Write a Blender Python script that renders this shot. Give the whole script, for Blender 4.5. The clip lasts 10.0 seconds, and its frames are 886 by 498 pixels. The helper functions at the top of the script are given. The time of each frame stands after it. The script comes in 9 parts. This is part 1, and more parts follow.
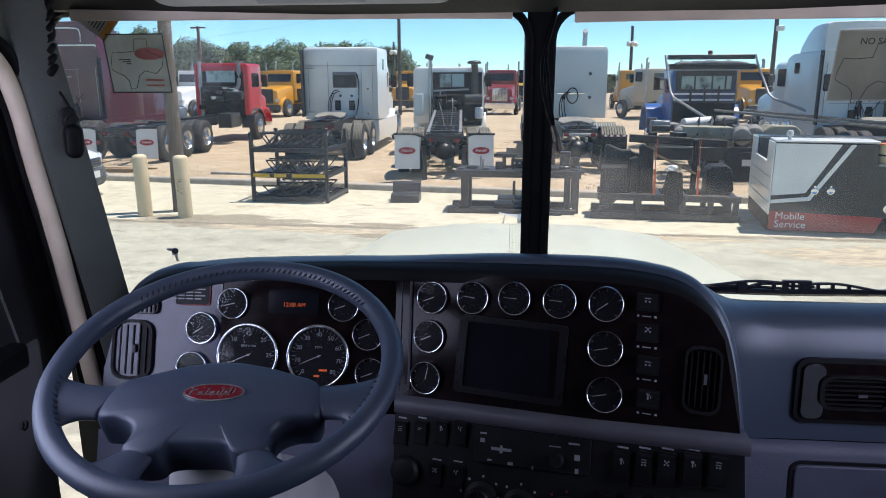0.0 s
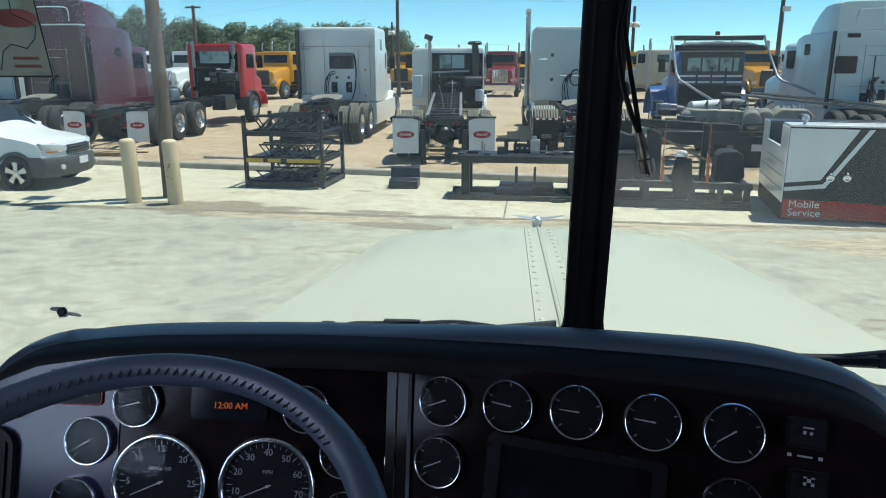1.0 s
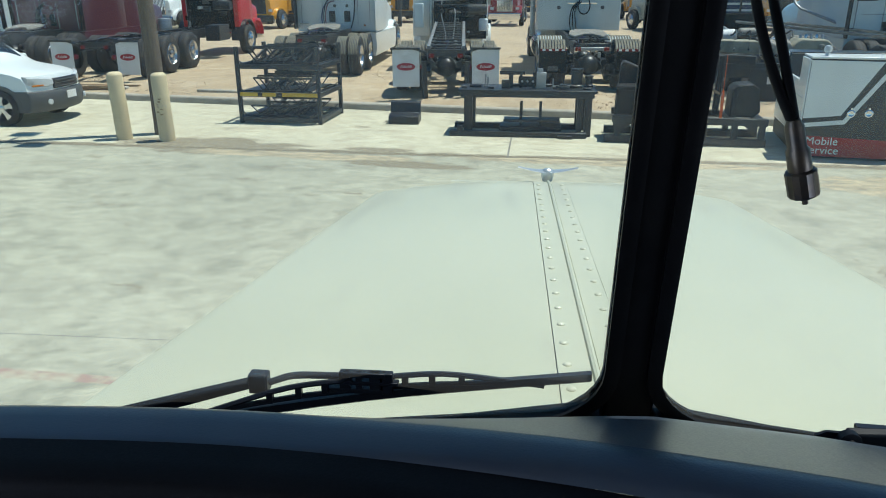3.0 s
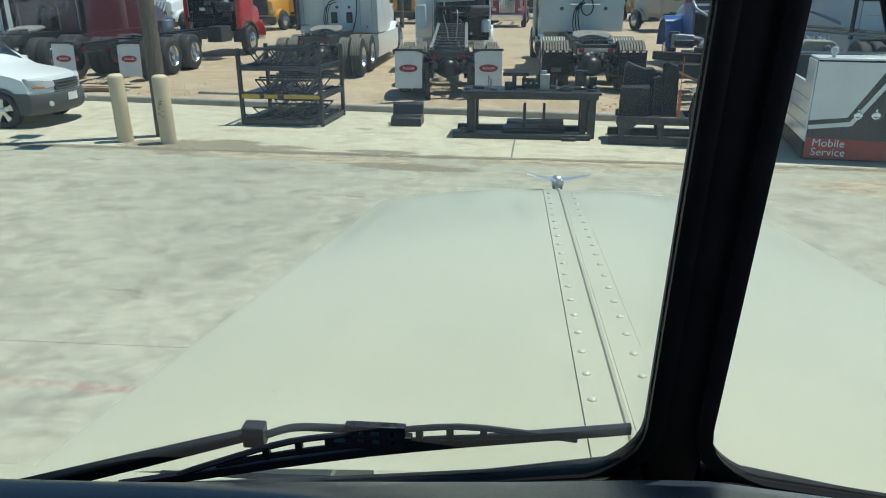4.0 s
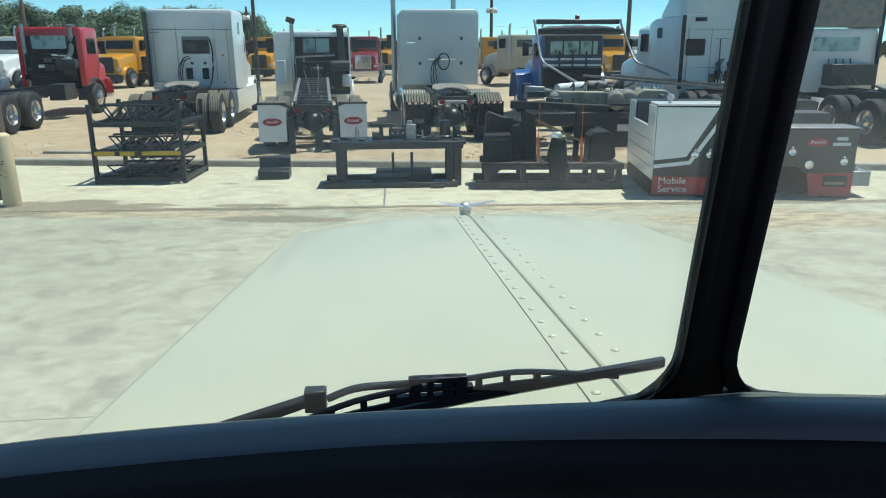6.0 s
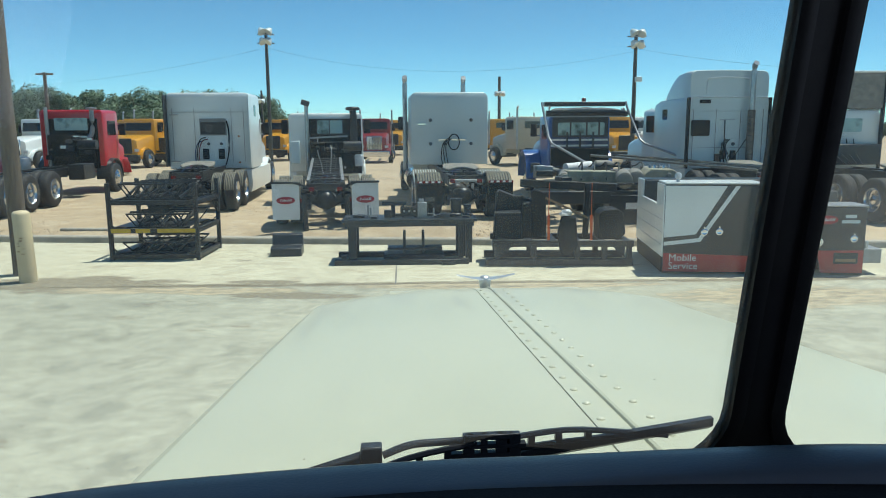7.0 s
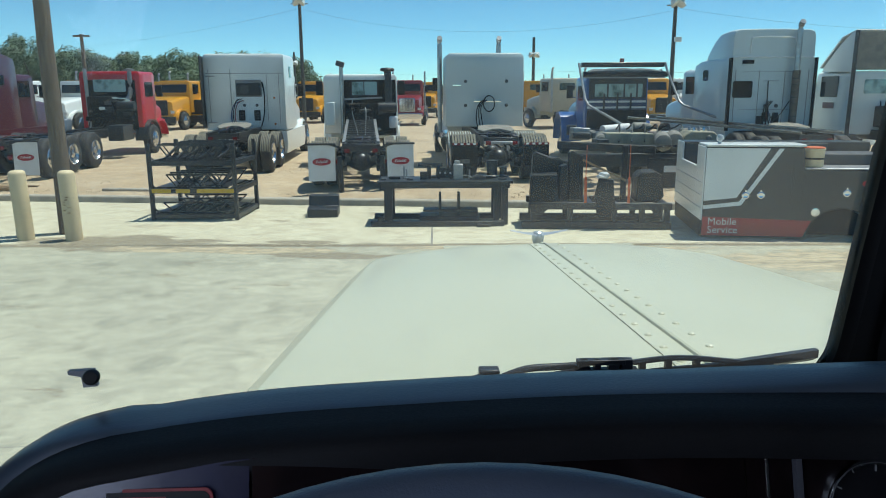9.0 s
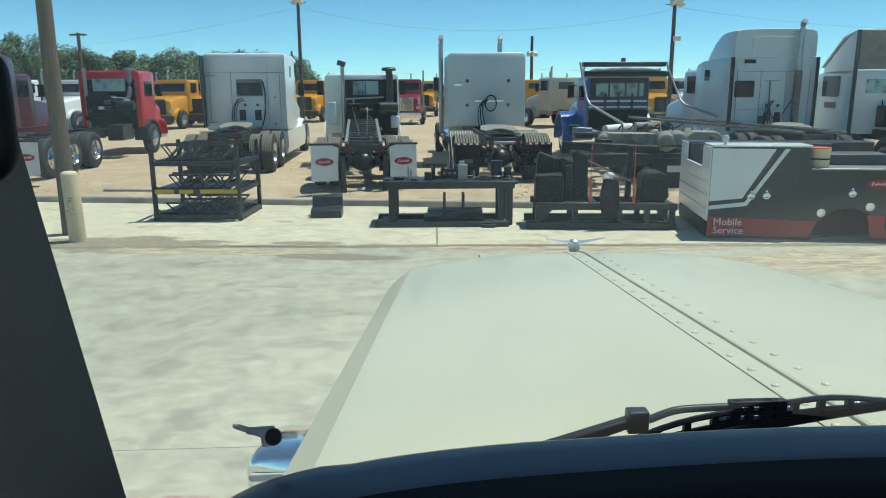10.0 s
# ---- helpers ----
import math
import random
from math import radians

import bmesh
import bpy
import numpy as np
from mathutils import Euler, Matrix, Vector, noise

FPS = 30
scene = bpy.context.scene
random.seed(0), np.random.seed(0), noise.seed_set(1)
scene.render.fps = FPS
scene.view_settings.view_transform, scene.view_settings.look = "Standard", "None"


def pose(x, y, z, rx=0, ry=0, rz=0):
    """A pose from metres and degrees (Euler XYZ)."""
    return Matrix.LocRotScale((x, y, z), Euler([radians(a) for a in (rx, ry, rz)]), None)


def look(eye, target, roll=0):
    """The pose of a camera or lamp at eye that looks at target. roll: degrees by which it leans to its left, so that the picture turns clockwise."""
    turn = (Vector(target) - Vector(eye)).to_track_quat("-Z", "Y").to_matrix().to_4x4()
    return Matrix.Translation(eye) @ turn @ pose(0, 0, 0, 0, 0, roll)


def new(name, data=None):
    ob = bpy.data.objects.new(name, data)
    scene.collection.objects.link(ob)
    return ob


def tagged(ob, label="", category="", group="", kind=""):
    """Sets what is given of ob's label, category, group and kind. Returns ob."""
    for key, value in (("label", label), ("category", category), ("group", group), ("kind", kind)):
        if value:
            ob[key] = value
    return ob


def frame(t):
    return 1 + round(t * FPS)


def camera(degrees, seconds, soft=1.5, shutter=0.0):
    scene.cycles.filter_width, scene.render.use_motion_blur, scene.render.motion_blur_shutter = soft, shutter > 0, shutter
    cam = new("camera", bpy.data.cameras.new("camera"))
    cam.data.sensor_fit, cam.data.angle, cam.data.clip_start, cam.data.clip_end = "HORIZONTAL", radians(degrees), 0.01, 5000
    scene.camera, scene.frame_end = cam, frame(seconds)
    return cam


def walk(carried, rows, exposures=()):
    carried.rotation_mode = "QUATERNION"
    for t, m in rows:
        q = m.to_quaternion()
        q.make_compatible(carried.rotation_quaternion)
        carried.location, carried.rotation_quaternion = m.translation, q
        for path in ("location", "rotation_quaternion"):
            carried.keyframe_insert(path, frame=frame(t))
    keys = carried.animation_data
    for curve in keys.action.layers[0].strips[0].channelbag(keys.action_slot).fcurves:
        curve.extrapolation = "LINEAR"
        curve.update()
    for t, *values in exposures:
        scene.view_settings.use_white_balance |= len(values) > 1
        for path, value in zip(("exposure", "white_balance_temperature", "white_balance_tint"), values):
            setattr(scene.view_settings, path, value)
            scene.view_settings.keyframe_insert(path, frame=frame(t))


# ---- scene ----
cam = camera(63.0, 10.0, soft=0.95)

PATH = [
    (0.0, (-0.0564, -1.352, 2.67), (-0.2283, 0.4498, 2.2385), -0.2),
    (0.5, (-0.1243, -1.1004, 2.6793), (-0.2944, 0.6995, 2.2422), -0.1),
    (1.0, (-0.1253, -0.8567, 2.6645), (-0.2926, 0.9339, 2.1892), -0.1),
    (1.5, (-0.1168, -0.7107, 2.6468), (-0.2836, 1.0315, 2.0162), -0.2),
    (2.0, (-0.1209, -0.6363, 2.6682), (-0.287, 1.0659, 1.9363), -0.2),
    (2.5, (-0.1463, -0.5552, 2.6617), (-0.316, 1.1694, 1.9855), -0.3),
    (3.0, (-0.1401, -0.4585, 2.6561), (-0.3106, 1.28, 2.0181), -0.2),
    (4.5, (-0.2183, -0.3519, 2.6561), (-0.3954, 1.3876, 2.0218), -0.3),
    (5.0, (-0.2894, -0.41, 2.6059), (-0.4655, 1.3313, 1.9772), -0.3),
    (5.5, (-0.3186, -0.46, 2.5901), (-0.4053, 1.303, 2.0032), -0.4),
    (5.7, (-0.3287, -0.4348, 2.5845), (-0.285, 1.344, 2.0432), -0.4),
    (6.8, (-0.4013, -0.4492, 2.5715), (-0.1529, 1.3449, 2.1464), -0.3),
    (7.0, (-0.4014, -0.4641, 2.5677), (-0.2495, 1.3632, 2.2562), -0.3),
    (7.5, (-0.4072, -0.4836, 2.5742), (-0.3147, 1.3563, 2.3194), -0.3),
    (8.0, (-0.4225, -0.4713, 2.5687), (-0.3348, 1.3491, 2.1929), -0.3),
    (8.5, (-0.4573, -0.4767, 2.5742), (-0.3725, 1.3372, 2.1725), -0.3),
    (9.0, (-0.4956, -0.4904, 2.5389), (-0.4237, 1.3245, 2.1362), -0.3),
    (9.5, (-0.5578, -0.4797, 2.5529), (-0.5018, 1.3353, 2.1483), -0.4),
    (10.0, (-0.6477, -0.4427, 2.5705), (-0.5666, 1.3711, 2.1641), -0.3),
]
EXPOSURES = [(0.0, 0.70, 6350, 20), (0.5, 0.54, 6200, 12), (1.0, 0.46, 6120, 5), (2.0, 0.46, 6030, 3), (3.0, 0.36, 6030, 3), (4.5, 0.20, 6120, 3), (5.5, 0.42, 6080, 3), (7.5, 0.33, 6200, 3), (10.0, 0.33, 6150, 3)]
walk(cam, [(t, look(eye, target, roll)) for t, eye, target, roll in PATH], EXPOSURES)

# ---- daylight ----
SUN_DIR = Vector((0.30, 0.12, 0.95)).normalized()
world = bpy.data.worlds.new("world")
scene.world = world
world.use_nodes = True
wn = world.node_tree.nodes
sky = wn.new("ShaderNodeTexSky")
sky.sky_type = "NISHITA"
sky.sun_disc = False
sky.sun_elevation = math.asin(SUN_DIR.z)
sky.sun_rotation = math.atan2(SUN_DIR.x, SUN_DIR.y)
sky.air_density, sky.dust_density, sky.ozone_density = 0.6, 0.0, 6.0
clear_air = wn.new("ShaderNodeMix")
clear_air.data_type, clear_air.blend_type = "RGBA", "MULTIPLY"
clear_air.inputs[0].default_value = 1.0
clear_air.inputs[7].default_value = (0.88, 1.16, 1.06, 1)
world.node_tree.links.new(sky.outputs[0], clear_air.inputs[6])
world.node_tree.links.new(clear_air.outputs[2], wn["Background"].inputs[0])
wn["Background"].inputs[1].default_value = 0.105
sun = new("sun", bpy.data.lights.new("sun", "SUN"))
sun.data.energy, sun.data.angle, sun.data.color = 4.3, radians(0.53), (1.0, 0.95, 0.86)
sun.matrix_world = look(SUN_DIR * 50, (0, 0, 0))
# Added fill lamps at the two door windows; they brighten the cab beyond the sky
for side in (-1, 1):
    lamp = new("door_fill_light", bpy.data.lights.new("door_fill_light", "AREA"))
    lamp.data.shape, lamp.data.size, lamp.data.size_y = "RECTANGLE", 0.70, 0.52
    lamp.data.energy, lamp.data.color = (3.2 if side < 0 else 4.0), (0.80, 0.88, 1.16)
    lamp.matrix_world = look((side * 0.975, -0.62, 2.47), (0, -0.35, 2.1))

# ---- building tools ----
def mix_nodes(nt, a, b, fac, where):
    n = nt.nodes.new("ShaderNodeMix")
    n.data_type = "RGBA"
    nt.links.new(fac, n.inputs[0])
    n.inputs[6].default_value, n.inputs[7].default_value = (*a, 1), (*b, 1)
    nt.links.new(n.outputs[2], where)
    return n


def material(name, color, rough=0.6, metal=0.0, second=None, scale=6.0, detail=6.0, bump=0.0, bump_scale=80.0,
             contrast=(0.35, 0.65), rough_vary=0.1, coat=0.0, per_object=0.0, stretch=(1, 1, 1), spec=0.5):
    """A surface with large stains (second colour) and fine grain (bump and roughness)."""
    m = bpy.data.materials.new(name)
    m.use_nodes = True
    nt = m.node_tree
    p = nt.nodes["Principled BSDF"]
    p.inputs["Roughness"].default_value, p.inputs["Metallic"].default_value = rough, metal
    p.inputs["Coat Weight"].default_value, p.inputs["Specular IOR Level"].default_value = coat, spec
    p.inputs["Base Color"].default_value = (*color, 1)
    co = nt.nodes.new("ShaderNodeTexCoord")
    mp = nt.nodes.new("ShaderNodeMapping")
    mp.inputs["Scale"].default_value = stretch
    nt.links.new(co.outputs["Object"], mp.inputs[0])
    big = nt.nodes.new("ShaderNodeTexNoise")
    big.inputs["Scale"].default_value, big.inputs["Detail"].default_value = scale, detail
    nt.links.new(mp.outputs[0], big.inputs["Vector"])
    ramp = nt.nodes.new("ShaderNodeMapRange")
    ramp.inputs[1].default_value, ramp.inputs[2].default_value = contrast
    nt.links.new(big.outputs["Fac"], ramp.inputs[0])
    if second is None:
        second = tuple(c * 0.82 for c in color)
    mix = mix_nodes(nt, color, second, ramp.outputs[0], p.inputs["Base Color"])
    if per_object:
        info = nt.nodes.new("ShaderNodeObjectInfo")
        hsv = nt.nodes.new("ShaderNodeHueSaturation")
        rng = nt.nodes.new("ShaderNodeMapRange")
        rng.inputs[3].default_value, rng.inputs[4].default_value = 1 - per_object, 1 + per_object
        nt.links.new(info.outputs["Random"], rng.inputs[0])
        nt.links.new(rng.outputs[0], hsv.inputs["Value"])
        nt.links.new(mix.outputs[2], hsv.inputs["Color"])
        nt.links.new(hsv.outputs[0], p.inputs["Base Color"])
    fine = nt.nodes.new("ShaderNodeTexNoise")
    fine.inputs["Scale"].default_value, fine.inputs["Detail"].default_value = bump_scale, 4
    nt.links.new(co.outputs["Object"], fine.inputs["Vector"])
    rr = nt.nodes.new("ShaderNodeMapRange")
    rr.inputs[3].default_value, rr.inputs[4].default_value = max(0.02, rough - rough_vary), min(1, rough + rough_vary)
    nt.links.new(fine.outputs["Fac"], rr.inputs[0])
    nt.links.new(rr.outputs[0], p.inputs["Roughness"])
    if bump:
        bn = nt.nodes.new("ShaderNodeBump")
        bn.inputs["Strength"].default_value, bn.inputs["Distance"].default_value = bump, 0.01
        nt.links.new(fine.outputs["Fac"], bn.inputs["Height"])
        nt.links.new(bn.outputs[0], p.inputs["Normal"])
    return m


def emitter(name, color, strength):
    m = bpy.data.materials.new(name)
    m.use_nodes = True
    p = m.node_tree.nodes["Principled BSDF"]
    p.inputs["Base Color"].default_value = (*color, 1)
    p.inputs["Emission Color"].default_value = (*color, 1)
    p.inputs["Emission Strength"].default_value = strength
    return m


def pane_material(name, tint, gloss_rough=0.0, dust=0.0):
    """Thin window glass: clear, with the gloss of its surface and a little dust."""
    m = bpy.data.materials.new(name)
    m.use_nodes = True
    nt = m.node_tree
    nt.nodes.remove(nt.nodes["Principled BSDF"])
    out = nt.nodes["Material Output"]
    clear, gloss, mix = nt.nodes.new("ShaderNodeBsdfTransparent"), nt.nodes.new("ShaderNodeBsdfGlossy"), nt.nodes.new("ShaderNodeMixShader")
    clear.inputs[0].default_value = (*tint, 1)
    gloss.inputs["Roughness"].default_value = gloss_rough
    lw, pw, fr = nt.nodes.new("ShaderNodeLayerWeight"), nt.nodes.new("ShaderNodeMath"), nt.nodes.new("ShaderNodeMath")
    pw.operation, fr.operation = "POWER", "MULTIPLY_ADD"
    lw.inputs[0].default_value, pw.inputs[1].default_value = 0.5, 5.0
    fr.inputs[1].default_value, fr.inputs[2].default_value = 0.35, 0.007
    nt.links.new(lw.outputs["Facing"], pw.inputs[0])
    nt.links.new(pw.outputs[0], fr.inputs[0])
    nt.links.new(fr.outputs[0], mix.inputs[0])
    nt.links.new(clear.outputs[0], mix.inputs[1])
    nt.links.new(gloss.outputs[0], mix.inputs[2])
    last = mix
    if dust:
        dif, mix2, nz, rg = nt.nodes.new("ShaderNodeBsdfTranslucent"), nt.nodes.new("ShaderNodeMixShader"), nt.nodes.new("ShaderNodeTexNoise"), nt.nodes.new("ShaderNodeMapRange")
        dif.inputs[0].default_value = (0.8, 0.78, 0.74, 1)
        nz.inputs["Scale"].default_value, nz.inputs["Detail"].default_value = 5.0, 8.0
        co = nt.nodes.new("ShaderNodeTexCoord")
        nt.links.new(co.outputs["Object"], nz.inputs["Vector"])
        rg.inputs[1].default_value, rg.inputs[2].default_value, rg.inputs[3].default_value, rg.inputs[4].default_value = 0.3, 0.75, dust * 0.6, dust * 1.5
        nt.links.new(nz.outputs["Fac"], rg.inputs[0])
        nt.links.new(rg.outputs[0], mix2.inputs[0])
        nt.links.new(mix.outputs[0], mix2.inputs[1])
        nt.links.new(dif.outputs[0], mix2.inputs[2])
        last = mix2
    nt.links.new(last.outputs[0], out.inputs[0])
    return m


def B():
    return bmesh.new()


def box(bm, c, s, m=None):
    """A box by its centre and size, turned or moved by m."""
    t = Matrix.Translation(c) @ Matrix.Diagonal((*s, 1))
    bmesh.ops.create_cube(bm, size=1, matrix=(m @ t) if m else t)
    return bm


def beam(bm, p, q, w, h):
    """A square bar from p to q, w wide and h high."""
    p, q = Vector(p), Vector(q)
    d = q - p
    turn = d.to_track_quat("X", "Z").to_matrix().to_4x4()
    bmesh.ops.create_cube(bm, size=1, matrix=Matrix.Translation((p + q) / 2) @ turn @ Matrix.Diagonal((d.length, w, h, 1)))
    return bm


def loft(bm, rings, ring_closed=True, caps=True, ends_closed=False):
    rows = [[bm.verts.new(p) for p in r] for r in rings]
    n = len(rows[0])
    pairs = list(zip(rows, rows[1:])) + ([(rows[-1], rows[0])] if ends_closed else [])
    for a, b in pairs:
        for i in range(n if ring_closed else n - 1):
            j = (i + 1) % n
            bm.faces.new((a[i], a[j], b[j], b[i]))
    if caps and ring_closed and not ends_closed:
        bm.faces.new(rows[0][::-1])
        bm.faces.new(rows[-1])
    return rows


def tube(bm, pts, r, seg=8, closed=False):
    """A round bar along pts; r is one radius or one for each point."""
    pts = [Vector(p) for p in pts]
    rings, up = [], Vector((0, 0, 1))
    for i, p in enumerate(pts):
        a = pts[i - 1] if (i or closed) else p
        b = pts[(i + 1) % len(pts)] if (i < len(pts) - 1 or closed) else p
        d = (b - a).normalized()
        side = d.cross(up)
        if side.length < 0.05:
            side = d.cross(Vector((1, 0, 0)))
        side.normalize()
        top = side.cross(d)
        k = r[i] if isinstance(r, (list, tuple)) else r
        rings.append([p + (side * math.cos(t) + top * math.sin(t)) * k for t in (2 * math.pi * j / seg for j in range(seg))])
    loft(bm, rings, ends_closed=closed)
    return bm


def lathe(bm, profile, m, seg=24, caps=True):
    """A turned shape: profile of (radius, height) about the z axis of m."""
    rings = [[m @ Vector((r * math.cos(t), r * math.sin(t), h)) for t in (2 * math.pi * j / seg for j in range(seg))] for r, h in profile]
    loft(bm, rings, caps=caps)
    return bm


def prism(bm, pts, depth, m):
    """A flat outline in m's xy plane, depth thick along m's z."""
    loft(bm, [[m @ Vector((x, y, 0)) for x, y in pts], [m @ Vector((x, y, depth)) for x, y in pts]])
    return bm


def rounded(w, h, r, n=5):
    """The outline of a rounded rectangle round the origin."""
    out = []
    for cx, cy, a in ((w / 2 - r, h / 2 - r, 0), (-w / 2 + r, h / 2 - r, 90), (-w / 2 + r, -h / 2 + r, 180), (w / 2 - r, -h / 2 + r, 270)):
        out += [(cx + r * math.cos(radians(a + 90 * k / n)), cy + r * math.sin(radians(a + 90 * k / n))) for k in range(n + 1)]
    return out


def oval(w, h, n=24):
    return [(w / 2 * math.cos(2 * math.pi * k / n), h / 2 * math.sin(2 * math.pi * k / n)) for k in range(n)]


def finish(bm, name, sharp=35):
    bmesh.ops.recalc_face_normals(bm, faces=bm.faces)
    for f in bm.faces:
        f.smooth = True
    for e in bm.edges:
        if len(e.link_faces) == 2 and e.calc_face_angle(0) > radians(sharp):
            e.smooth = False
    me = bpy.data.meshes.new(name)
    bm.to_mesh(me)
    bm.free()
    return me


def part(name, bm, mat, parent=None, label="", bevel=0.0, sharp=35):
    """Links a bmesh as one mesh object under a thing or a part."""
    ob = new(name, finish(bm, name, sharp))
    ob.data.materials.append(mat)
    if parent is not None:
        ob.parent = parent
    if label:
        ob["label"] = label
    if bevel:
        b = ob.modifiers.new("bevel", "BEVEL")
        b.width, b.segments, b.limit_method, b.angle_limit = bevel, 2, "ANGLE", radians(40)
    return ob


def thing(name, label, category, m=None, group="", kind=""):
    """An Empty at the base of a thing that has parts."""
    ob = new(name)
    ob.empty_display_size = 0.1
    if m is not None:
        ob.matrix_basis = m
    return tagged(ob, label, category, group, kind)


def lettering(name, text, size, mat, m, parent=None, depth=0.0004, align="CENTER"):
    """Raised letters in the built-in font, as a mesh."""
    cu = bpy.data.curves.new(name, "FONT")
    cu.body, cu.size, cu.extrude, cu.align_x, cu.align_y, cu.resolution_u = text, size, depth, align, "CENTER", 3
    tmp = bpy.data.objects.new(name + "_outline", cu)
    scene.collection.objects.link(tmp)
    dg = bpy.context.evaluated_depsgraph_get()
    me = bpy.data.meshes.new_from_object(tmp.evaluated_get(dg))
    bpy.data.objects.remove(tmp)
    me.materials.clear()
    me.materials.append(mat)
    me.transform(m)
    ob = new(name, me)
    if parent is not None:
        ob.parent = parent
    return ob


def script_marks(parent, m, w, h, mat):
    """Slanted strokes that stand for a script mark, w wide and h high."""
    for x, y, a, b, lean in ((-0.42, 0.05, 0.06, 1.0, 0.3), (-0.36, 0.36, 0.13, 0.22, 0.1), (-0.24, -0.12, 0.09, 0.42, 0.2), (-0.12, 0.06, 0.05, 0.9, 0.3), (-0.02, -0.10, 0.09, 0.42, 0.2), (0.09, -0.10, 0.05, 0.45, 0.2), (0.19, 0.10, 0.05, 0.95, 0.3), (0.28, -0.08, 0.05, 0.45, 0.2), (0.36, 0.12, 0.05, 0.95, 0.3), (0.45, 0.06, 0.05, 0.8, 0.3)):
        a, b = a * w, b * h
        bm = prism(B(), [(-a / 2 - lean * b / 2, -b / 2), (a / 2 - lean * b / 2, -b / 2), (a / 2 + lean * b / 2, b / 2), (-a / 2 + lean * b / 2, b / 2)], 0.003, m @ Matrix.Translation((x * w, y * h, 0)))
        part("oval_stroke", bm, mat, parent)


def frame_of(origin, normal, up=(0, 0, 1)):
    """A matrix whose z is the normal and whose y lies nearest to up."""
    z = Vector(normal).normalized()
    x = Vector(up).cross(z).normalized()
    y = z.cross(x)
    return Matrix(((x.x, y.x, z.x, origin[0]), (x.y, y.y, z.y, origin[1]), (x.z, y.z, z.z, origin[2]), (0, 0, 0, 1)))


# ---- materials ----
M_vinyl = material("dash vinyl", (0.050, 0.066, 0.092), 0.33, second=(0.043, 0.057, 0.080), scale=9, bump=0.06, bump_scale=450)
M_vinyl_dark = material("dark vinyl", (0.007, 0.007, 0.008), 0.65, second=(0.010, 0.010, 0.011), scale=9, bump=0.06, bump_scale=450, spec=0.12)
M_plastic_grey = material("grey interior plastic", (0.082, 0.086, 0.124), 0.55, scale=7, bump=0.15, bump_scale=380)
M_plastic_light = material("light grey interior plastic", (0.30, 0.31, 0.33), 0.55, scale=7, bump=0.15, bump_scale=380)
M_plastic_black = material("black plastic", (0.007, 0.007, 0.008), 0.5, second=(0.011, 0.011, 0.012), scale=20, bump=0.05, bump_scale=500, spec=0.2)
M_trim_strip = material("grey trim", (0.085, 0.085, 0.10), 0.5, scale=15, bump=0.1, bump_scale=400)
M_burl = material("dark burl panel", (0.006, 0.004, 0.0045), 0.16, second=(0.011, 0.0065, 0.0065), scale=28, detail=9, contrast=(0.42, 0.62), rough_vary=0.03, coat=0.03, spec=0.14)
M_leather = material("steering wheel leather", (0.040, 0.052, 0.078), 0.38, second=(0.046, 0.058, 0.084), scale=12, bump=0.12, bump_scale=700)
M_chrome = material("chrome", (0.78, 0.79, 0.80), 0.08, 1.0, second=(0.70, 0.71, 0.73), scale=30, rough_vary=0.04)
M_dial = material("dial face", (0.006, 0.006, 0.008), 0.6, scale=60, spec=0.15)
M_mark = material("dial print", (0.26, 0.27, 0.28), 0.6, scale=60)
M_mark_dim = material("switch print", (0.30, 0.31, 0.33), 0.6, scale=60)
M_needle = material("needle", (0.42, 0.42, 0.42), 0.5, scale=60)
M_orange_lcd = emitter("orange display digits", (1.0, 0.16, 0.02), 0.034)
M_bezel = material("bright gauge ring", (0.95, 0.96, 0.98), 0.13, 1.0, scale=40, rough_vary=0.04)
M_gloss_black = material("gloss black plastic", (0.009, 0.009, 0.011), 0.30, second=(0.012, 0.011, 0.012), scale=30, spec=0.25)
M_lens = pane_material("gauge lens", (0.97, 0.97, 0.97), 0.02)
M_glass = pane_material("windshield glass", (0.955, 0.975, 0.965), 0.0, dust=0.048)
M_car_glass = material("tinted vehicle glass", (0.012, 0.016, 0.02), 0.06, second=(0.02, 0.026, 0.03), scale=2, rough_vary=0.02)
M_screen = material("dark display glass", (0.009, 0.009, 0.013), 0.12, scale=20, rough_vary=0.02, spec=0.18)
M_rubber = material("black rubber", (0.0045, 0.0045, 0.005), 0.5, second=(0.007, 0.007, 0.007), scale=25, bump=0.02, bump_scale=300, spec=0.12)
M_headliner = material("grey headliner", (0.30, 0.30, 0.30), 0.9, scale=12, bump=0.3, bump_scale=300)
M_visor = material("light grey visor fabric", (0.5, 0.49, 0.47), 0.85, scale=15, bump=0.3, bump_scale=400)
M_pillar = material("grey pillar trim", (0.074, 0.084, 0.072), 0.65, scale=9, bump=0.2, bump_scale=350)
M_tan_edge = material("tan painted door edge", (0.78, 0.64, 0.48), 0.45, scale=9)
M_red_enamel = material("red enamel", (0.17, 0.006, 0.014), 0.25, scale=30, coat=0.3)
M_red_label = material("red label print", (0.20, 0.014, 0.016), 0.6, scale=30)
M_paper = material("printed paper", (0.42, 0.40, 0.36), 0.8, scale=20)
M_orange_print = material("orange print", (0.50, 0.22, 0.03), 0.7, scale=20)
M_ink_black = material("black print", (0.006, 0.006, 0.007), 0.5, scale=30, spec=0.2)
M_ink = material("dark print", (0.04, 0.045, 0.04), 0.8, scale=30)
M_stitch = material("dark thread", (0.012, 0.012, 0.014), 0.8, scale=80)

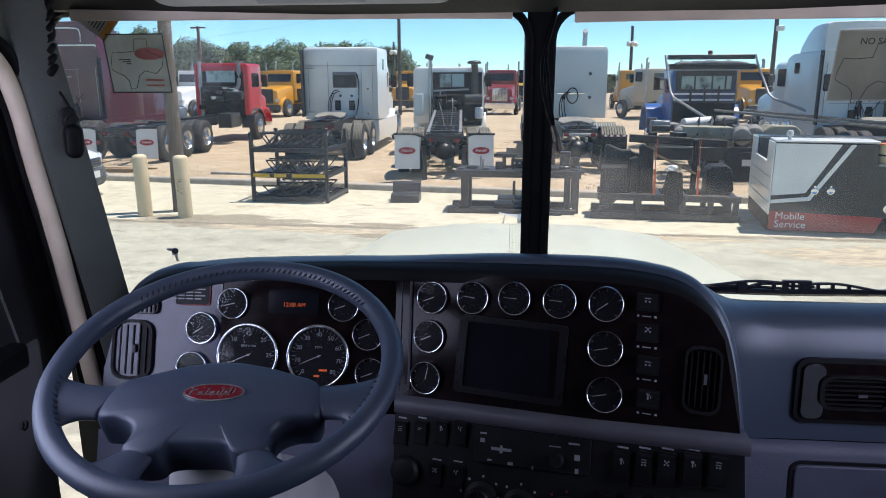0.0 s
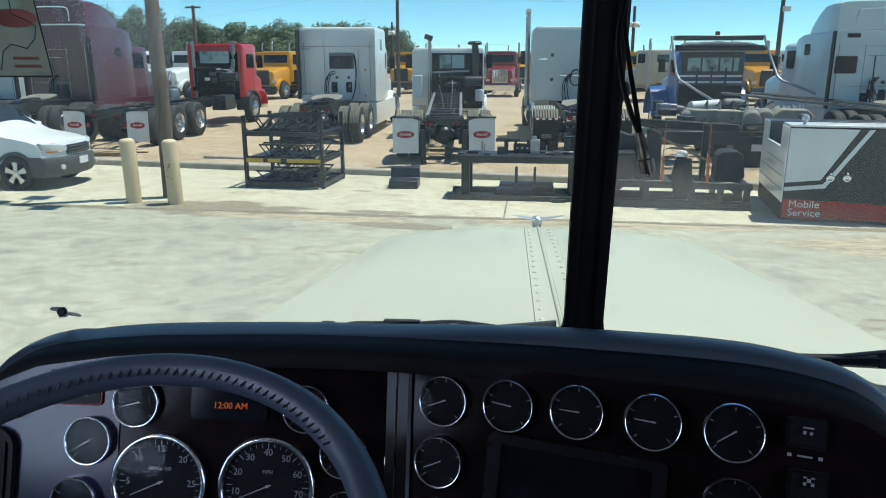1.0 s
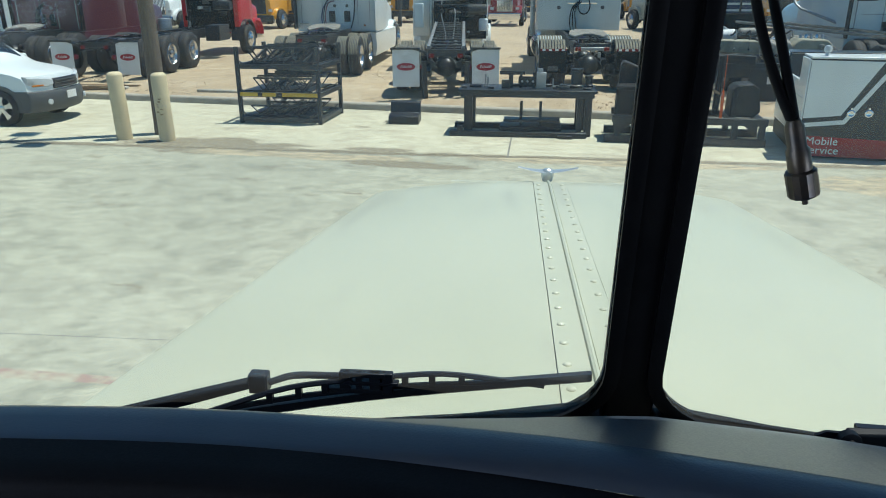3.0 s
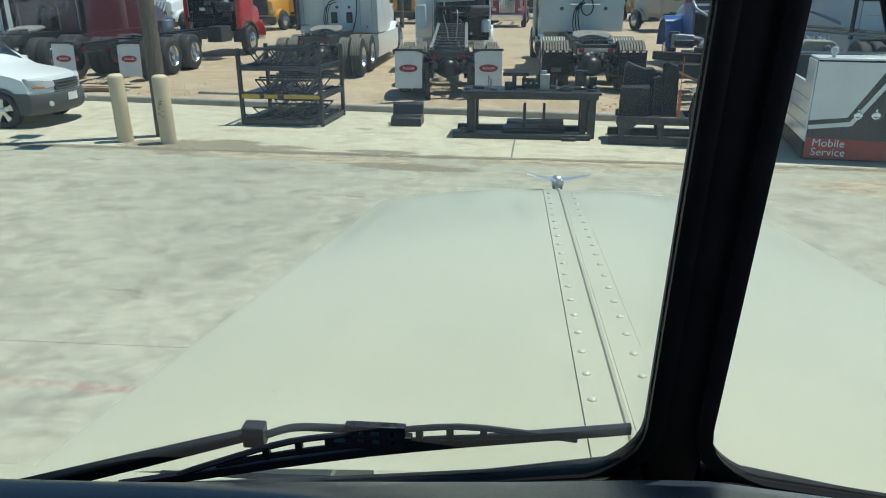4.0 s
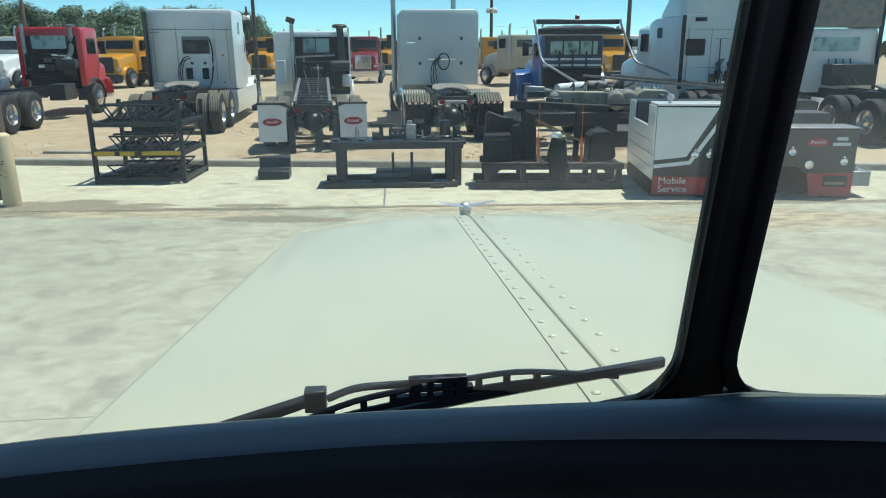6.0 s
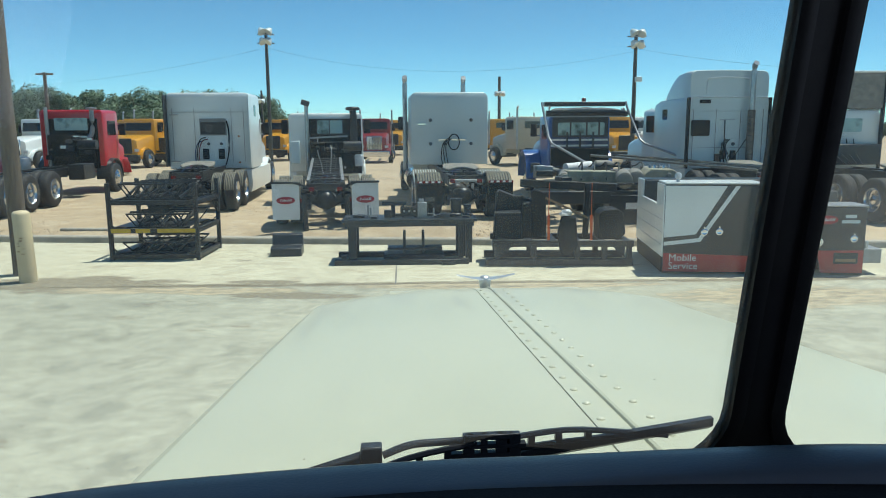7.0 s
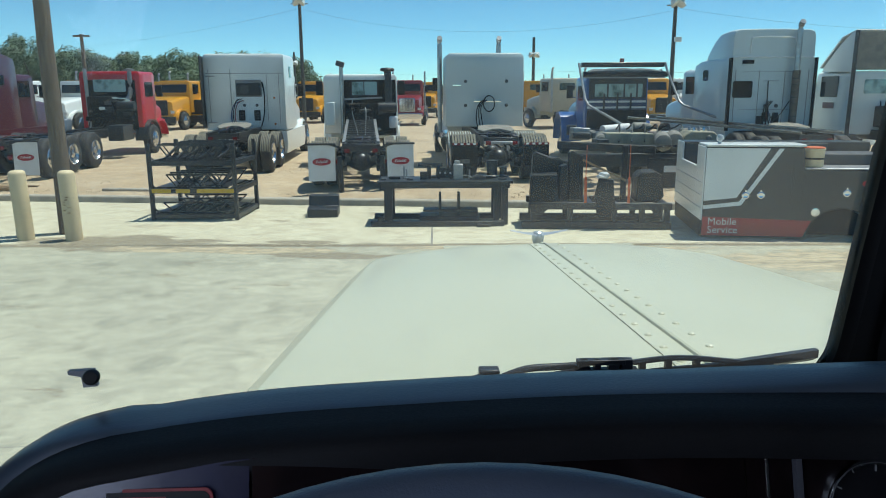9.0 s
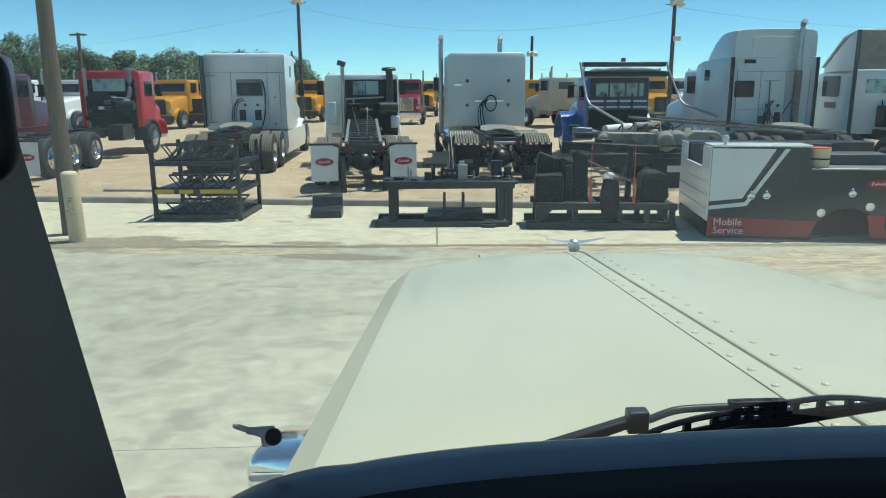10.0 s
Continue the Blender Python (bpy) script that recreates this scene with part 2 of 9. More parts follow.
# ================= the cab that the camera rides in =================
# Gauge panel: a left face square to the truck and a centre face turned to the driver, both leaning back.
LEAN = 0.338


def panel_y(x, z):
    left = -0.092 + LEAN * (z - 2.215)
    centre = -0.078 + LEAN * (z - 2.301) - 0.267 * (x + 0.2145)
    return (left if x < -0.2707 else centre) + setback(x)


def setback(x):
    """The gauge panel is hollowed round the seam where its two faces meet."""
    return max(0.0, interp(x, [(-0.84, 0.0), (-0.62, 0.014), (-0.27, 0.024), (0.09, 0.0)]))


def panel_frame(x, z, out=0.0):
    """A frame on the gauge panel at x, z: its z axis points to the driver."""
    n = Vector((0, -1, LEAN)) if x < -0.2707 else Vector((-0.267, -1, LEAN))
    n.normalize()
    p = Vector((x + 0.79 * (x + 0.056) * setback(x), panel_y(x, z), z - 0.31 * setback(x))) + n * out
    return frame_of(p, n)


dashboard = thing("dashboard", "dark dashboard with padded grey-blue brow, burl panel and chrome-ringed gauges", "dashboard")

# Edge of the gauge panel, from the lower left end over the top to the lower right end.
EDGE = [(-0.830, 1.90), (-0.830, 2.00), (-0.829, 2.10), (-0.822, 2.180), (-0.803, 2.232), (-0.768, 2.268), (-0.715, 2.288), (-0.62, 2.300), (-0.50, 2.306),
        (-0.36, 2.311), (-0.22, 2.315), (-0.07, 2.322), (0.086, 2.329), (0.165, 2.329), (0.225, 2.320), (0.263, 2.298), (0.287, 2.262), (0.300, 2.215), (0.307, 2.15), (0.311, 2.05), (0.312, 1.90)]


def smooth_path(pts, k=4):
    out = []
    for i in range(len(pts) - 1):
        p0, p1, p2, p3 = (Vector(pts[max(0, min(len(pts) - 1, j))]) for j in (i - 1, i, i + 1, i + 2))
        for s in range(k):
            t = s / k
            out.append(0.5 * ((2 * p1) + (p2 - p0) * t + (2 * p0 - 5 * p1 + 4 * p2 - p3) * t * t + (3 * p1 - p0 - 3 * p2 + p3) * t ** 3))
    out.append(Vector(pts[-1]))
    return out


def interp(x, pts):
    for (a, b), (c, d) in zip(pts, pts[1:]):
        if x <= c:
            return b + (d - b) * (x - a) / (c - a)
    return pts[-1][1]


edge = [(p.x, p.y) for p in smooth_path([(a, b, 0) for a, b in EDGE])]


def outward(i):
    a, b = edge[max(0, i - 1)], edge[min(len(edge) - 1, i + 1)]
    d = Vector((b[0] - a[0], b[1] - a[1])).normalized()
    return Vector((-d.y, d.x))


def brow_y(x, z):
    """The brow follows the panel in one soft bend."""
    return -0.083 + LEAN * (z - 2.215) - 0.267 * 0.07 * math.log(1 + math.exp((x + 0.2707) / 0.07))


def rail(off, back, drop=0.0):
    out = []
    for i, (x, z) in enumerate(edge):
        n = outward(i)
        thick = max(0.0, off - 0.006) * interp(x, [(-0.9, 0.05), (-0.60, 0.08), (-0.30, 0.08), (-0.08, 0.62), (0.1, 0.68), (0.2, 0.6), (0.26, 0.8), (0.30, 1.0)]) + min(off, 0.006)
        if x < -0.7:
            thick += max(0.0, off - 0.006) * 0.95 * max(0.0, -n.x)
        out.append(Vector((x + n.x * thick, brow_y(x, z) + back, z + n.y * thick - drop * max(0, n.y))))
    return out


bm = B()
loft(bm, [rail(-0.016, 0.0035), rail(-0.002, 0.004), rail(0.006, 0.012), rail(0.012, 0.035), rail(0.012, 0.058)], ring_closed=False)
part("brow", bm, M_vinyl_dark, dashboard, "black inner brow", sharp=60)
BACK = [(-0.83, 2.195), (-0.62, 2.210), (-0.40, 2.227), (-0.15, 2.235), (0.0, 2.243), (0.17, 2.234), (0.235, 2.227), (0.32, 2.206)]
bm = B()
last = []
for i, (x, z) in enumerate(edge):
    n = outward(i)
    last.append(Vector((x + n.x * 0.012, 0.193 - 0.05 * abs(x), min(z - 0.02, interp(x, BACK)))))
loft(bm, [rail(0.012, 0.0581), rail(0.019, 0.060), rail(0.025, 0.066), rail(0.0285, 0.076), rail(0.029, 0.088), rail(0.026, 0.102), rail(0.022, 0.112, 0.004), last, [p + Vector((0, 0.012, -0.06)) for p in last]], ring_closed=False)
part("padded_brow", bm, M_vinyl, dashboard, "grey-blue padded vinyl brow", sharp=70)

# Panel faces
def face_patch(name, xs, ztop, zbot, mat, out=0.0, nz=10, label=""):
    bm = B()
    rows = []
    for x in xs:
        zt, zb = ztop(x), zbot(x)
        rows.append([Vector((x, panel_y(x, zb + (zt - zb) * k / nz) - out, zb + (zt - zb) * k / nz)) for k in range(nz + 1)])
    loft(bm, rows, ring_closed=False)
    return part(name, bm, mat, dashboard, label)


TOPS = [(-0.830, 2.12), (-0.822, 2.180), (-0.803, 2.232), (-0.768, 2.268), (-0.715, 2.288), (-0.62, 2.300), (-0.50, 2.306), (-0.36, 2.311), (-0.22, 2.315),
        (-0.07, 2.322), (0.086, 2.329), (0.165, 2.329), (0.225, 2.320), (0.263, 2.298), (0.287, 2.262), (0.300, 2.215), (0.311, 2.10)]
top_at = lambda x: interp(x, TOPS)
span = lambda a, b, n: [a + (b - a) * k / n for k in range(n + 1)]
# The burl's lavender reflection at this end is put into the base colour
M_side = material("gloss panel with lavender reflection", (0.018, 0.018, 0.045), 0.20, second=(0.012, 0.011, 0.028), scale=14, detail=7, contrast=(0.4, 0.65), rough_vary=0.05)
face_patch("side_panel", span(-0.829, -0.607, 14), top_at, lambda x: 2.02, M_side, label="gloss end panel with a lavender reflection in its colour")
face_patch("cluster_panel", span(-0.605, -0.2707, 14), top_at, lambda x: 2.06, M_burl, label="dark burl gauge cluster panel")
face_patch("centre_panel", span(-0.2700, 0.310, 26), top_at, lambda x: 2.09 + 0.055 * (x + 0.26), M_burl, label="dark burl centre panel")
face_patch("switch_panel", span(-0.262, 0.311, 12), lambda x: 2.07 + 0.055 * (x + 0.26), lambda x: 1.80, M_plastic_black, out=0.012, label="black lower switch panel")
face_patch("knee_panel", span(-0.829, -0.264, 12), lambda x: 2.058 if x > -0.606 else 2.02, lambda x: 1.70, M_plastic_grey, out=0.004, label="grey knee panel")
bm = B()
rows = []
for x in span(-0.264, 0.318, 14):
    zc = 2.079 + 0.055 * (x + 0.26)
    y = panel_y(x, zc)
    rows.append([Vector((x, y + a, zc + b)) for a, b in ((0.02, 0.014), (-0.014, 0.013), (-0.02, 0.006), (-0.021, -0.006), (-0.017, -0.013), (0.02, -0.014))])
loft(bm, rows)
part("trim_strip", bm, M_trim_strip, dashboard, "grey plastic trim strip", sharp=50)
bm = B()
beam(bm, panel_frame(-0.2535, 2.309, 0.001).translation, panel_frame(-0.2535, 2.105, 0.001).translation, 0.0016, 0.003)
part("seam", bm, M_chrome, dashboard, "thin bright seam")
bm = B()
beam(bm, panel_frame(-0.236, 2.305, 0.003).translation, panel_frame(-0.236, 2.11, 0.003).translation, 0.0042, 0.006)
part("seam", bm, M_trim_strip, dashboard)

# Gauges: bezel, face, needle and lens under each gauge
def gauge_mesh(r):
    out = {}
    bm = B()
    lathe(bm, [(r * 0.875, 0.002), (r * 0.880, 0.0078), (r * 0.898, 0.0102), (r * 0.925, 0.0116), (r * 0.955, 0.0116), (r * 0.982, 0.0100), (r * 0.997, 0.0065), (r, 0.003), (r, -0.002)], Matrix(), 40, caps=False)
    out["bezel"] = finish(bm, "bezel", 60)
    bm = B()
    lathe(bm, [(r * 0.935, 0.0), (r * 0.935, 0.0032)], Matrix(), 32)
    out["face"] = finish(bm, "face")
    bm = B()
    prism(bm, [(-r * 0.10, -0.0007), (r * 0.64, -0.00045), (r * 0.64, 0.00045), (-r * 0.10, 0.0007)], 0.0008, Matrix.Translation((0, 0, 0.0062)))
    lathe(bm, [(r * 0.03, 0.0034), (r * 0.028, 0.0066)], Matrix(), 12)
    out["needle"] = finish(bm, "needle")
    bm = B()
    big = r > 0.05
    n = 31 if big else 9
    for k in range(n):
        a = radians(225 - 270 * k / (n - 1))
        major = k % (5 if big else 2) == 0
        w, l = (0.0011 if major else 0.0006), r * (0.12 if major else 0.07)
        m = Matrix.Rotation(a, 4, "Z")
        box(bm, (r * 0.84 - l / 2, 0, 0.0035), (l, w, 0.0006), m)
    out["scale"] = finish(bm, "scale")
    bm = B()
    lathe(bm, [(r * 0.885, 0.0082), (r * 0.5, 0.0090), (0.0005, 0.0092)], Matrix(), 32)
    out["lens"] = finish(bm, "lens")
    return out


SMALL, LARGE = gauge_mesh(0.0305), gauge_mesh(0.0615)
MATS = {"bezel": M_bezel, "face": M_dial, "needle": M_needle, "scale": M_mark, "lens": M_lens}
for meshes in (SMALL, LARGE):
    for key, me in meshes.items():
        me.materials.append(MATS[key])


def gauge(x, z, meshes, angle):
    m = panel_frame(x, z, 0.001)
    body = new("gauge", meshes["bezel"])
    body.parent, body.matrix_basis = dashboard, m
    for key in ("face", "scale", "needle", "lens"):
        ob = new(key, meshes[key])
        ob.parent = body
        if key == "needle":
            ob.matrix_basis = Matrix.Rotation(radians(angle), 4, "Z")
        if key == "lens":
            ob.visible_shadow = False
    return body


GAUGES = [(-0.194, 2.276, 205), (-0.119, 2.283, 175), (-0.045, 2.289, 180), (0.032, 2.292, 178), (0.108, 2.295, 218),
          (-0.198, 2.208, 208), (-0.203, 2.136, 82), (0.107, 2.225, 195), (0.106, 2.153, 195),
          (-0.577, 2.251, 195), (-0.636, 2.205, 212), (-0.651, 2.134, 197), (-0.364, 2.251, 200), (-0.316, 2.201, 202), (-0.309, 2.132, 200)]
for x, z, a in GAUGES:
    gauge(x, z, SMALL, a)
tach = gauge(-0.544, 2.159, LARGE, 204)
speedo = gauge(-0.409, 2.160, LARGE, 204)
for g, marks, word in ((tach, ["0", "5", "10", "15", "20", "25", "30"], "RPM x 100"), (speedo, ["0", "10", "20", "30", "40", "50", "60", "70", "80"], "MPH")):
    for k, t in enumerate(marks):
        a = radians(225 - 270 * k / (len(marks) - 1))
        lettering("numeral", t, 0.0115, M_mark, Matrix.Translation((0.0408 * math.cos(a), 0.0408 * math.sin(a), 0.0036)), g)
    lettering("word", word, 0.0065, M_mark, Matrix.Translation((0, 0.017, 0.0036)), g)
for k, (dx, dy) in enumerate(((0.010, -0.026), (-0.002, -0.037))):
    bm = B()
    box(bm, (dx, dy, 0.0037), (0.015 - 0.004 * k, 0.0038, 0.0006))
    part("odometer_digits", bm, M_orange_lcd, speedo, "orange lit digits")

# Clock display
m = panel_frame(-0.461, 2.2565, 0.001)
bm = prism(B(), rounded(0.098, 0.047, 0.006), 0.003, m)
clock = part("clock_display", bm, M_screen, dashboard, "dark display with orange digits")
lettering("digits", "12:00 AM", 0.0112, M_orange_lcd, m @ Matrix.Translation((0.002, -0.006, 0.0033)), clock)

# Warning label at the upper left of the cluster
m = panel_frame(-0.669, 2.267, 0.001)
lab = part("warning_label", prism(B(), rounded(0.090, 0.046, 0.006), 0.0012, m), M_red_label, dashboard, "black label with red border and pale lines")
part("field", prism(B(), rounded(0.086, 0.042, 0.005), 0.0006, m @ Matrix.Translation((0, 0, 0.0012))), M_ink_black, lab)
box(bm := B(), (0, 0.0155, 0.0021), (0.030, 0.0050, 0.0005), m)
part("heading", bm, M_red_label, lab, "red heading bar")
for k in range(4):
    for x0, x1 in ((-0.036, -0.022), (-0.019, -0.006), (-0.003, 0.011), (0.014, 0.035 - 0.008 * (k % 2))):
        box(bm := B(), ((x0 + x1) / 2, 0.0085 - 0.0062 * k, 0.0021), (x1 - x0, 0.0026, 0.0004), m)
        part("line", bm, M_mark, lab)


# Air vents: rim, slats and a small tab
def air_vent(x, z, w, h, upright, m=None, parent=None, tab=True):
    m = m or panel_frame(x, z, 0.002)
    parent = parent or dashboard
    bm = B()
    outer, inner = rounded(w, h, min(w, h) * 0.32), rounded(w * 0.86, h * 0.9, min(w, h) * 0.27)
    loft(bm, [[m @ Vector((a, b, -0.002)) for a, b in outer], [m @ Vector((a, b, 0.006)) for a, b in outer], [m @ Vector((a, b, 0.006)) for a, b in inner], [m @ Vector((a, b, -0.02)) for a, b in inner]])
    vent = part("air_vent", bm, M_plastic_black, parent, "black louvred air vent", sharp=30)
    n = 5 if upright else 6
    for k in range(n):
        bm = B()
        f = (k + 0.5) / n - 0.5
        if upright:
            box(bm, (f * w * 0.8, 0, -0.004), (0.0022, h * 0.82, 0.012), m)
        else:
            box(bm, (0, f * h * 0.84, -0.004), (w * 0.82, 0.0022, 0.012), m)
        part("slat", bm, M_plastic_black, vent)
    if tab:
        box(bm := B(), (0.004, 0.002, 0.004), (0.005, 0.016, 0.004), m) if upright else box(bm := B(), (0.012, -0.004, 0.004), (0.016, 0.005, 0.004), m)
        part("tab", bm, M_trim_strip, vent, "grey tab")
    return vent


air_vent(-0.772, 2.163, 0.080, 0.114, True)
air_vent(-0.750, 2.243, 0.052, 0.032, True, tab=False)
air_vent(0.255, 2.195, 0.058, 0.108, True)

# Centre display
m = panel_frame(-0.051, 2.188, 0.001)
bm = B()
o, i_ = rounded(0.196, 0.138, 0.008), rounded(0.166, 0.116, 0.004)
loft(bm, [[m @ Vector((a, b, 0)) for a, b in o], [m @ Vector((a, b, 0.010)) for a, b in o], [m @ Vector((a, b, 0.010)) for a, b in i_], [m @ Vector((a, b, 0.002)) for a, b in i_]])
display = part("display", bm, M_gloss_black, dashboard, "dark switched-off screen in a black surround", sharp=30)
part("screen", prism(B(), rounded(0.168, 0.118, 0.004), 0.002, m @ Matrix.Translation((0, 0, 0.002))), M_screen, display)


# Rocker switches with a small printed mark
def rocker(x, z, w, h, m=None, mark=True, label_bar=True):
    m = m or panel_frame(x, z, 0.013)
    bm = B()
    loft(bm, [[m @ Vector((a, b, c)) for a, b in rounded(w, h, 0.003)] for c in (-0.004, 0.003)])
    sw = part("rocker_switch", bm, M_plastic_black, dashboard, "black rocker switch with pale mark")
    bm = B()
    loft(bm, [[m @ Vector((-w * 0.42, b, c)) for b, c in ((-h * 0.44, 0.003), (-h * 0.40, 0.0045), (0, 0.0055), (h * 0.40, 0.0095), (h * 0.44, 0.003))],
              [m @ Vector((w * 0.42, b, c)) for b, c in ((-h * 0.44, 0.003), (-h * 0.40, 0.0045), (0, 0.0055), (h * 0.40, 0.0095), (h * 0.44, 0.003))]])
    part("paddle", bm, M_plastic_black, sw)
    if mark:
        bm = B()
        q = w * 0.14
        SYMBOLS = (((0, 1, 2, 0.3), (0, 0, 2, 0.3), (-0.6, -1, 0.6, 0.6), (0.6, -1, 0.6, 0.6)), ((-0.8, 0.4, 0.35, 1.4), (0.2, -0.3, 0.35, 1.6), (0.8, 0.8, 0.5, 0.5)),
                   ((0, 0.8, 1.1, 0.9), (0, -0.4, 0.5, 1.4), (0.9, -0.2, 0.3, 0.9)), ((-0.7, 0.7, 0.6, 0.6), (0.7, 0.7, 0.6, 0.6), (0, 0, 0.7, 0.7), (-0.7, -0.7, 0.6, 0.6), (0.7, -0.7, 0.6, 0.6)), ((0, 0.2, 2.2, 0.35), (-0.5, -0.6, 1.2, 0.35)))
        for dx, dy, sx, sy in SYMBOLS[int(abs(x * 83 + z * 57)) % 5]:
            box(bm, (dx * q, h * 0.20 + dy * q, 0.0082 + 0.0012 * dy * q / w), (sx * q, sy * q, 0.0008), m)
        part("symbol", bm, M_mark_dim, sw)
    if label_bar:
        box(bm := B(), (0, h * 0.60, 0.0006), (w * 0.62, 0.0028, 0.0005), m)
        part("symbol", bm, M_mark_dim, sw)
    return sw


for z in (2.305, 2.257, 2.207, 2.155):
    rocker(0.173, z, 0.036, 0.030, panel_frame(0.173, z, 0.002), label_bar=False)
    m = panel_frame(0.173, z, 0.002)
    for dx, w in ((-0.014, 0.004), (0.0, 0.014), (0.014, 0.004)):
        box(bm := B(), (dx, -0.0235, 0.0), (w, 0.0018 if dx == 0 else 0.0034, 0.0006), m)
        part("symbol", bm, M_mark_dim, dashboard)
for x, dz in ((-0.243, 0), (-0.206, 0), (-0.168, 0), (-0.133, 0)):
    rocker(x, 2.036 + 0.16 * (x + 0.243), 0.026, 0.046)
for x in (-0.177, -0.139):
    rocker(x, 1.978 + 0.1 * (x + 0.177), 0.027, 0.044)
for x in (0.133, 0.167, 0.201, 0.239, 0.276):
    rocker(x, 2.047 + 0.13 * (x - 0.133), 0.029, 0.054)
for x in (0.110, 0.150, 0.192, 0.232):
    rocker(x, 1.985 + 0.1 * (x - 0.11), 0.030, 0.046, label_bar=False)
# Radio and knobs
m = panel_frame(-0.010, 2.048, 0.013) @ Matrix.Rotation(radians(2.6), 4, "Z")
radio = part("radio", prism(B(), rounded(0.200, 0.060, 0.004), 0.007, m), M_plastic_black, dashboard, "black radio with pale symbols", bevel=0.001)
for dx, dy, w, h in ((-0.085, 0.020, 0.012, 0.003), (-0.086, 0.008, 0.008, 0.007), (-0.052, -0.004, 0.036, 0.005), (-0.052, -0.004, 0.005, 0.013), (-0.072, -0.024, 0.008, 0.003), (-0.035, -0.026, 0.009, 0.005),
                     (0.004, -0.028, 0.003, 0.006), (0.072, 0.020, 0.018, 0.003), (0.078, -0.002, 0.009, 0.009), (0.078, -0.024, 0.006, 0.008), (0.040, 0.012, 0.020, 0.002)):
    box(bm := B(), (dx, dy, 0.0072), (w, h, 0.0006), m)
    part("symbol", bm, M_mark, radio)
lathe(bm := B(), [(0.012, 0.006), (0.012, 0.018), (0.010, 0.021)], m @ Matrix.Translation((0.045, -0.010, 0)), 20)
part("knob", bm, M_plastic_black, radio)
for k, (x, z) in enumerate(((-0.095, 1.955), (-0.030, 1.955), (0.045, 1.958))):
    m = panel_frame(x, z, 0.013)
    lathe(bm := B(), [(0.030, 0.0), (0.030, 0.004), (0.022, 0.008), (0.020, 0.024), (0.017, 0.027)], m, 28)
    box(bm, (0, 0.010, 0.028), (0.004, 0.018, 0.006), m)
    kn = part("heater_knob", bm, M_plastic_black, dashboard, "round black heater knob")
    for j in range(7):
        a = radians(210 - 40 * j)
        box(bm := B(), (0.038 * math.cos(a), 0.038 * math.sin(a), 0.0005), (0.004, 0.004, 0.0005), m)
        part("symbol", bm, (M_red_label if (k == 2 and j > 1) else M_mark_dim), kn)
m = panel_frame(-0.232, 1.975, 0.013)
lathe(bm := B(), [(0.027, 0), (0.027, 0.010), (0.022, 0.016), (0.014, 0.018)], m, 28)
part("socket_cover", bm, M_plastic_black, dashboard, "round black socket cover")

# Passenger side of the dashboard
bm = B()
prof = [(0.20, 2.150), (0.17, 2.192), (0.12, 2.222), (0.055, 2.236), (0.010, 2.228), (-0.012, 2.200), (-0.020, 2.15), (-0.024, 2.06), (-0.030, 1.992)]
rows = []
for x in span(0.300, 1.02, 16):
    lift = 0.055 * max(0.0, 1 - (x - 0.30) / 0.13) ** 2
    rows.append([Vector((x, y - 0.05 * max(0, 1 - (x - 0.30) / 0.16) ** 2, z + lift * (1 if z > 2.19 else 0.3))) for y, z in prof])
loft(bm, rows, ring_closed=False)
part("passenger_pad", bm, M_vinyl, dashboard, "grey-blue padded passenger dash top", sharp=60)
bm = B()
prof2 = [(-0.030, 1.990), (-0.045, 1.985), (-0.052, 1.97), (-0.065, 1.80), (-0.08, 1.65)]
loft(bm, [[Vector((x, y, z)) for y, z in prof2] for x in span(0.318, 1.02, 8)], ring_closed=False)
part("passenger_lower", bm, M_plastic_grey, dashboard, "grey lower passenger panel", sharp=60)
m = frame_of((0.665, -0.0245, 2.092), (0, -1, 0.05))
part("vent_bezel", prism(B(), rounded(0.362, 0.128, 0.022), 0.006, m), M_plastic_black, dashboard, "black vent surround")
part("vent_panel", prism(B(), rounded(0.344, 0.110, 0.016), 0.003, m @ Matrix.Translation((0, 0, 0.006))), M_burl, dashboard, "dark burl passenger trim")
part("vent_plate", prism(B(), rounded(0.040, 0.106, 0.014), 0.003, m @ Matrix.Translation((-0.150, 0, 0.008))), M_chrome, dashboard, "bright end plate")
air_vent(0, 0, 0.130, 0.066, False, m @ Matrix.Translation((-0.075, 0, 0.011)))
bm = B()
g = frame_of((0.69, -0.058, 1.86), (0, -1, 0.06))
o = rounded(0.42, 0.20, 0.02)
i_ = rounded(0.408, 0.188, 0.016)
loft(bm, [[g @ Vector((a, b, 0.0)) for a, b in o], [g @ Vector((a, b, 0.004)) for a, b in o], [g @ Vector((a, b, 0.004)) for a, b in i_], [g @ Vector((a, b, -0.004)) for a, b in i_]])
part("glovebox_gap", bm, M_plastic_black, dashboard)
part("glovebox_lid", prism(B(), rounded(0.404, 0.184, 0.016), 0.010, g @ Matrix.Translation((0, 0, -0.004))), M_plastic_grey, dashboard, "grey glovebox lid", bevel=0.003)

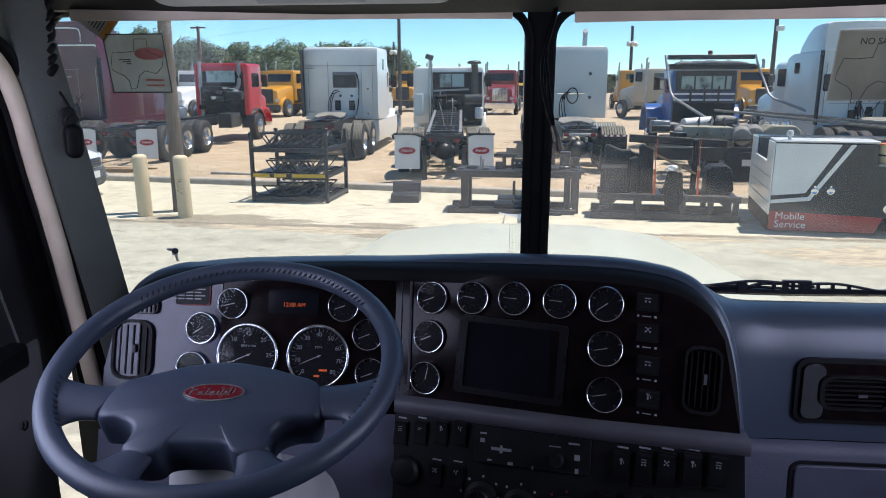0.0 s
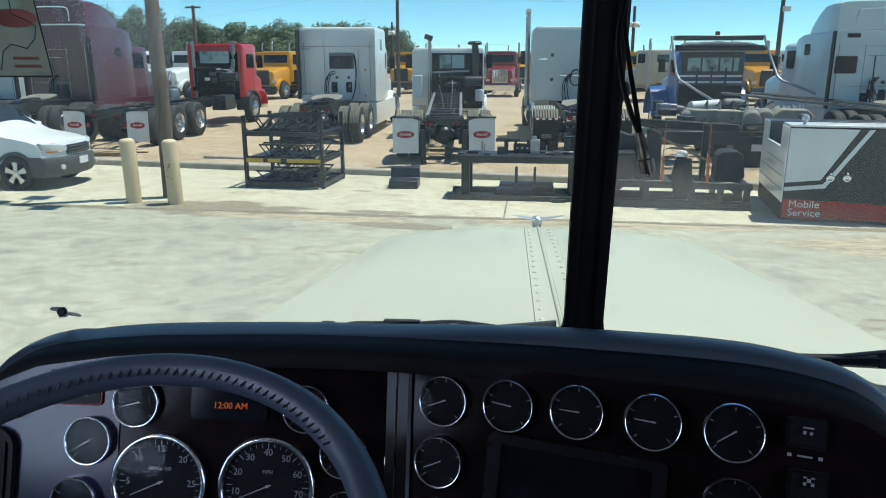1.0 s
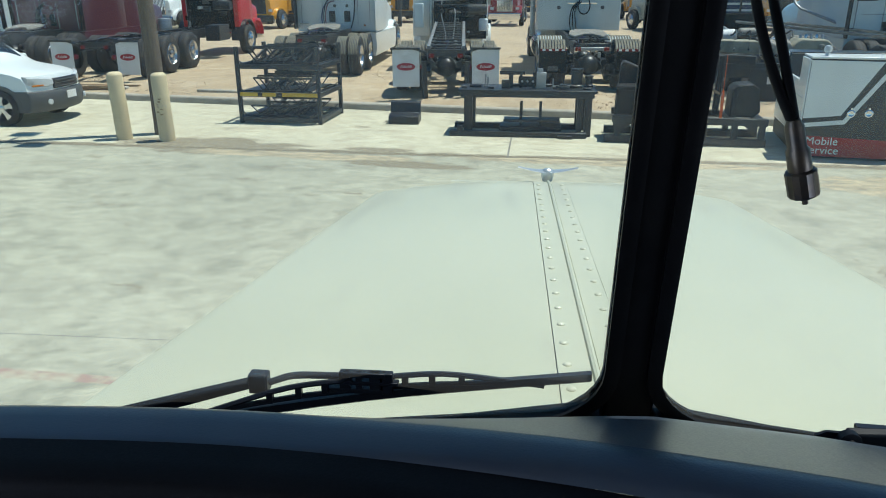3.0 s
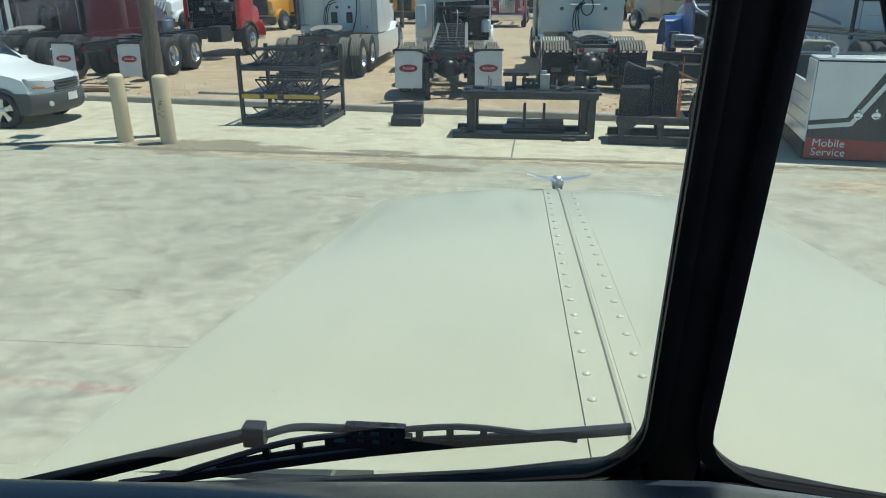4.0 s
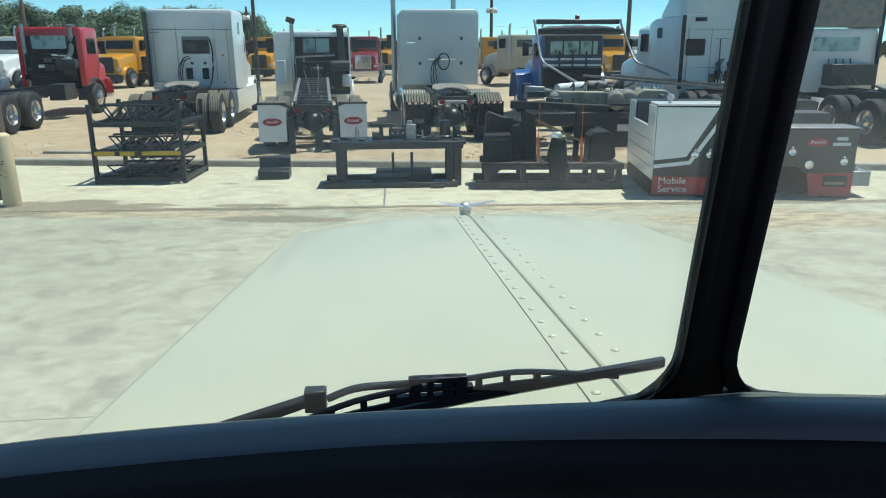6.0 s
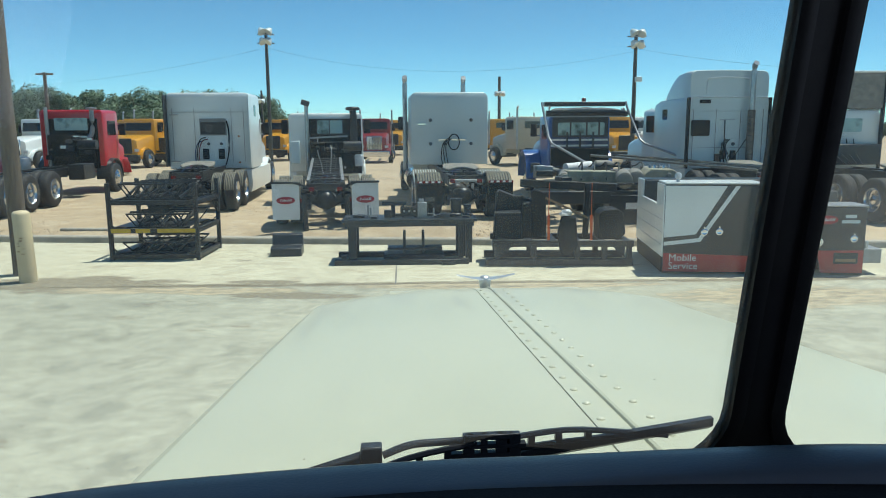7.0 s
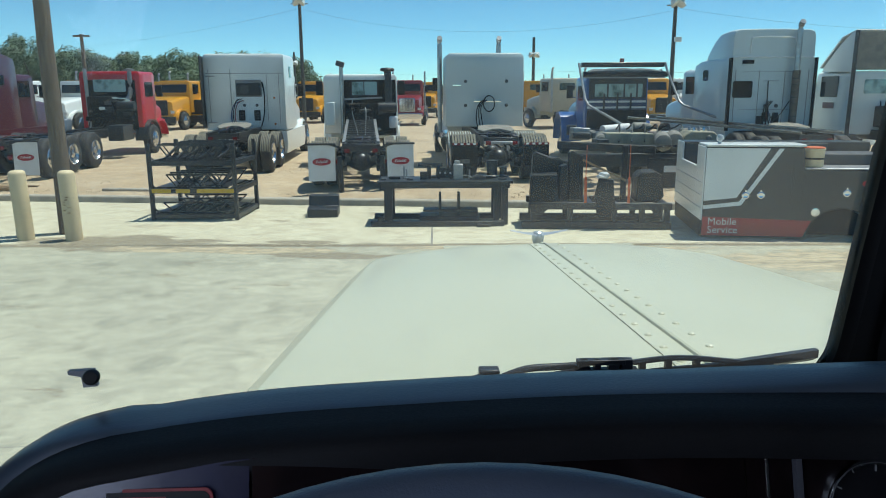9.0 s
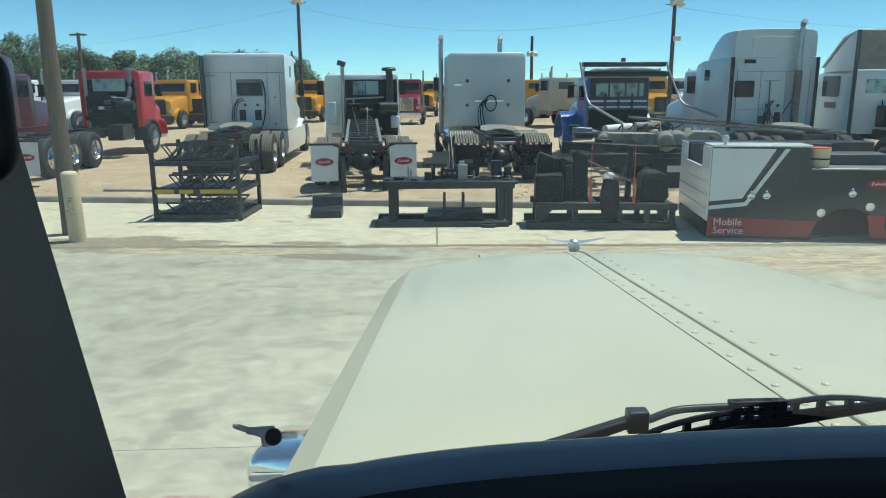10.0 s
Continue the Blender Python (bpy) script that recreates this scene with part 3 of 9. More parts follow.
# Steering wheel
WC, WR, WT, WY = Vector((-0.4645, -0.391, 2.268)), 0.2405, 1.2395, 0.092
wx = Vector((math.cos(WY), math.sin(WY), 0))
wu = Vector((-math.sin(WY) * math.sin(WT), math.cos(WY) * math.sin(WT), math.cos(WT)))
wz = wx.cross(wu)
WM = Matrix(((wx.x, wu.x, wz.x, WC.x), (wx.y, wu.y, wz.y, WC.y), (wx.z, wu.z, wz.z, WC.z), (0, 0, 0, 1)))
wheel = thing("steering_wheel", "dark leather four-spoke steering wheel with red oval badge", "steering wheel", WM)
bm = B()
rings = []
RIM = Vector((0, -0.009, 0))
for k in range(72):
    a = 2 * math.pi * k / 72
    d = Vector((math.cos(a), math.sin(a), 0))
    rings.append([RIM + d * WR + (d * math.cos(t) * 0.0165 + Vector((0, 0, 1)) * math.sin(t) * 0.0175) for t in (2 * math.pi * j / 14 for j in range(14))])
loft(bm, rings, ends_closed=True)
part("rim", bm, M_leather, wheel, "dark stitched leather rim", sharp=80)
for a0, a1, n in ((35, 140, 44), (190, 215, 9), (325, 350, 9)):
    for k in range(n):
        a = radians(a0 + (a1 - a0) * k / (n - 1))
        d = Vector((math.cos(a), math.sin(a), 0))
        s = Vector((-d.y, d.x, 0))
        p = RIM + d * (WR - 0.0150) + Vector((0, 0, 0.0085))
        beam(bm := B(), p - s * 0.002 + d * 0.004 + Vector((0, 0, 0.0035)), p + s * 0.002 - d * 0.002, 0.0017, 0.0017)
        part("stitch", bm, M_stitch, wheel)
# Hub pad and spokes
bm = B()
half = [(0.0, -0.008), (0.030, -0.010), (0.072, -0.021), (0.110, -0.036), (0.138, -0.048), (0.149, -0.070), (0.152, -0.100), (0.146, -0.116), (0.122, -0.119), (0.103, -0.127), (0.093, -0.142), (0.093, -0.160), (0.095, -0.174), (0.075, -0.182), (0.050, -0.180), (0.040, -0.168), (0.020, -0.164)]
pad = half + [(0.0, -0.164)] + [(-x, y) for x, y in half[:0:-1]]
pp = [(p.x, p.y) for p in smooth_path([(x, y, 0) for x, y in pad + pad[:1]], 3)][:-1]
loft(bm, [[Vector((x * s, -0.09 + (y + 0.09) * s, h)) for x, y in pp] for s, h in ((0.98, -0.050), (1.0, -0.022), (1.0, -0.008), (0.985, -0.002), (0.96, 0.002), (0.90, 0.0045), (0.5, 0.0055), (0.05, 0.006))])
part("hub_pad", bm, M_leather, wheel, "dark padded hub", sharp=80)
for sx in (-1, 1):
    for (a0, a1), (b0, b1) in ((((0.139, -0.050), (0.150, -0.112)), ((0.237, -0.030), (0.196, -0.134))), (((0.052, -0.176), (0.094, -0.168)), ((0.050, -0.236), (0.140, -0.196)))):
        rows = []
        for k in range(9):
            f = k / 8
            e = 0.10 * math.sin(math.pi * f)
            p, q = (Vector((sx * (u[0] + (w[0] - u[0]) * f), u[1] + (w[1] - u[1]) * f, -0.010)) for u, w in ((a0, b0), (a1, b1)))
            p, q = p.lerp(q, e), q.lerp(p, e)
            c, h = (p + q) / 2, (p - q) / 2
            rows.append([c + h * math.cos(s) + Vector((0, 0, 0.012 * math.sin(s) + 0.006 * f)) for s in (2 * math.pi * j / 14 for j in range(14))])
        loft(bm := B(), rows)
        part("spoke", bm, M_leather, wheel, sharp=80)
bm = prism(B(), oval(0.086, 0.034), 0.003, Matrix.Translation((0, -0.077, 0.0045)))
badge = part("badge", bm, M_chrome, wheel, "red oval badge with chrome rim")
part("badge_field", prism(B(), oval(0.079, 0.028), 0.0012, Matrix.Translation((0, -0.077, 0.0068))), M_red_enamel, badge)
script = [(-0.031, 0.0, 0.0032, 0.013, 0.25), (-0.027, 0.004, 0.009, 0.0024, 0.1), (-0.018, -0.0015, 0.006, 0.0045, 0.2), (-0.009, 0.001, 0.0022, 0.011, 0.25), (-0.002, -0.0012, 0.006, 0.0045, 0.15), (0.006, -0.001, 0.003, 0.005, 0.2),
          (0.012, 0.0015, 0.0022, 0.011, 0.25), (0.017, -0.001, 0.003, 0.005, 0.2), (0.022, 0.0018, 0.0022, 0.012, 0.25), (0.028, 0.001, 0.0022, 0.010, 0.25), (0.0, -0.0052, 0.046, 0.0014, 0.04)]
for x, y, w, h, lean in script:
    bm = prism(B(), [(-w / 2 - lean * h / 2, -h / 2), (w / 2 - lean * h / 2, -h / 2), (w / 2 + lean * h / 2, h / 2), (-w / 2 + lean * h / 2, h / 2)], 0.0008, Matrix.Translation((x, -0.077 + y, 0.0076)))
    part("badge_stroke", bm, M_chrome, badge)
# Column below the wheel
M_column = material("pale grey column plastic", (0.52, 0.50, 0.48), 0.5, scale=9, bump=0.1, bump_scale=300)
bm = B()
tube(bm, [WM @ Vector((0, -0.09, -0.05)), WM @ Vector((0, -0.10, -0.12)), Vector((-0.455, -0.42, 2.05)), Vector((-0.45, -0.20, 1.90)), Vector((-0.45, -0.02, 1.80))], [0.05, 0.078, 0.085, 0.09, 0.09], 20)
lathe(bm, [(0.012, 0.0), (0.012, 0.006), (0.009, 0.008)], frame_of(WM @ Vector((0.02, -0.175, -0.10)), (0.1, -0.8, 0.6)), 14)
tagged(part("steering_column", bm, M_column, None, sharp=80), "light grey steering column shroud below the wheel", "column")

# ---- cab shell ----
M_dull_chrome = material("dull chrome", (0.72, 0.73, 0.72), 0.38, 0.8, scale=30)
M_worn_metal = material("worn connector metal", (0.15, 0.12, 0.085), 0.42, 0.9, second=(0.10, 0.09, 0.08), scale=90)
M_grit = material("dark grit", (0.13, 0.115, 0.085), 0.9, scale=60)
M_lamp_lens = material("clear lamp lens", (0.55, 0.57, 0.58), 0.1, scale=20)
M_hood = material("pale painted hood", (0.49, 0.48, 0.352), 0.38, second=(0.445, 0.44, 0.32), scale=1.7, detail=9, contrast=(0.42, 0.72), rough_vary=0.07, coat=0.07)


def hood_grime(m):
    """Dull rain marks and road film towards the nose of the hood."""
    nt = m.node_tree
    p = nt.nodes["Principled BSDF"]
    base = p.inputs["Base Color"].links[0].from_socket
    co = nt.nodes["Texture Coordinate"].outputs["Object"]
    mp, nz = nt.nodes.new("ShaderNodeMapping"), nt.nodes.new("ShaderNodeTexNoise")
    mp.inputs["Scale"].default_value = (9, 1.6, 2)
    nz.inputs["Scale"].default_value, nz.inputs["Detail"].default_value, nz.inputs["Roughness"].default_value = 1.0, 8, 0.62
    nt.links.new(co, mp.inputs[0])
    nt.links.new(mp.outputs[0], nz.inputs["Vector"])
    sep = nt.nodes.new("ShaderNodeSeparateXYZ")
    nt.links.new(co, sep.inputs[0])
    reach, add, sharp = nt.nodes.new("ShaderNodeMapRange"), nt.nodes.new("ShaderNodeMath"), nt.nodes.new("ShaderNodeMapRange")
    reach.inputs[1].default_value, reach.inputs[2].default_value, reach.inputs[4].default_value = 1.3, 2.3, 0.24
    nt.links.new(sep.outputs[1], reach.inputs[0])
    add.operation = "ADD"
    nt.links.new(reach.outputs[0], add.inputs[0])
    nt.links.new(nz.outputs["Fac"], add.inputs[1])
    sharp.inputs[1].default_value, sharp.inputs[2].default_value, sharp.inputs[4].default_value = 0.62, 0.80, 0.75
    nt.links.new(add.outputs[0], sharp.inputs[0])
    mix = nt.nodes.new("ShaderNodeMix")
    mix.data_type = "RGBA"
    nt.links.new(sharp.outputs[0], mix.inputs[0])
    nt.links.new(base, mix.inputs[6])
    mix.inputs[7].default_value = (0.39, 0.375, 0.285, 1)
    nt.links.new(mix.outputs[2], p.inputs["Base Color"])


hood_grime(M_hood)
GLASS_LEAN, SWEEP = 0.185, 0.05


def glass_y(x, z):
    return 0.234 - SWEEP * abs(x) - GLASS_LEAN * (z - 2.25)


def sag(x, z):
    """The lower edge of the windshield drops towards the doors."""
    return z - 0.092 * max(0.0, abs(x) - 0.04) * max(0.0, min(1.0, (2.45 - z) / 0.2))


def glass_point(x, z, out=0.0):
    z = sag(x, z)
    return Vector((x, glass_y(x, z) + out + 0.02 * max(0.0, min(1.0, (0.14 - abs(x)) / 0.08)), z))


for side, name, mid, wide in ((-1, "window_1", 0.51425, 0.9615), (1, "window_2", 0.51125, 0.9675)):
    bm = B()
    ol = [(side * (mid + a), 2.500 + b) for a, b in rounded(wide + 0.013, 0.602, 0.06, 6)]
    loft(bm, [[glass_point(x, z, o) for x, z in ol] for o in (0.0, 0.004)])
    w = part(name, bm, M_glass)
    w.visible_shadow = False
    tagged(w, "clear split windshield pane with light dust", "window", "", "structure")
    bm = B()
    grow = lambda k: [(side * (mid + a), 2.500 + b) for a, b in rounded(wide + k, 0.589 + k, 0.055 + k / 2, 6)]
    loft(bm, [[glass_point(x, z, o) for x, z in grow(k)] for k, o in ((0.0, -0.004), (0.0, -0.009), (0.012, -0.012), (0.032, -0.010), (0.036, 0.012), (0.0, 0.012), (0.0, 0.006))], caps=False)
    tagged(part("gasket", bm, M_rubber, w, sharp=60), "black rubber windshield gasket")

# Front wall with the two openings: mullion, header, lower rail and side posts
def wall_piece(name, x0, x1, z0, z1, mat, label, inner=-0.02, outer=0.03):
    bm = B()
    rows = []
    n = 6
    for k in range(n + 1):
        x = x0 + (x1 - x0) * k / n
        rows.append([glass_point(x, z0, inner), glass_point(x, z0, outer), glass_point(x, z1, outer), glass_point(x, z1, inner)])
    loft(bm, rows)
    return tagged(part(name, bm, mat, None, bevel=0.004), label, "wall", "", "structure")


wall_piece("wall_front_mullion", -0.0300, 0.0245, 2.10, 2.86, M_rubber, "black post between the windshield panes", -0.004, 0.02)
wall_piece("trim_header_strip", -0.93, -0.06, 2.779, 2.802, M_tan_edge, "tan painted strip above the windshield", -0.024, -0.0185)
wall_piece("trim_header_strip_passenger", 0.06, 0.93, 2.771, 2.802, M_tan_edge, "tan painted strip above the windshield", -0.024, -0.0185)
for s in (-1, 1):
    wall_piece("wall_front_sill" if s < 0 else "wall_front_sill_passenger", -0.0302 if s < 0 else 0.0247, s * 1.06, 2.02, 2.204, M_rubber, "dark sill under the windshield", -0.016, 0.026)
wall_piece("wall_front_header", -1.06, -0.0302, 2.797, 2.90, M_tan_edge, "tan painted header over the windshield")
wall_piece("wall_front_header_passenger", 0.0247, 1.06, 2.797, 2.90, M_tan_edge, "tan painted header over the windshield")

# Grey pillar trims, from the windshield to the door opening
for s in (-1, 1):
    bm = B()
    rows = []
    for k in range(13):
        z = 2.00 + 0.88 * k / 12
        dx, dy = 0.07 * (z - 2.33), -0.18 * (z - 2.35)
        g = glass_y(0.95, z)
        rows.append([Vector((s * (x + dx), y + dy, z)) for x, y in ((0.823, -0.043), (0.832, -0.060), (0.866, -0.092), (0.880, -0.094), (0.940, -0.060))] + [Vector((s * 1.07, 0.10 + dy, z)), Vector((s * 1.07, g + 0.03, z)), Vector((s * 1.000, g - 0.006, z)), Vector((s * (0.925 + dx), 0.07 + dy * 0.8, z)), Vector((s * (0.846 + dx), -0.02 + dy, z))])
    loft(bm, rows)
    tagged(part("pillar_trim" if s < 0 else "pillar_trim_passenger", bm, M_pillar, sharp=50), "grey plastic pillar trim beside the windshield", "pillar", "", "structure")
    for r, off, mat, nm in ((0.010, 0.0, M_rubber, "door_seal"), (0.016, -0.018, M_tan_edge, "door_edge"), (0.005, -0.034, M_rubber, "door_channel")):
        sl = [Vector((s * (q - off * 0.9), y + off, z)) for q, y, z in ((0.876, -0.034, 2.02), (0.884, -0.084, 2.35), (0.894, -0.112, 2.52), (0.898, -0.128, 2.62), (0.906, -0.160, 2.71 + off * 0.5), (0.915, -0.25, 2.765 + off), (0.915, -0.40, 2.780 + off), (0.915, -0.92, 2.780 + off))]
        tagged(part(nm if s < 0 else nm + "_passenger", tube(B(), smooth_path(sl, 4), r, 10), mat, sharp=80), "seal and painted edge round the door opening", "seal", "", "structure")

# Doors with their window openings
M_door = material("warm grey door panel", (0.20, 0.19, 0.20), 0.6, scale=8, bump=0.15, bump_scale=350)
M_sail = material("dark grey door trim", (0.026, 0.025, 0.028), 0.6, second=(0.033, 0.031, 0.034), scale=9, bump=0.1, bump_scale=380)
for s, dn, wn_ in ((-1, "door_1", "window_3"), (1, "door_2", "window_4")):
    door = thing(dn, "grey truck door with a wide window opening", "door", None, "", "structure")
    bm = B()
    box(bm, (s * 1.02, -0.50, 1.72), (0.07, 0.86, 0.90))
    part("door_panel", bm, M_door, door, bevel=0.012)
    bm = B()
    box(bm, (s * 0.985, -0.53, 2.16), (0.05, 0.78, 0.05))
    part("armrest_sill", bm, M_plastic_black, door, bevel=0.01)
    bm = B()
    beam(bm, (s * 1.0, -0.425, 2.17), (s * 1.0, -0.485, 2.77), 0.034, 0.03)
    part("vent_divider", bm, M_rubber, door, "black vent window divider", bevel=0.003)
    bm = B()
    loft(bm, [[Vector((s * x, y, z)) for y, z in ((0.020, 2.09), (-0.080, 2.56), (-0.112, 2.68), (-0.36, 2.68), (-0.36, 2.09))] for x in (0.990, 1.012)])
    part("sail_panel", bm, M_sail, door, "dark grey corner panel", bevel=0.004)
    bm = B()
    tube(bm, [Vector((s * 0.988, 0.012, 2.07)), Vector((s * 0.988, -0.034, 2.30)), Vector((s * 0.988, -0.088, 2.56)), Vector((s * 0.988, -0.125, 2.70))], 0.020, 10)
    part("sail_edge", bm, M_rubber, door, "black rubber edge", sharp=80)
    beam(bm := B(), (s * 0.988, -0.132, 2.176), (s * 0.988, -0.166, 2.305), 0.003, 0.004)
    part("sail_seam", bm, M_dull_chrome, door, "thin bright seam")
    bm = B()
    box(bm, (s * 1.02, -0.655, 2.48), (0.004, 0.54, 0.60))
    pane = part("pane", bm, M_glass, door)
    pane.visible_shadow = False
    bm = B()
    lathe(bm, [(0.010, 0), (0.010, 0.006), (0.006, 0.008)], frame_of((s * 0.984, -0.16, 2.02), (-s, 0, 0)), 14)
    part("screw_cap", bm, M_chrome, door)

# The cab behind and round the camera
bm = B()
box(bm, (0, -1.25, 2.905), (2.2, 3.0, 0.05))
tagged(part("ceiling", bm, M_headliner, bevel=0.01), "grey headliner of the cab", "ceiling", "", "structure")
bm = B()
box(bm, (0, -1.25, 1.28), (2.2, 3.0, 0.05))
tagged(part("floor", bm, M_rubber), "black rubber cab floor", "floor", "", "structure")
bm = B()
box(bm, (0, -2.72, 2.09), (2.2, 0.06, 1.66))
tagged(part("wall_back", bm, M_headliner), "grey padded rear wall of the cab", "wall", "", "structure")
for s in (-1, 1):
    bm = B()
    box(bm, (s * 1.03, -1.81, 2.09), (0.05, 1.77, 1.66))
    box(bm, (s * 1.03, -0.43, 2.842), (0.05, 0.99, 0.09))
    tagged(part("wall_left" if s < 0 else "wall_right", bm, M_headliner), "grey padded side wall of the cab", "wall", "", "structure")
bm = B()
box(bm, (0, 0.16, 1.66), (2.14, 0.05, 0.72))
tagged(part("firewall", bm, M_rubber), "dark firewall under the windshield", "wall", "", "structure")

# Header console and sun visors
bm = B()
loft(bm, [[Vector((x, y, z)) for y, z in ((0.108, 2.797), (0.09, 2.788), (0.02, 2.822), (-0.12, 2.862), (-0.12, 2.882), (0.115, 2.882))] for x in span(-0.98, 0.98, 8)])
tagged(part("header_trim", bm, M_plastic_black, sharp=40), "black header trim above the windshield", "trim", "", "structure")
for x0, x1 in ((-0.72, -0.17), (0.33, 0.92)):
    v = thing("sun_visor", "light grey folded-up sun visor", "visor", None, "sun visors")
    m = Matrix.Translation(((x0 + x1) / 2, 0.005, 2.815)) @ Matrix.Rotation(radians(-14), 4, "X")
    part("flap", prism(B(), rounded(x1 - x0, 0.16, 0.03), 0.018, m @ Matrix.Translation((0, -0.05, -0.009))), M_visor, v, bevel=0.005)
    bm = B()
    box(bm, (0.02, -0.03, -0.011), (0.20, 0.07, 0.004), m)
    part("label_plate", bm, M_plastic_light, v, bevel=0.001)

# Paper warning tag tucked under the visor
tag = thing("warning_tag", "paper warning tag with an orange band, hanging from the visor", "tag")
m = frame_of((-0.890, 0.088, 2.806), (0.10, -1, -0.25)) @ Matrix.Rotation(radians(48), 4, "Z")
part("sheet", prism(B(), rounded(0.090, 0.100, 0.002), 0.0006, m), M_paper, tag)
part("band", prism(B(), rounded(0.080, 0.013, 0.001), 0.0003, m @ Matrix.Translation((0, -0.041, 0.0007))), M_orange_print, tag)
for k in range(13):
    box(bm := B(), (-0.002 - 0.004 * (k % 3 == 2), 0.040 - 0.0058 * k, 0.0008), (0.066 - 0.012 * (k % 3 == 2), 0.0020, 0.0003), m)
    part("line", bm, M_ink, tag)

# Braided strap hanging at the pillar, with its bead
strap = thing("braided_strap", "black braided strap with a white bead, hanging at the pillar", "strap")
for ph in range(3):
    pts = []
    for k in range(40):
        f = k / 39
        z = 2.88 - 0.205 * f
        a = f * 24 + ph * 2.094
        pts.append(Vector((-0.862 + 0.0075 * math.sin(a) - 0.004 * f, -0.110 - 0.006 * f + 0.006 * math.sin(2 * a), z)))
    part("strand", tube(B(), pts, 0.0075, 6), M_rubber, strap, sharp=80)
bmesh.ops.create_uvsphere(bm := B(), u_segments=12, v_segments=8, radius=0.006, matrix=Matrix.Translation((-0.866, -0.114, 2.667)))
part("bead", bm, M_mark, strap, "white bead", sharp=80)
for dx in (-0.010, 0.024):
    part("tail", tube(B(), [Vector((-0.866, -0.114, 2.664)), Vector((-0.866 + dx * 0.6, -0.112, 2.640)), Vector((-0.866 + dx, -0.106, 2.615))], 0.0022, 6), M_rubber, strap)
# Small black clip on the pillar trim
clip = thing("pillar_clip", "black plastic clip on the pillar trim", "clip")
m = frame_of((-0.840, -0.110, 2.560), (0.45, -0.8, 0))
loft(bm := B(), [[m @ Vector((a * k, b * k2, h)) for a, b in rounded(0.032, 0.060, 0.014, 6)] for k, k2, h in ((0.90, 0.95, 0.0), (1.0, 1.0, 0.005), (1.0, 1.0, 0.016), (0.85, 0.93, 0.024), (0.5, 0.75, 0.027))])
part("clip_body", bm, M_rubber, clip, sharp=70)
prism(bm := B(), rounded(0.022, 0.040, 0.009), 0.006, m @ Matrix.Translation((-0.004, 0.040, 0.0)))
part("clip_plate", bm, M_plastic_black, clip, bevel=0.002)
part("clip_loop", tube(B(), [m @ Vector((0.010 * math.cos(a), 0.034 + 0.012 * math.sin(a), 0.005)) for a in (math.pi * k / 8 for k in range(9))], 0.003, 6), M_plastic_black, clip)

# Stickers on the glass: a map outline with a red oval
TEXAS = [(0.01, 0.41), (0.22, 0.41), (0.21, 0.21), (0.36, 0.14), (0.44, 0.08), (0.40, -0.06), (0.28, -0.17), (0.11, -0.12), (0.0, -0.20), (-0.08, -0.41), (-0.18, -0.44), (-0.19, -0.29), (-0.26, -0.20), (-0.36, -0.15), (-0.44, -0.10), (-0.43, 0.02), (-0.38, 0.20), (-0.23, 0.19), (-0.02, 0.21)]


def sticker(x, z, w, h, paper, red):
    s = thing("window_sticker", "square windshield sticker with a map outline" + (" and red oval" if red else ""), "sticker", None, "windshield stickers")
    n = Vector((-SWEEP if x < 0 else SWEEP, -1, -GLASS_LEAN))
    m = frame_of(glass_point(x, z, -0.0012), n)
    part("backing", prism(B(), rounded(w, h, 0.002), 0.0004, m), paper, s)
    bm = B()
    o, i_ = rounded(w, h, 0.002), rounded(w - 0.005, h - 0.005, 0.001)
    loft(bm, [[m @ Vector((a, b, 0.0006)) for a, b in q] for q in (o, i_)], caps=False)
    part("border", bm, M_ink if red else M_paper, s)
    pts = [m @ Vector((a * w, b * h - (0.0 if red else 0.012), 0.001)) for a, b in TEXAS]
    part("map_outline", tube(B(), pts, 0.0007, 5, closed=True), M_ink, s)
    if red:
        part("oval_mark", prism(B(), oval(w * 0.50, h * 0.21), 0.0005, m @ Matrix.Translation((w * 0.23, h * 0.165, 0.0008))), M_red_sticker, s, "red oval")
        for k in range(2):
            box(bm := B(), (w * 0.24, -h * (0.28 + 0.09 * k), 0.0008), (w * 0.30, h * 0.035, 0.0004), m)
            part("line", bm, M_red_sticker, s)
        for k in range(3):
            box(bm := B(), (-w * (0.20 - 0.03 * k), h * (0.07 - 0.035 * k), 0.0008), (w * (0.20 - 0.06 * k), h * 0.016, 0.0004), m)
            part("line", bm, M_ink, s)
    else:
        lettering("lettering", "NO SA", h * 0.13, M_ink, m @ Matrix.Translation((-w * 0.22, h * 0.34, 0.0008)), s, 0.0003, "LEFT")
    return s


M_red_sticker = material("faded red print", (0.45, 0.17, 0.14), 0.7, scale=30)
M_sticker = pane_material("sticker film", (0.42, 0.40, 0.34), 0.3, dust=0.30)
M_sticker2 = pane_material("tan sticker film", (0.38, 0.33, 0.26), 0.3, dust=0.34)
sticker(-0.822, 2.698, 0.132, 0.119, M_sticker, True)
sticker(0.616, 2.687, 0.146, 0.132, M_sticker2, False)

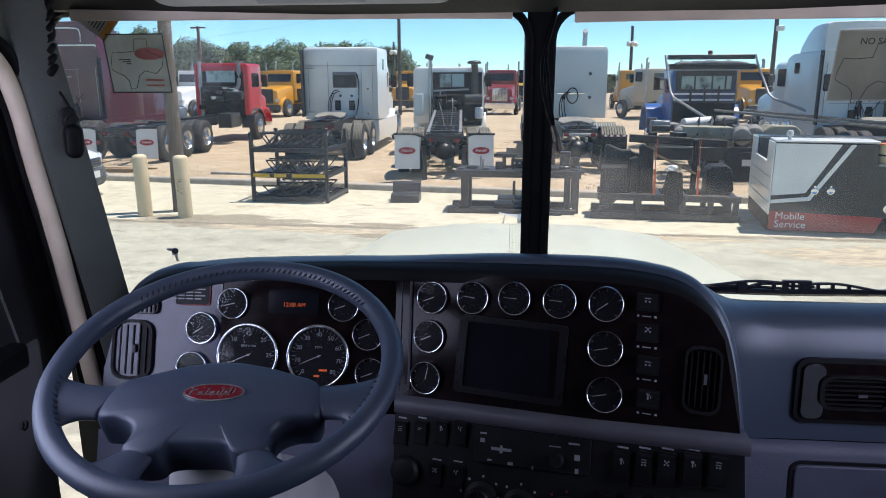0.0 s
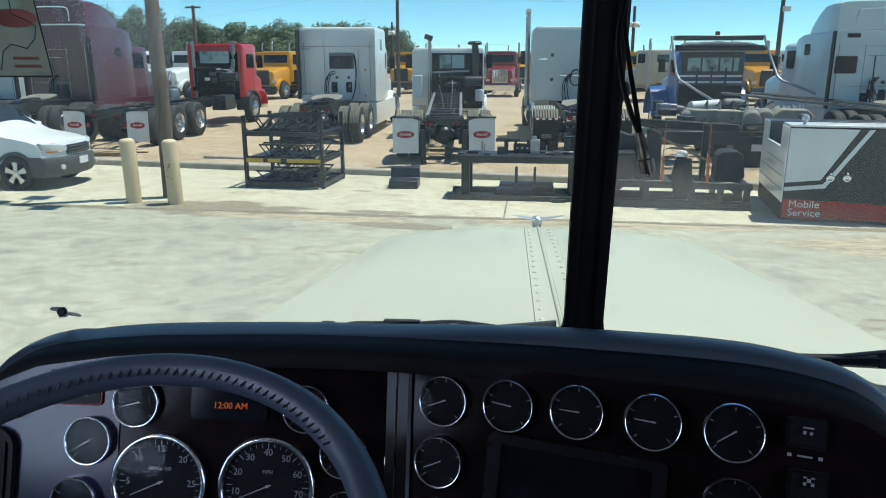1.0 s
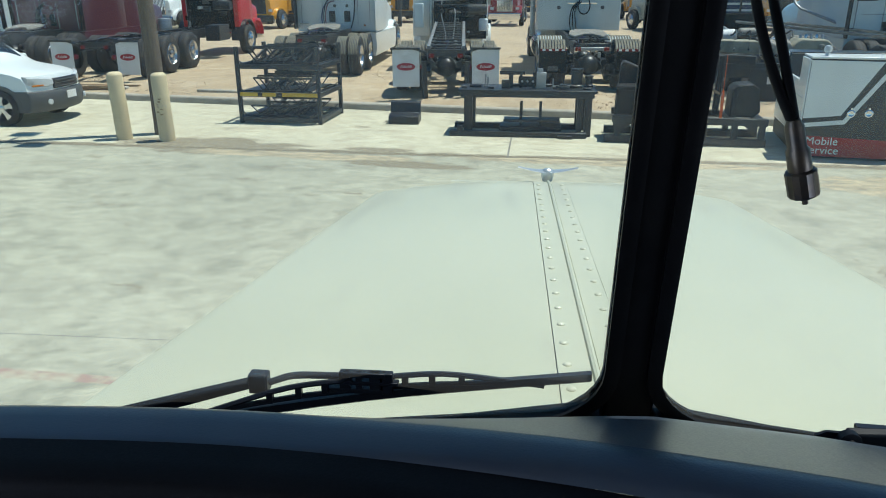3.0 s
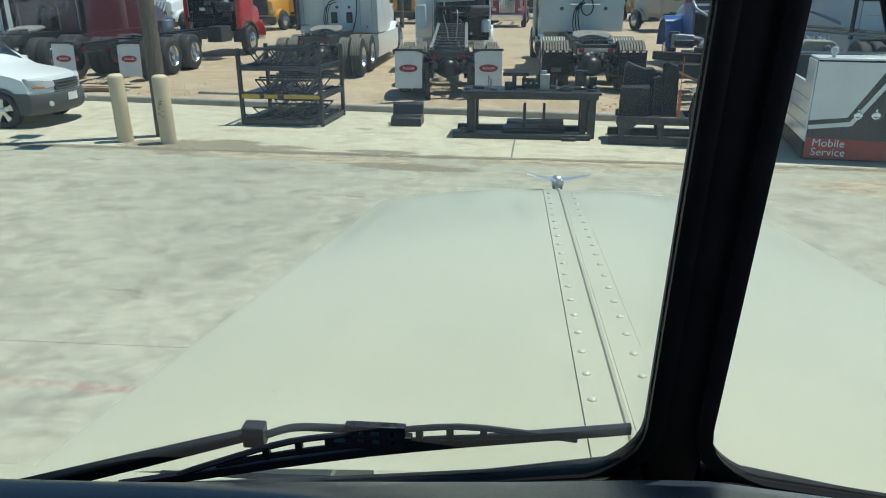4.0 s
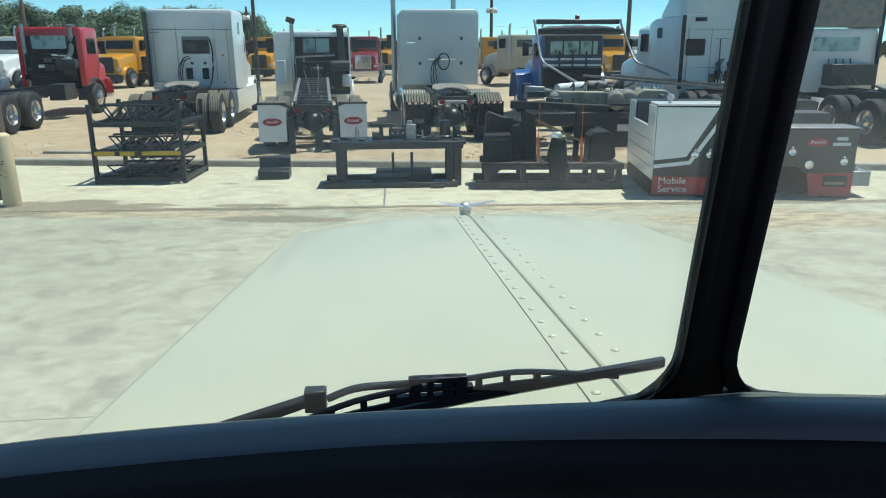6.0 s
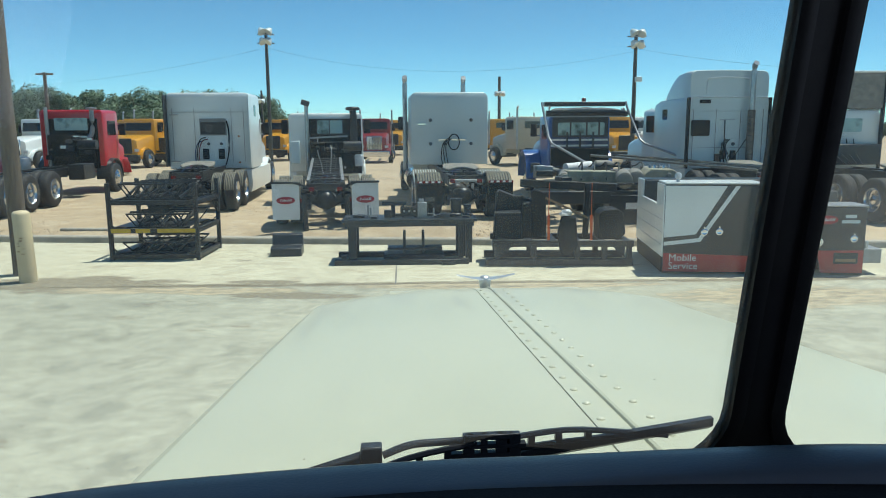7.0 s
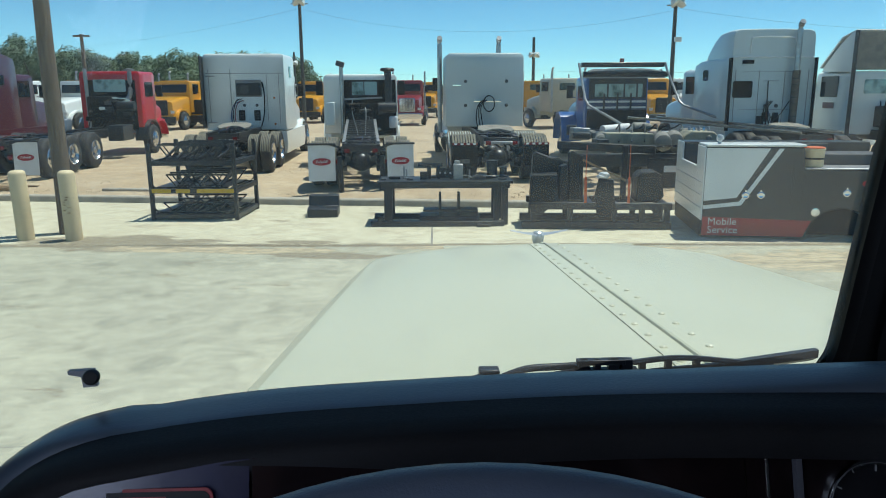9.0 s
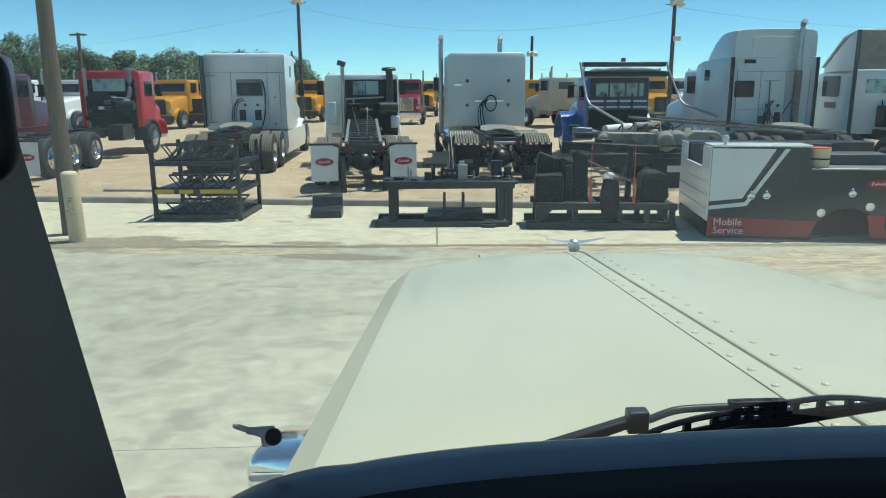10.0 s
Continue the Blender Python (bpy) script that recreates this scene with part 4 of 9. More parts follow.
# Small knob on a bracket, held by a thin rod at the windshield
knob = thing("dash_knob", "small black knob on a grey bracket fixed to the windshield", "knob")
c = Vector((-0.753, 0.060, 2.317))
lathe(bm := B(), [(0.0056, 0), (0.0062, 0.003), (0.0062, 0.007), (0.0048, 0.009)], frame_of(c, (0.2, -1, 0.25)), 20)
part("knob_cap", bm, M_plastic_black, knob)
bm = B()
prism(bm, [(-0.020, 0.004), (0.0, 0.005), (0.002, -0.009), (-0.009, -0.010), (-0.010, -0.001), (-0.020, 0.001)], 0.005, Matrix(((1, 0, 0, c.x), (0, 0, 1, c.y + 0.001), (0, 1, 0, c.z), (0, 0, 0, 1))))
tube(bm, [c + Vector((-0.004, 0.004, -0.003)), Vector((-0.815, glass_y(-0.815, 2.262) - 0.001, 2.262))], 0.0028, 8)
part("bracket", bm, M_plastic_light, knob)

# Antenna cable with its connector, hanging at the mullion
cable = thing("antenna_cable", "black antenna cable with a metal connector, hanging beside the mullion", "cable")
for pts in (((0.022, 0.100, 2.86), (0.020, 0.085, 2.80), (0.004, 0.040, 2.715), (0.007, 0.010, 2.66), (0.012, -0.015, 2.62), (0.0170, -0.0375, 2.581)),
            ((0.032, 0.100, 2.86), (0.020, 0.070, 2.78), (-0.003, 0.030, 2.70), (-0.003, 0.000, 2.65), (0.006, -0.020, 2.61), (0.0155, -0.0370, 2.583))):
    part("cord", tube(B(), smooth_path(pts, 5), 0.0030, 8), M_rubber, cable, sharp=80)
m = frame_of((0.0165, -0.0375, 2.581), (0.29, 0.02, -0.96), (0, 1, 0)) @ Matrix.Diagonal((0.88, 0.88, 1, 1))
lathe(bm := B(), [(0.004, -0.004), (0.006, 0.0), (0.006, 0.012), (0.0075, 0.014), (0.0075, 0.026)], m, 20)
part("ferrule", bm, M_worn_metal, cable, "worn metal ferrule")
bm = B()
loft(bm, [[m @ Vector(((r + (0.0005 if j % 2 else 0)) * math.cos(2 * math.pi * j / 28), (r + (0.0005 if j % 2 else 0)) * math.sin(2 * math.pi * j / 28), h)) for j in range(28)] for r, h in ((0.0085, 0.026), (0.0095, 0.027), (0.0095, 0.041), (0.0085, 0.042))])
part("connector", bm, M_worn_metal, cable, "knurled connector sleeve")
lathe(bm := B(), [(0.002, 0.042), (0.002, 0.047)], m, 10)
part("pin", bm, M_worn_metal, cable)

# ---- outside the glass: wipers, cowl and hood ----
def wiper(pivot, brack, hole, tip, m_arm, low=0.0):
    w = thing("windshield_wiper", "black windshield wiper with a slotted blade frame, resting on the glass", "wiper", None, "wipers")
    pivot, brack, hole, tip = (Vector(p) for p in (pivot, brack, hole, tip))
    d = (tip - hole).normalized()
    tail = hole - (tip - hole) - Vector((0.01, 0, low))
    ends = {1: d, -1: (hole - tail).normalized()}
    up = Vector((0, 0, 1))
    bm = B()
    loft(bm, [[c + Vector((0, a, b)) for a, b in ((-0.006, -k), (-0.006, k * 0.6), (0.004, k), (0.008, -k))] for c, k in ((pivot, 0.010), (pivot.lerp(brack, 0.5), 0.0085), (brack, 0.006))])
    part("arm", bm, m_arm, w, bevel=0.002)
    box(bm := B(), brack + Vector((0, 0, -0.002)), (0.022, 0.016, 0.024))
    part("arm_clip", bm, M_wiper_black, w, bevel=0.002)
    part("hook", tube(B(), smooth_path([brack + Vector((0.012, 0, -0.002)), brack + Vector((0.04, 0, 0.008)), brack + Vector((0.075, 0, 0.010)), hole + Vector((-0.02, 0, 0.002))], 4), 0.0042, 8), M_wiper_black, w, sharp=80)
    bm = B()
    for dz, hz, dx, wx_ in ((0.006, 0.006, 0.0, 0.048), (-0.004, 0.005, 0.008, 0.060), (-0.014, 0.006, -0.012, 0.066)):
        box(bm, hole + Vector((dx, 0, dz)), (wx_, 0.010, hz))
    for dx in (-0.022, -0.006, 0.012, 0.026):
        box(bm, hole + Vector((dx, 0, -0.004)), (0.012 if abs(dx) > 0.008 else 0.007, 0.009, 0.026))
    part("joint", bm, M_wiper_black, w, bevel=0.001)
    for sg in (-1, 1):
        d = ends[sg]
        a0, a1 = hole + d * 0.014 * sg + up * 0.001, hole + d * 0.155 * sg + up * (-0.006)
        part("bow", tube(B(), smooth_path([a0, a0.lerp(a1, 0.5) + up * 0.0065, a1, hole + d * 0.20 * sg + up * (-0.014)], 4), 0.0032, 6), M_wiper_black, w)
        part("bow", tube(B(), smooth_path([hole + d * 0.012 * sg + up * -0.012, hole + d * 0.08 * sg + up * -0.009, hole + d * 0.16 * sg + up * -0.010], 4), 0.0032, 6), M_wiper_black, w)
        for f in (0.045, 0.075, 0.108):
            beam(bm := B(), hole + d * f * sg + up * 0.003, hole + d * f * sg + up * -0.011, 0.006, 0.007)
            part("bow_rib", bm, M_wiper_black, w)
    down = Vector((0, 0.004, -0.019))
    bm = B()
    p0, p1 = tail + down, tip + Vector((0, 0.0, -0.002))
    mid = (p0 + p1) / 2 + Vector((0, 0, -0.006 + low * 0.35))
    loft(bm, [[c + Vector((0, a, b)) for a, b in ((-0.004, 0.004), (0.004, 0.004), (0.004, -0.003), (0.010, -0.012), (0.008, -0.013), (-0.004, -0.005))] for c in smooth_path([p0, mid, p1], 6)])
    part("blade", bm, M_wiper_black, w)
    out = pivot + Vector((0, -0.009, 0))
    lathe(bm := B(), [(0.0115, -0.006), (0.0115, 0.003), (0.010, 0.004)], frame_of(out, (0, -1, 0)), 20)
    part("arm_eye", bm, m_arm, w, sharp=50)
    lathe(bm := B(), [(0.0052, 0.003), (0.005, 0.006), (0.003, 0.0075), (0.0005, 0.008)], frame_of(out, (0, -1, 0)), 14)
    part("bolt", bm, m_arm, w, sharp=60)
    prism(bm := B(), [(-0.030, -0.008), (0.0, -0.010), (0.004, 0.004), (-0.020, 0.005), (-0.030, 0.000)], 0.004, Matrix(((1, 0, 0, pivot.x), (0, 0, 1, pivot.y), (0, 1, 0, pivot.z), (0, 0, 0, 1))))
    part("pivot_link", bm, m_arm, w)
    return w


M_wiper_black = material("black wiper plastic", (0.005, 0.008, 0.015), 0.42, second=(0.008, 0.011, 0.018), scale=20, spec=0.25)
M_wiper_arm = material("satin black metal", (0.004, 0.006, 0.010), 0.5, 0.0, scale=20, rough_vary=0.06, spec=0.12)
wiper((-0.672, 0.215, 2.166), (-0.418, 0.237, 2.236), (-0.296, 0.234, 2.246), (-0.045, 0.262, 2.249), M_wiper_arm, 0.042)
wiper((0.216, 0.222, 2.2105), (0.45, 0.225, 2.220), (0.56, 0.215, 2.231), (0.88, 0.20, 2.229), M_wiper_arm)

EDGE_DROP, BEVEL = 0.050, 0.075
hood = thing("truck_hood", "pale cream painted truck hood with a riveted centre strip", "hood")


def hood_z(y):
    return 2.130 - 0.078 * y - 0.35 * max(0.0, y - 2.15) ** 1.6


def half_width(y):
    """Where the curved top of the hood meets the bevel along its edge."""
    return shoulder(y) - BEVEL


def crown(x, y):
    """How far the top of the hood curves down at x."""
    return EDGE_DROP * max(0.0, (abs(x) - 0.10) / (half_width(y) - 0.10)) ** 2.0


def shoulder(y):
    """The outer line of the rounded shoulder, 10 cm below the top."""
    return interp(y, [(0.36, 0.878), (0.92, 0.833), (1.39, 0.795), (1.86, 0.754), (2.30, 0.716)]) - 0.02 * max(0.0, (y - 2.2) / 0.08) ** 2


for s in (-1, 1):
    bm = B()
    rows = []
    for k in range(34):
        y = 0.372 + 1.90 * k / 33
        w, o, z0 = half_width(y), shoulder(y), hood_z(y)
        row = [Vector((s * 0.0605, y, z0))]
        row += [Vector((s * x, y, z0 - crown(x, y))) for x in (0.18, 0.30, 0.40)]
        row += [Vector((s * x, y, z0 - crown(x, y))) for x in (0.40 + (w - 0.40) * f for f in (0.2, 0.4, 0.55, 0.7, 0.82, 0.92, 0.99))]
        row += [Vector((s * (w + (o - w) * f), y, z0 - EDGE_DROP - 0.062 * f)) for f in (0.02, 0.5, 0.97)]
        row += [Vector((s * (o + dx), y, z0 - dz)) for dx, dz in ((0.001, EDGE_DROP + 0.068), (0.003, EDGE_DROP + 0.082))]
        row += [Vector((s * (o + 0.010), y, z0 - 0.20)), Vector((s * (o + 0.022), y, z0 - 0.30)), Vector((s * (o + 0.04), y, z0 - 0.60))]
        rows.append(row)
    nose = [Vector((p.x * 0.985, 2.292, p.z - 0.045 - 0.05 * (1 if abs(p.x) < half_width(2.27) - 0.10 else 0.2))) for p in rows[-1]]
    rows.append(nose)
    loft(bm, rows, ring_closed=False)
    part("hood_half", bm, M_hood, hood, sharp=18)
bm = B()
ys = span(0.372, 2.272, 20)
loft(bm, [[Vector((x, y, hood_z(y) + dz)) for x, dz in ((-0.0590, -0.02), (-0.0590, 0.0022), (-0.007, 0.0024), (-0.0062, 0.0), (-0.0045, 0.0068), (0.0, 0.0088), (0.0045, 0.0068), (0.0062, 0.0), (0.007, 0.0024), (0.0590, 0.0022), (0.0590, -0.02))] for y in ys], ring_closed=False)
part("centre_strip", bm, M_hood, hood, "raised centre strip with hinge", sharp=25)
bm = B()
loft(bm, [[Vector((x, y, hood_z(y) - 0.004)) for x in (-0.0606, -0.0588)] for y in ys], ring_closed=False)
part("strip_joint", bm, M_rubber, hood, "dark joint")
lathe(bm := B(), [(0.0078, 0.0), (0.0076, 0.0014), (0.0058, 0.0032), (0.003, 0.0042), (0.0005, 0.0045)], Matrix(), 12)
rivet_mesh = finish(bm, "rivet", 80)
M_rivet = material("painted rivet", (0.60, 0.59, 0.45), 0.25, 0.0, scale=40)
rivet_mesh.materials.append(M_rivet)
for k in range(22):
    for x in (-0.043, 0.043):
        y = 0.400 + 0.0868 * k
        if y < 2.2:
            ob = new("rivet", rivet_mesh)
            ob.parent = hood
            ob.matrix_basis = Matrix.Translation((x, y, hood_z(y) + 0.0020)) @ Matrix.Rotation(-0.078, 4, "X")
# bits of grit on the paint
rg = random.Random(12)
bm = B()
for k in range(34):
    x, y = rg.uniform(-0.55, 0.55), rg.uniform(0.5, 2.0)
    s = rg.uniform(0.0006, 0.0017)
    if abs(x) > 0.07:
        lathe(bm, [(s, 0), (s * 0.8, s * 0.4), (s * 0.2, s * 0.5)], Matrix.Translation((x, y, hood_z(y) - crown(x, y))) @ Matrix.Diagonal((rg.uniform(0.6, 1.8), 1, 1, 1)), 6)
part("grit", bm, M_grit, hood, "specks of dark grit")
bm = B()
loft(bm, [[Vector((x, 0.352 + q, 2.087 - 0.012 * (x / 0.6) ** 2 - 6.0 * max(0.0, abs(x) - 0.63) ** 2 + r)) for q, r in ((-0.014, -0.006), (0.014, -0.006), (0.014, 0.006), (0.0, 0.009), (-0.014, 0.005))] for x in span(-0.60, 0.60, 40)])
part("rear_seal", bm, M_rubber, hood)
# winged ornament at the nose of the hood
orn = Vector((0.0, 2.345, 1.958))
bm = B()
for s in (-1, 1):
    rows = []
    for f in span(0, 1, 8):
        x = s * (0.010 + 0.106 * f)
        c = 0.026 * (1 - f) + 0.007
        z = 0.008 + 0.020 * f ** 1.3
        rows.append([orn + Vector((x, y - 0.02 * f, z + dz)) for y, dz in ((-c, 0.0), (0, 0.004), (c, 0.0), (0, -0.003))])
    loft(bm, rows)
lathe(bm, [(0.020, -0.030), (0.024, -0.014), (0.025, 0.0), (0.023, 0.010), (0.016, 0.018), (0.006, 0.021), (0.001, 0.022)], Matrix.Translation(orn), 16)
part("ornament", bm, M_dull_chrome, hood, "chrome winged ornament", sharp=60)
bm = B()
loft(bm, [[Vector((x, y, z)) for y, z in ((2.290, 1.30), (2.375, 1.30), (2.375, 1.88), (2.368, 1.915), (2.35, 1.922), (2.322, 1.925), (2.300, 1.920), (2.285, 1.905))] for x in span(-0.38, 0.38, 8)])
part("grille_shell", bm, M_hood, hood, "pale painted grille surround", sharp=60)

# Cowl between hood and windshield
bm = B()
loft(bm, [[Vector((x, y, z)) for y, z in ((0.23, 2.162), (0.30, 2.118), (0.338, 2.098), (0.345, 2.060))] for x in span(-0.92, 0.92, 10)], ring_closed=False)
tagged(part("cowl", bm, M_hood, sharp=40), "pale painted cowl under the windshield", "cowl", "", "structure")
# Fender and headlight pod
for s in (-1, 1):
    f = thing("headlight", "chrome headlight pod with a clear marker lens", "headlight", None, "headlights")
    c = Vector((s * 1.005, 1.60, 1.37))
    bm = B()
    rows = []
    for y, kx, kz, dz in ((0.0, 0.90, 0.86, 0.0), (0.012, 0.97, 0.96, 0.0), (0.035, 1.0, 1.0, 0.0), (0.12, 1.0, 1.0, -0.012), (0.24, 0.99, 0.97, -0.035), (0.34, 0.96, 0.90, -0.06), (0.37, 0.90, 0.84, -0.065)):
        rows.append([c + Vector((a * kx, y, b * kz + dz)) for a, b in rounded(0.33, 0.21, 0.065, 6)])
    loft(bm, rows)
    part("pod", bm, M_chrome, f, sharp=50)
    part("back_plate", prism(B(), rounded(0.27, 0.075, 0.02), 0.006, frame_of(c + Vector((0, -0.001, -0.045)), (0, -1, 0))), M_hood, f, "cream painted back plate", bevel=0.003)
    m = frame_of(c + Vector((s * 0.085, -0.001, 0.035)), (0, -1, 0))
    lens = part("marker_lens", prism(B(), rounded(0.135, 0.026, 0.010), 0.010, m), M_lamp_lens, f, "clear ribbed marker lens", bevel=0.003)
    for k in range(7):
        box(bm := B(), (s * (0.012 + 0.0075 * k), 0.0, 0.011), (0.003, 0.018, 0.003), m)
        part("rib", bm, M_lamp_lens, lens)
    lathe(bm := B(), [(0.010, 0.0), (0.010, 0.004), (0.006, 0.006)], frame_of(c + Vector((s * 0.070, -0.007, -0.012)), (0, -1, 0)), 12)
    part("screw", bm, M_grit, f)
    bm = B()
    tube(bm, [c + Vector((0, 0, -0.1)), Vector((s * 0.80, 1.7, 1.15))], 0.03, 10)
    part("pod_bracket", bm, M_chrome, f)
    bm = B()
    rows = []
    for k in range(13):
        a = math.pi * k / 12
        y, z = 1.45 - 0.72 * math.cos(a), 0.62 + 0.58 * math.sin(a)
        rows.append([Vector((s * 0.72, y, z)), Vector((s * 1.16, y, z)), Vector((s * 1.18, y, z - 0.05)), Vector((s * 0.72, y, z - 0.03))])
    loft(bm, rows)
    part("front_fender", bm, M_hood, hood, "pale painted front fender", sharp=50)

# ================= the yard =================
def ground_material(name, a, b, c, crack=0.0, scale=0.35):
    """Concrete or dirt: two colours of stains at two scales, with fine grain."""
    m = material(name, a, 0.85, second=b, scale=scale, detail=9, bump=0.35, bump_scale=22, contrast=(0.38, 0.66), rough_vary=0.08)
    nt = m.node_tree
    p = nt.nodes["Principled BSDF"]
    src = p.inputs["Base Color"].links[0].from_socket
    co = nt.nodes["Texture Coordinate"]
    n2 = nt.nodes.new("ShaderNodeTexNoise")
    n2.inputs["Scale"].default_value, n2.inputs["Detail"].default_value = scale * 6, 10
    n2.inputs["Roughness"].default_value, n2.inputs["Distortion"].default_value = 0.74, 0.7
    mp = nt.nodes.new("ShaderNodeMapping")
    mp.inputs["Scale"].default_value, mp.inputs["Rotation"].default_value = (0.75, 1.15, 1), (0, 0, 0.45)
    nt.links.new(co.outputs["Object"], mp.inputs[0])
    nt.links.new(mp.outputs[0], n2.inputs["Vector"])
    rg = nt.nodes.new("ShaderNodeMapRange")
    rg.inputs[1].default_value, rg.inputs[2].default_value, rg.inputs[4].default_value = 0.45, 0.64, 0.9
    nt.links.new(n2.outputs["Fac"], rg.inputs[0])
    mix = nt.nodes.new("ShaderNodeMix")
    mix.data_type = "RGBA"
    nt.links.new(rg.outputs[0], mix.inputs[0])
    nt.links.new(src, mix.inputs[6])
    mix.inputs[7].default_value = (*c, 1)
    n3 = nt.nodes.new("ShaderNodeTexNoise")
    n3.inputs["Scale"].default_value, n3.inputs["Detail"].default_value = 5, 11
    n3.inputs["Roughness"].default_value = 0.72
    nt.links.new(co.outputs["Object"], n3.inputs["Vector"])
    hs = nt.nodes.new("ShaderNodeHueSaturation")
    rv = nt.nodes.new("ShaderNodeMapRange")
    rv.inputs[1].default_value, rv.inputs[2].default_value, rv.inputs[3].default_value, rv.inputs[4].default_value = 0.3, 0.7, 0.82, 1.14
    nt.links.new(n3.outputs["Fac"], rv.inputs[0])
    nt.links.new(rv.outputs[0], hs.inputs["Value"])
    nt.links.new(mix.outputs[2], hs.inputs["Color"])
    spots = nt.nodes.new("ShaderNodeTexNoise")
    spots.inputs["Scale"].default_value, spots.inputs["Detail"].default_value, spots.inputs["Roughness"].default_value = 1.7, 6, 0.62
    nt.links.new(co.outputs["Object"], spots.inputs["Vector"])
    sr = nt.nodes.new("ShaderNodeMapRange")
    sr.interpolation_type = "SMOOTHSTEP"
    sr.inputs[1].default_value, sr.inputs[2].default_value, sr.inputs[4].default_value = 0.53, 0.68, 0.6
    nt.links.new(spots.outputs["Fac"], sr.inputs[0])
    worn = nt.nodes.new("ShaderNodeMix")
    worn.data_type = "RGBA"
    nt.links.new(sr.outputs[0], worn.inputs[0])
    nt.links.new(hs.outputs[0], worn.inputs[6])
    worn.inputs[7].default_value = (*(0.75 * v for v in c), 1)
    nt.links.new(worn.outputs[2], p.inputs["Base Color"])
    return m


M_concrete = ground_material("yard concrete", (0.435, 0.418, 0.315), (0.37, 0.357, 0.27), (0.295, 0.287, 0.22))
M_slab = ground_material("pale concrete apron", (0.58, 0.54, 0.395), (0.51, 0.475, 0.345), (0.44, 0.39, 0.275))
M_dirt = ground_material("tan gravel lot", (0.445, 0.335, 0.207), (0.352, 0.265, 0.166), (0.52, 0.42, 0.288), scale=0.25)
M_kerb = ground_material("kerb concrete", (0.42, 0.38, 0.31), (0.36, 0.33, 0.27), (0.30, 0.27, 0.22), scale=0.9)
M_stain_red = material("faded red paint line", (0.33, 0.225, 0.185), 0.85, second=(0.42, 0.385, 0.285), scale=9, detail=10, contrast=(0.38, 0.62), bump=0.2)
M_joint = material("dark joint filler", (0.16, 0.15, 0.13), 0.9, second=(0.26, 0.25, 0.22), scale=3)
M_joint_faint = material("silted joint", (0.28, 0.26, 0.19), 0.9, second=(0.38, 0.36, 0.26), scale=2)

KA, KB = Vector((-7.86, 16.45, 0)), Vector((4.87, 14.46, 0))
KD = (KB - KA).normalized()
KN = Vector((-KD.y, KD.x, 0))


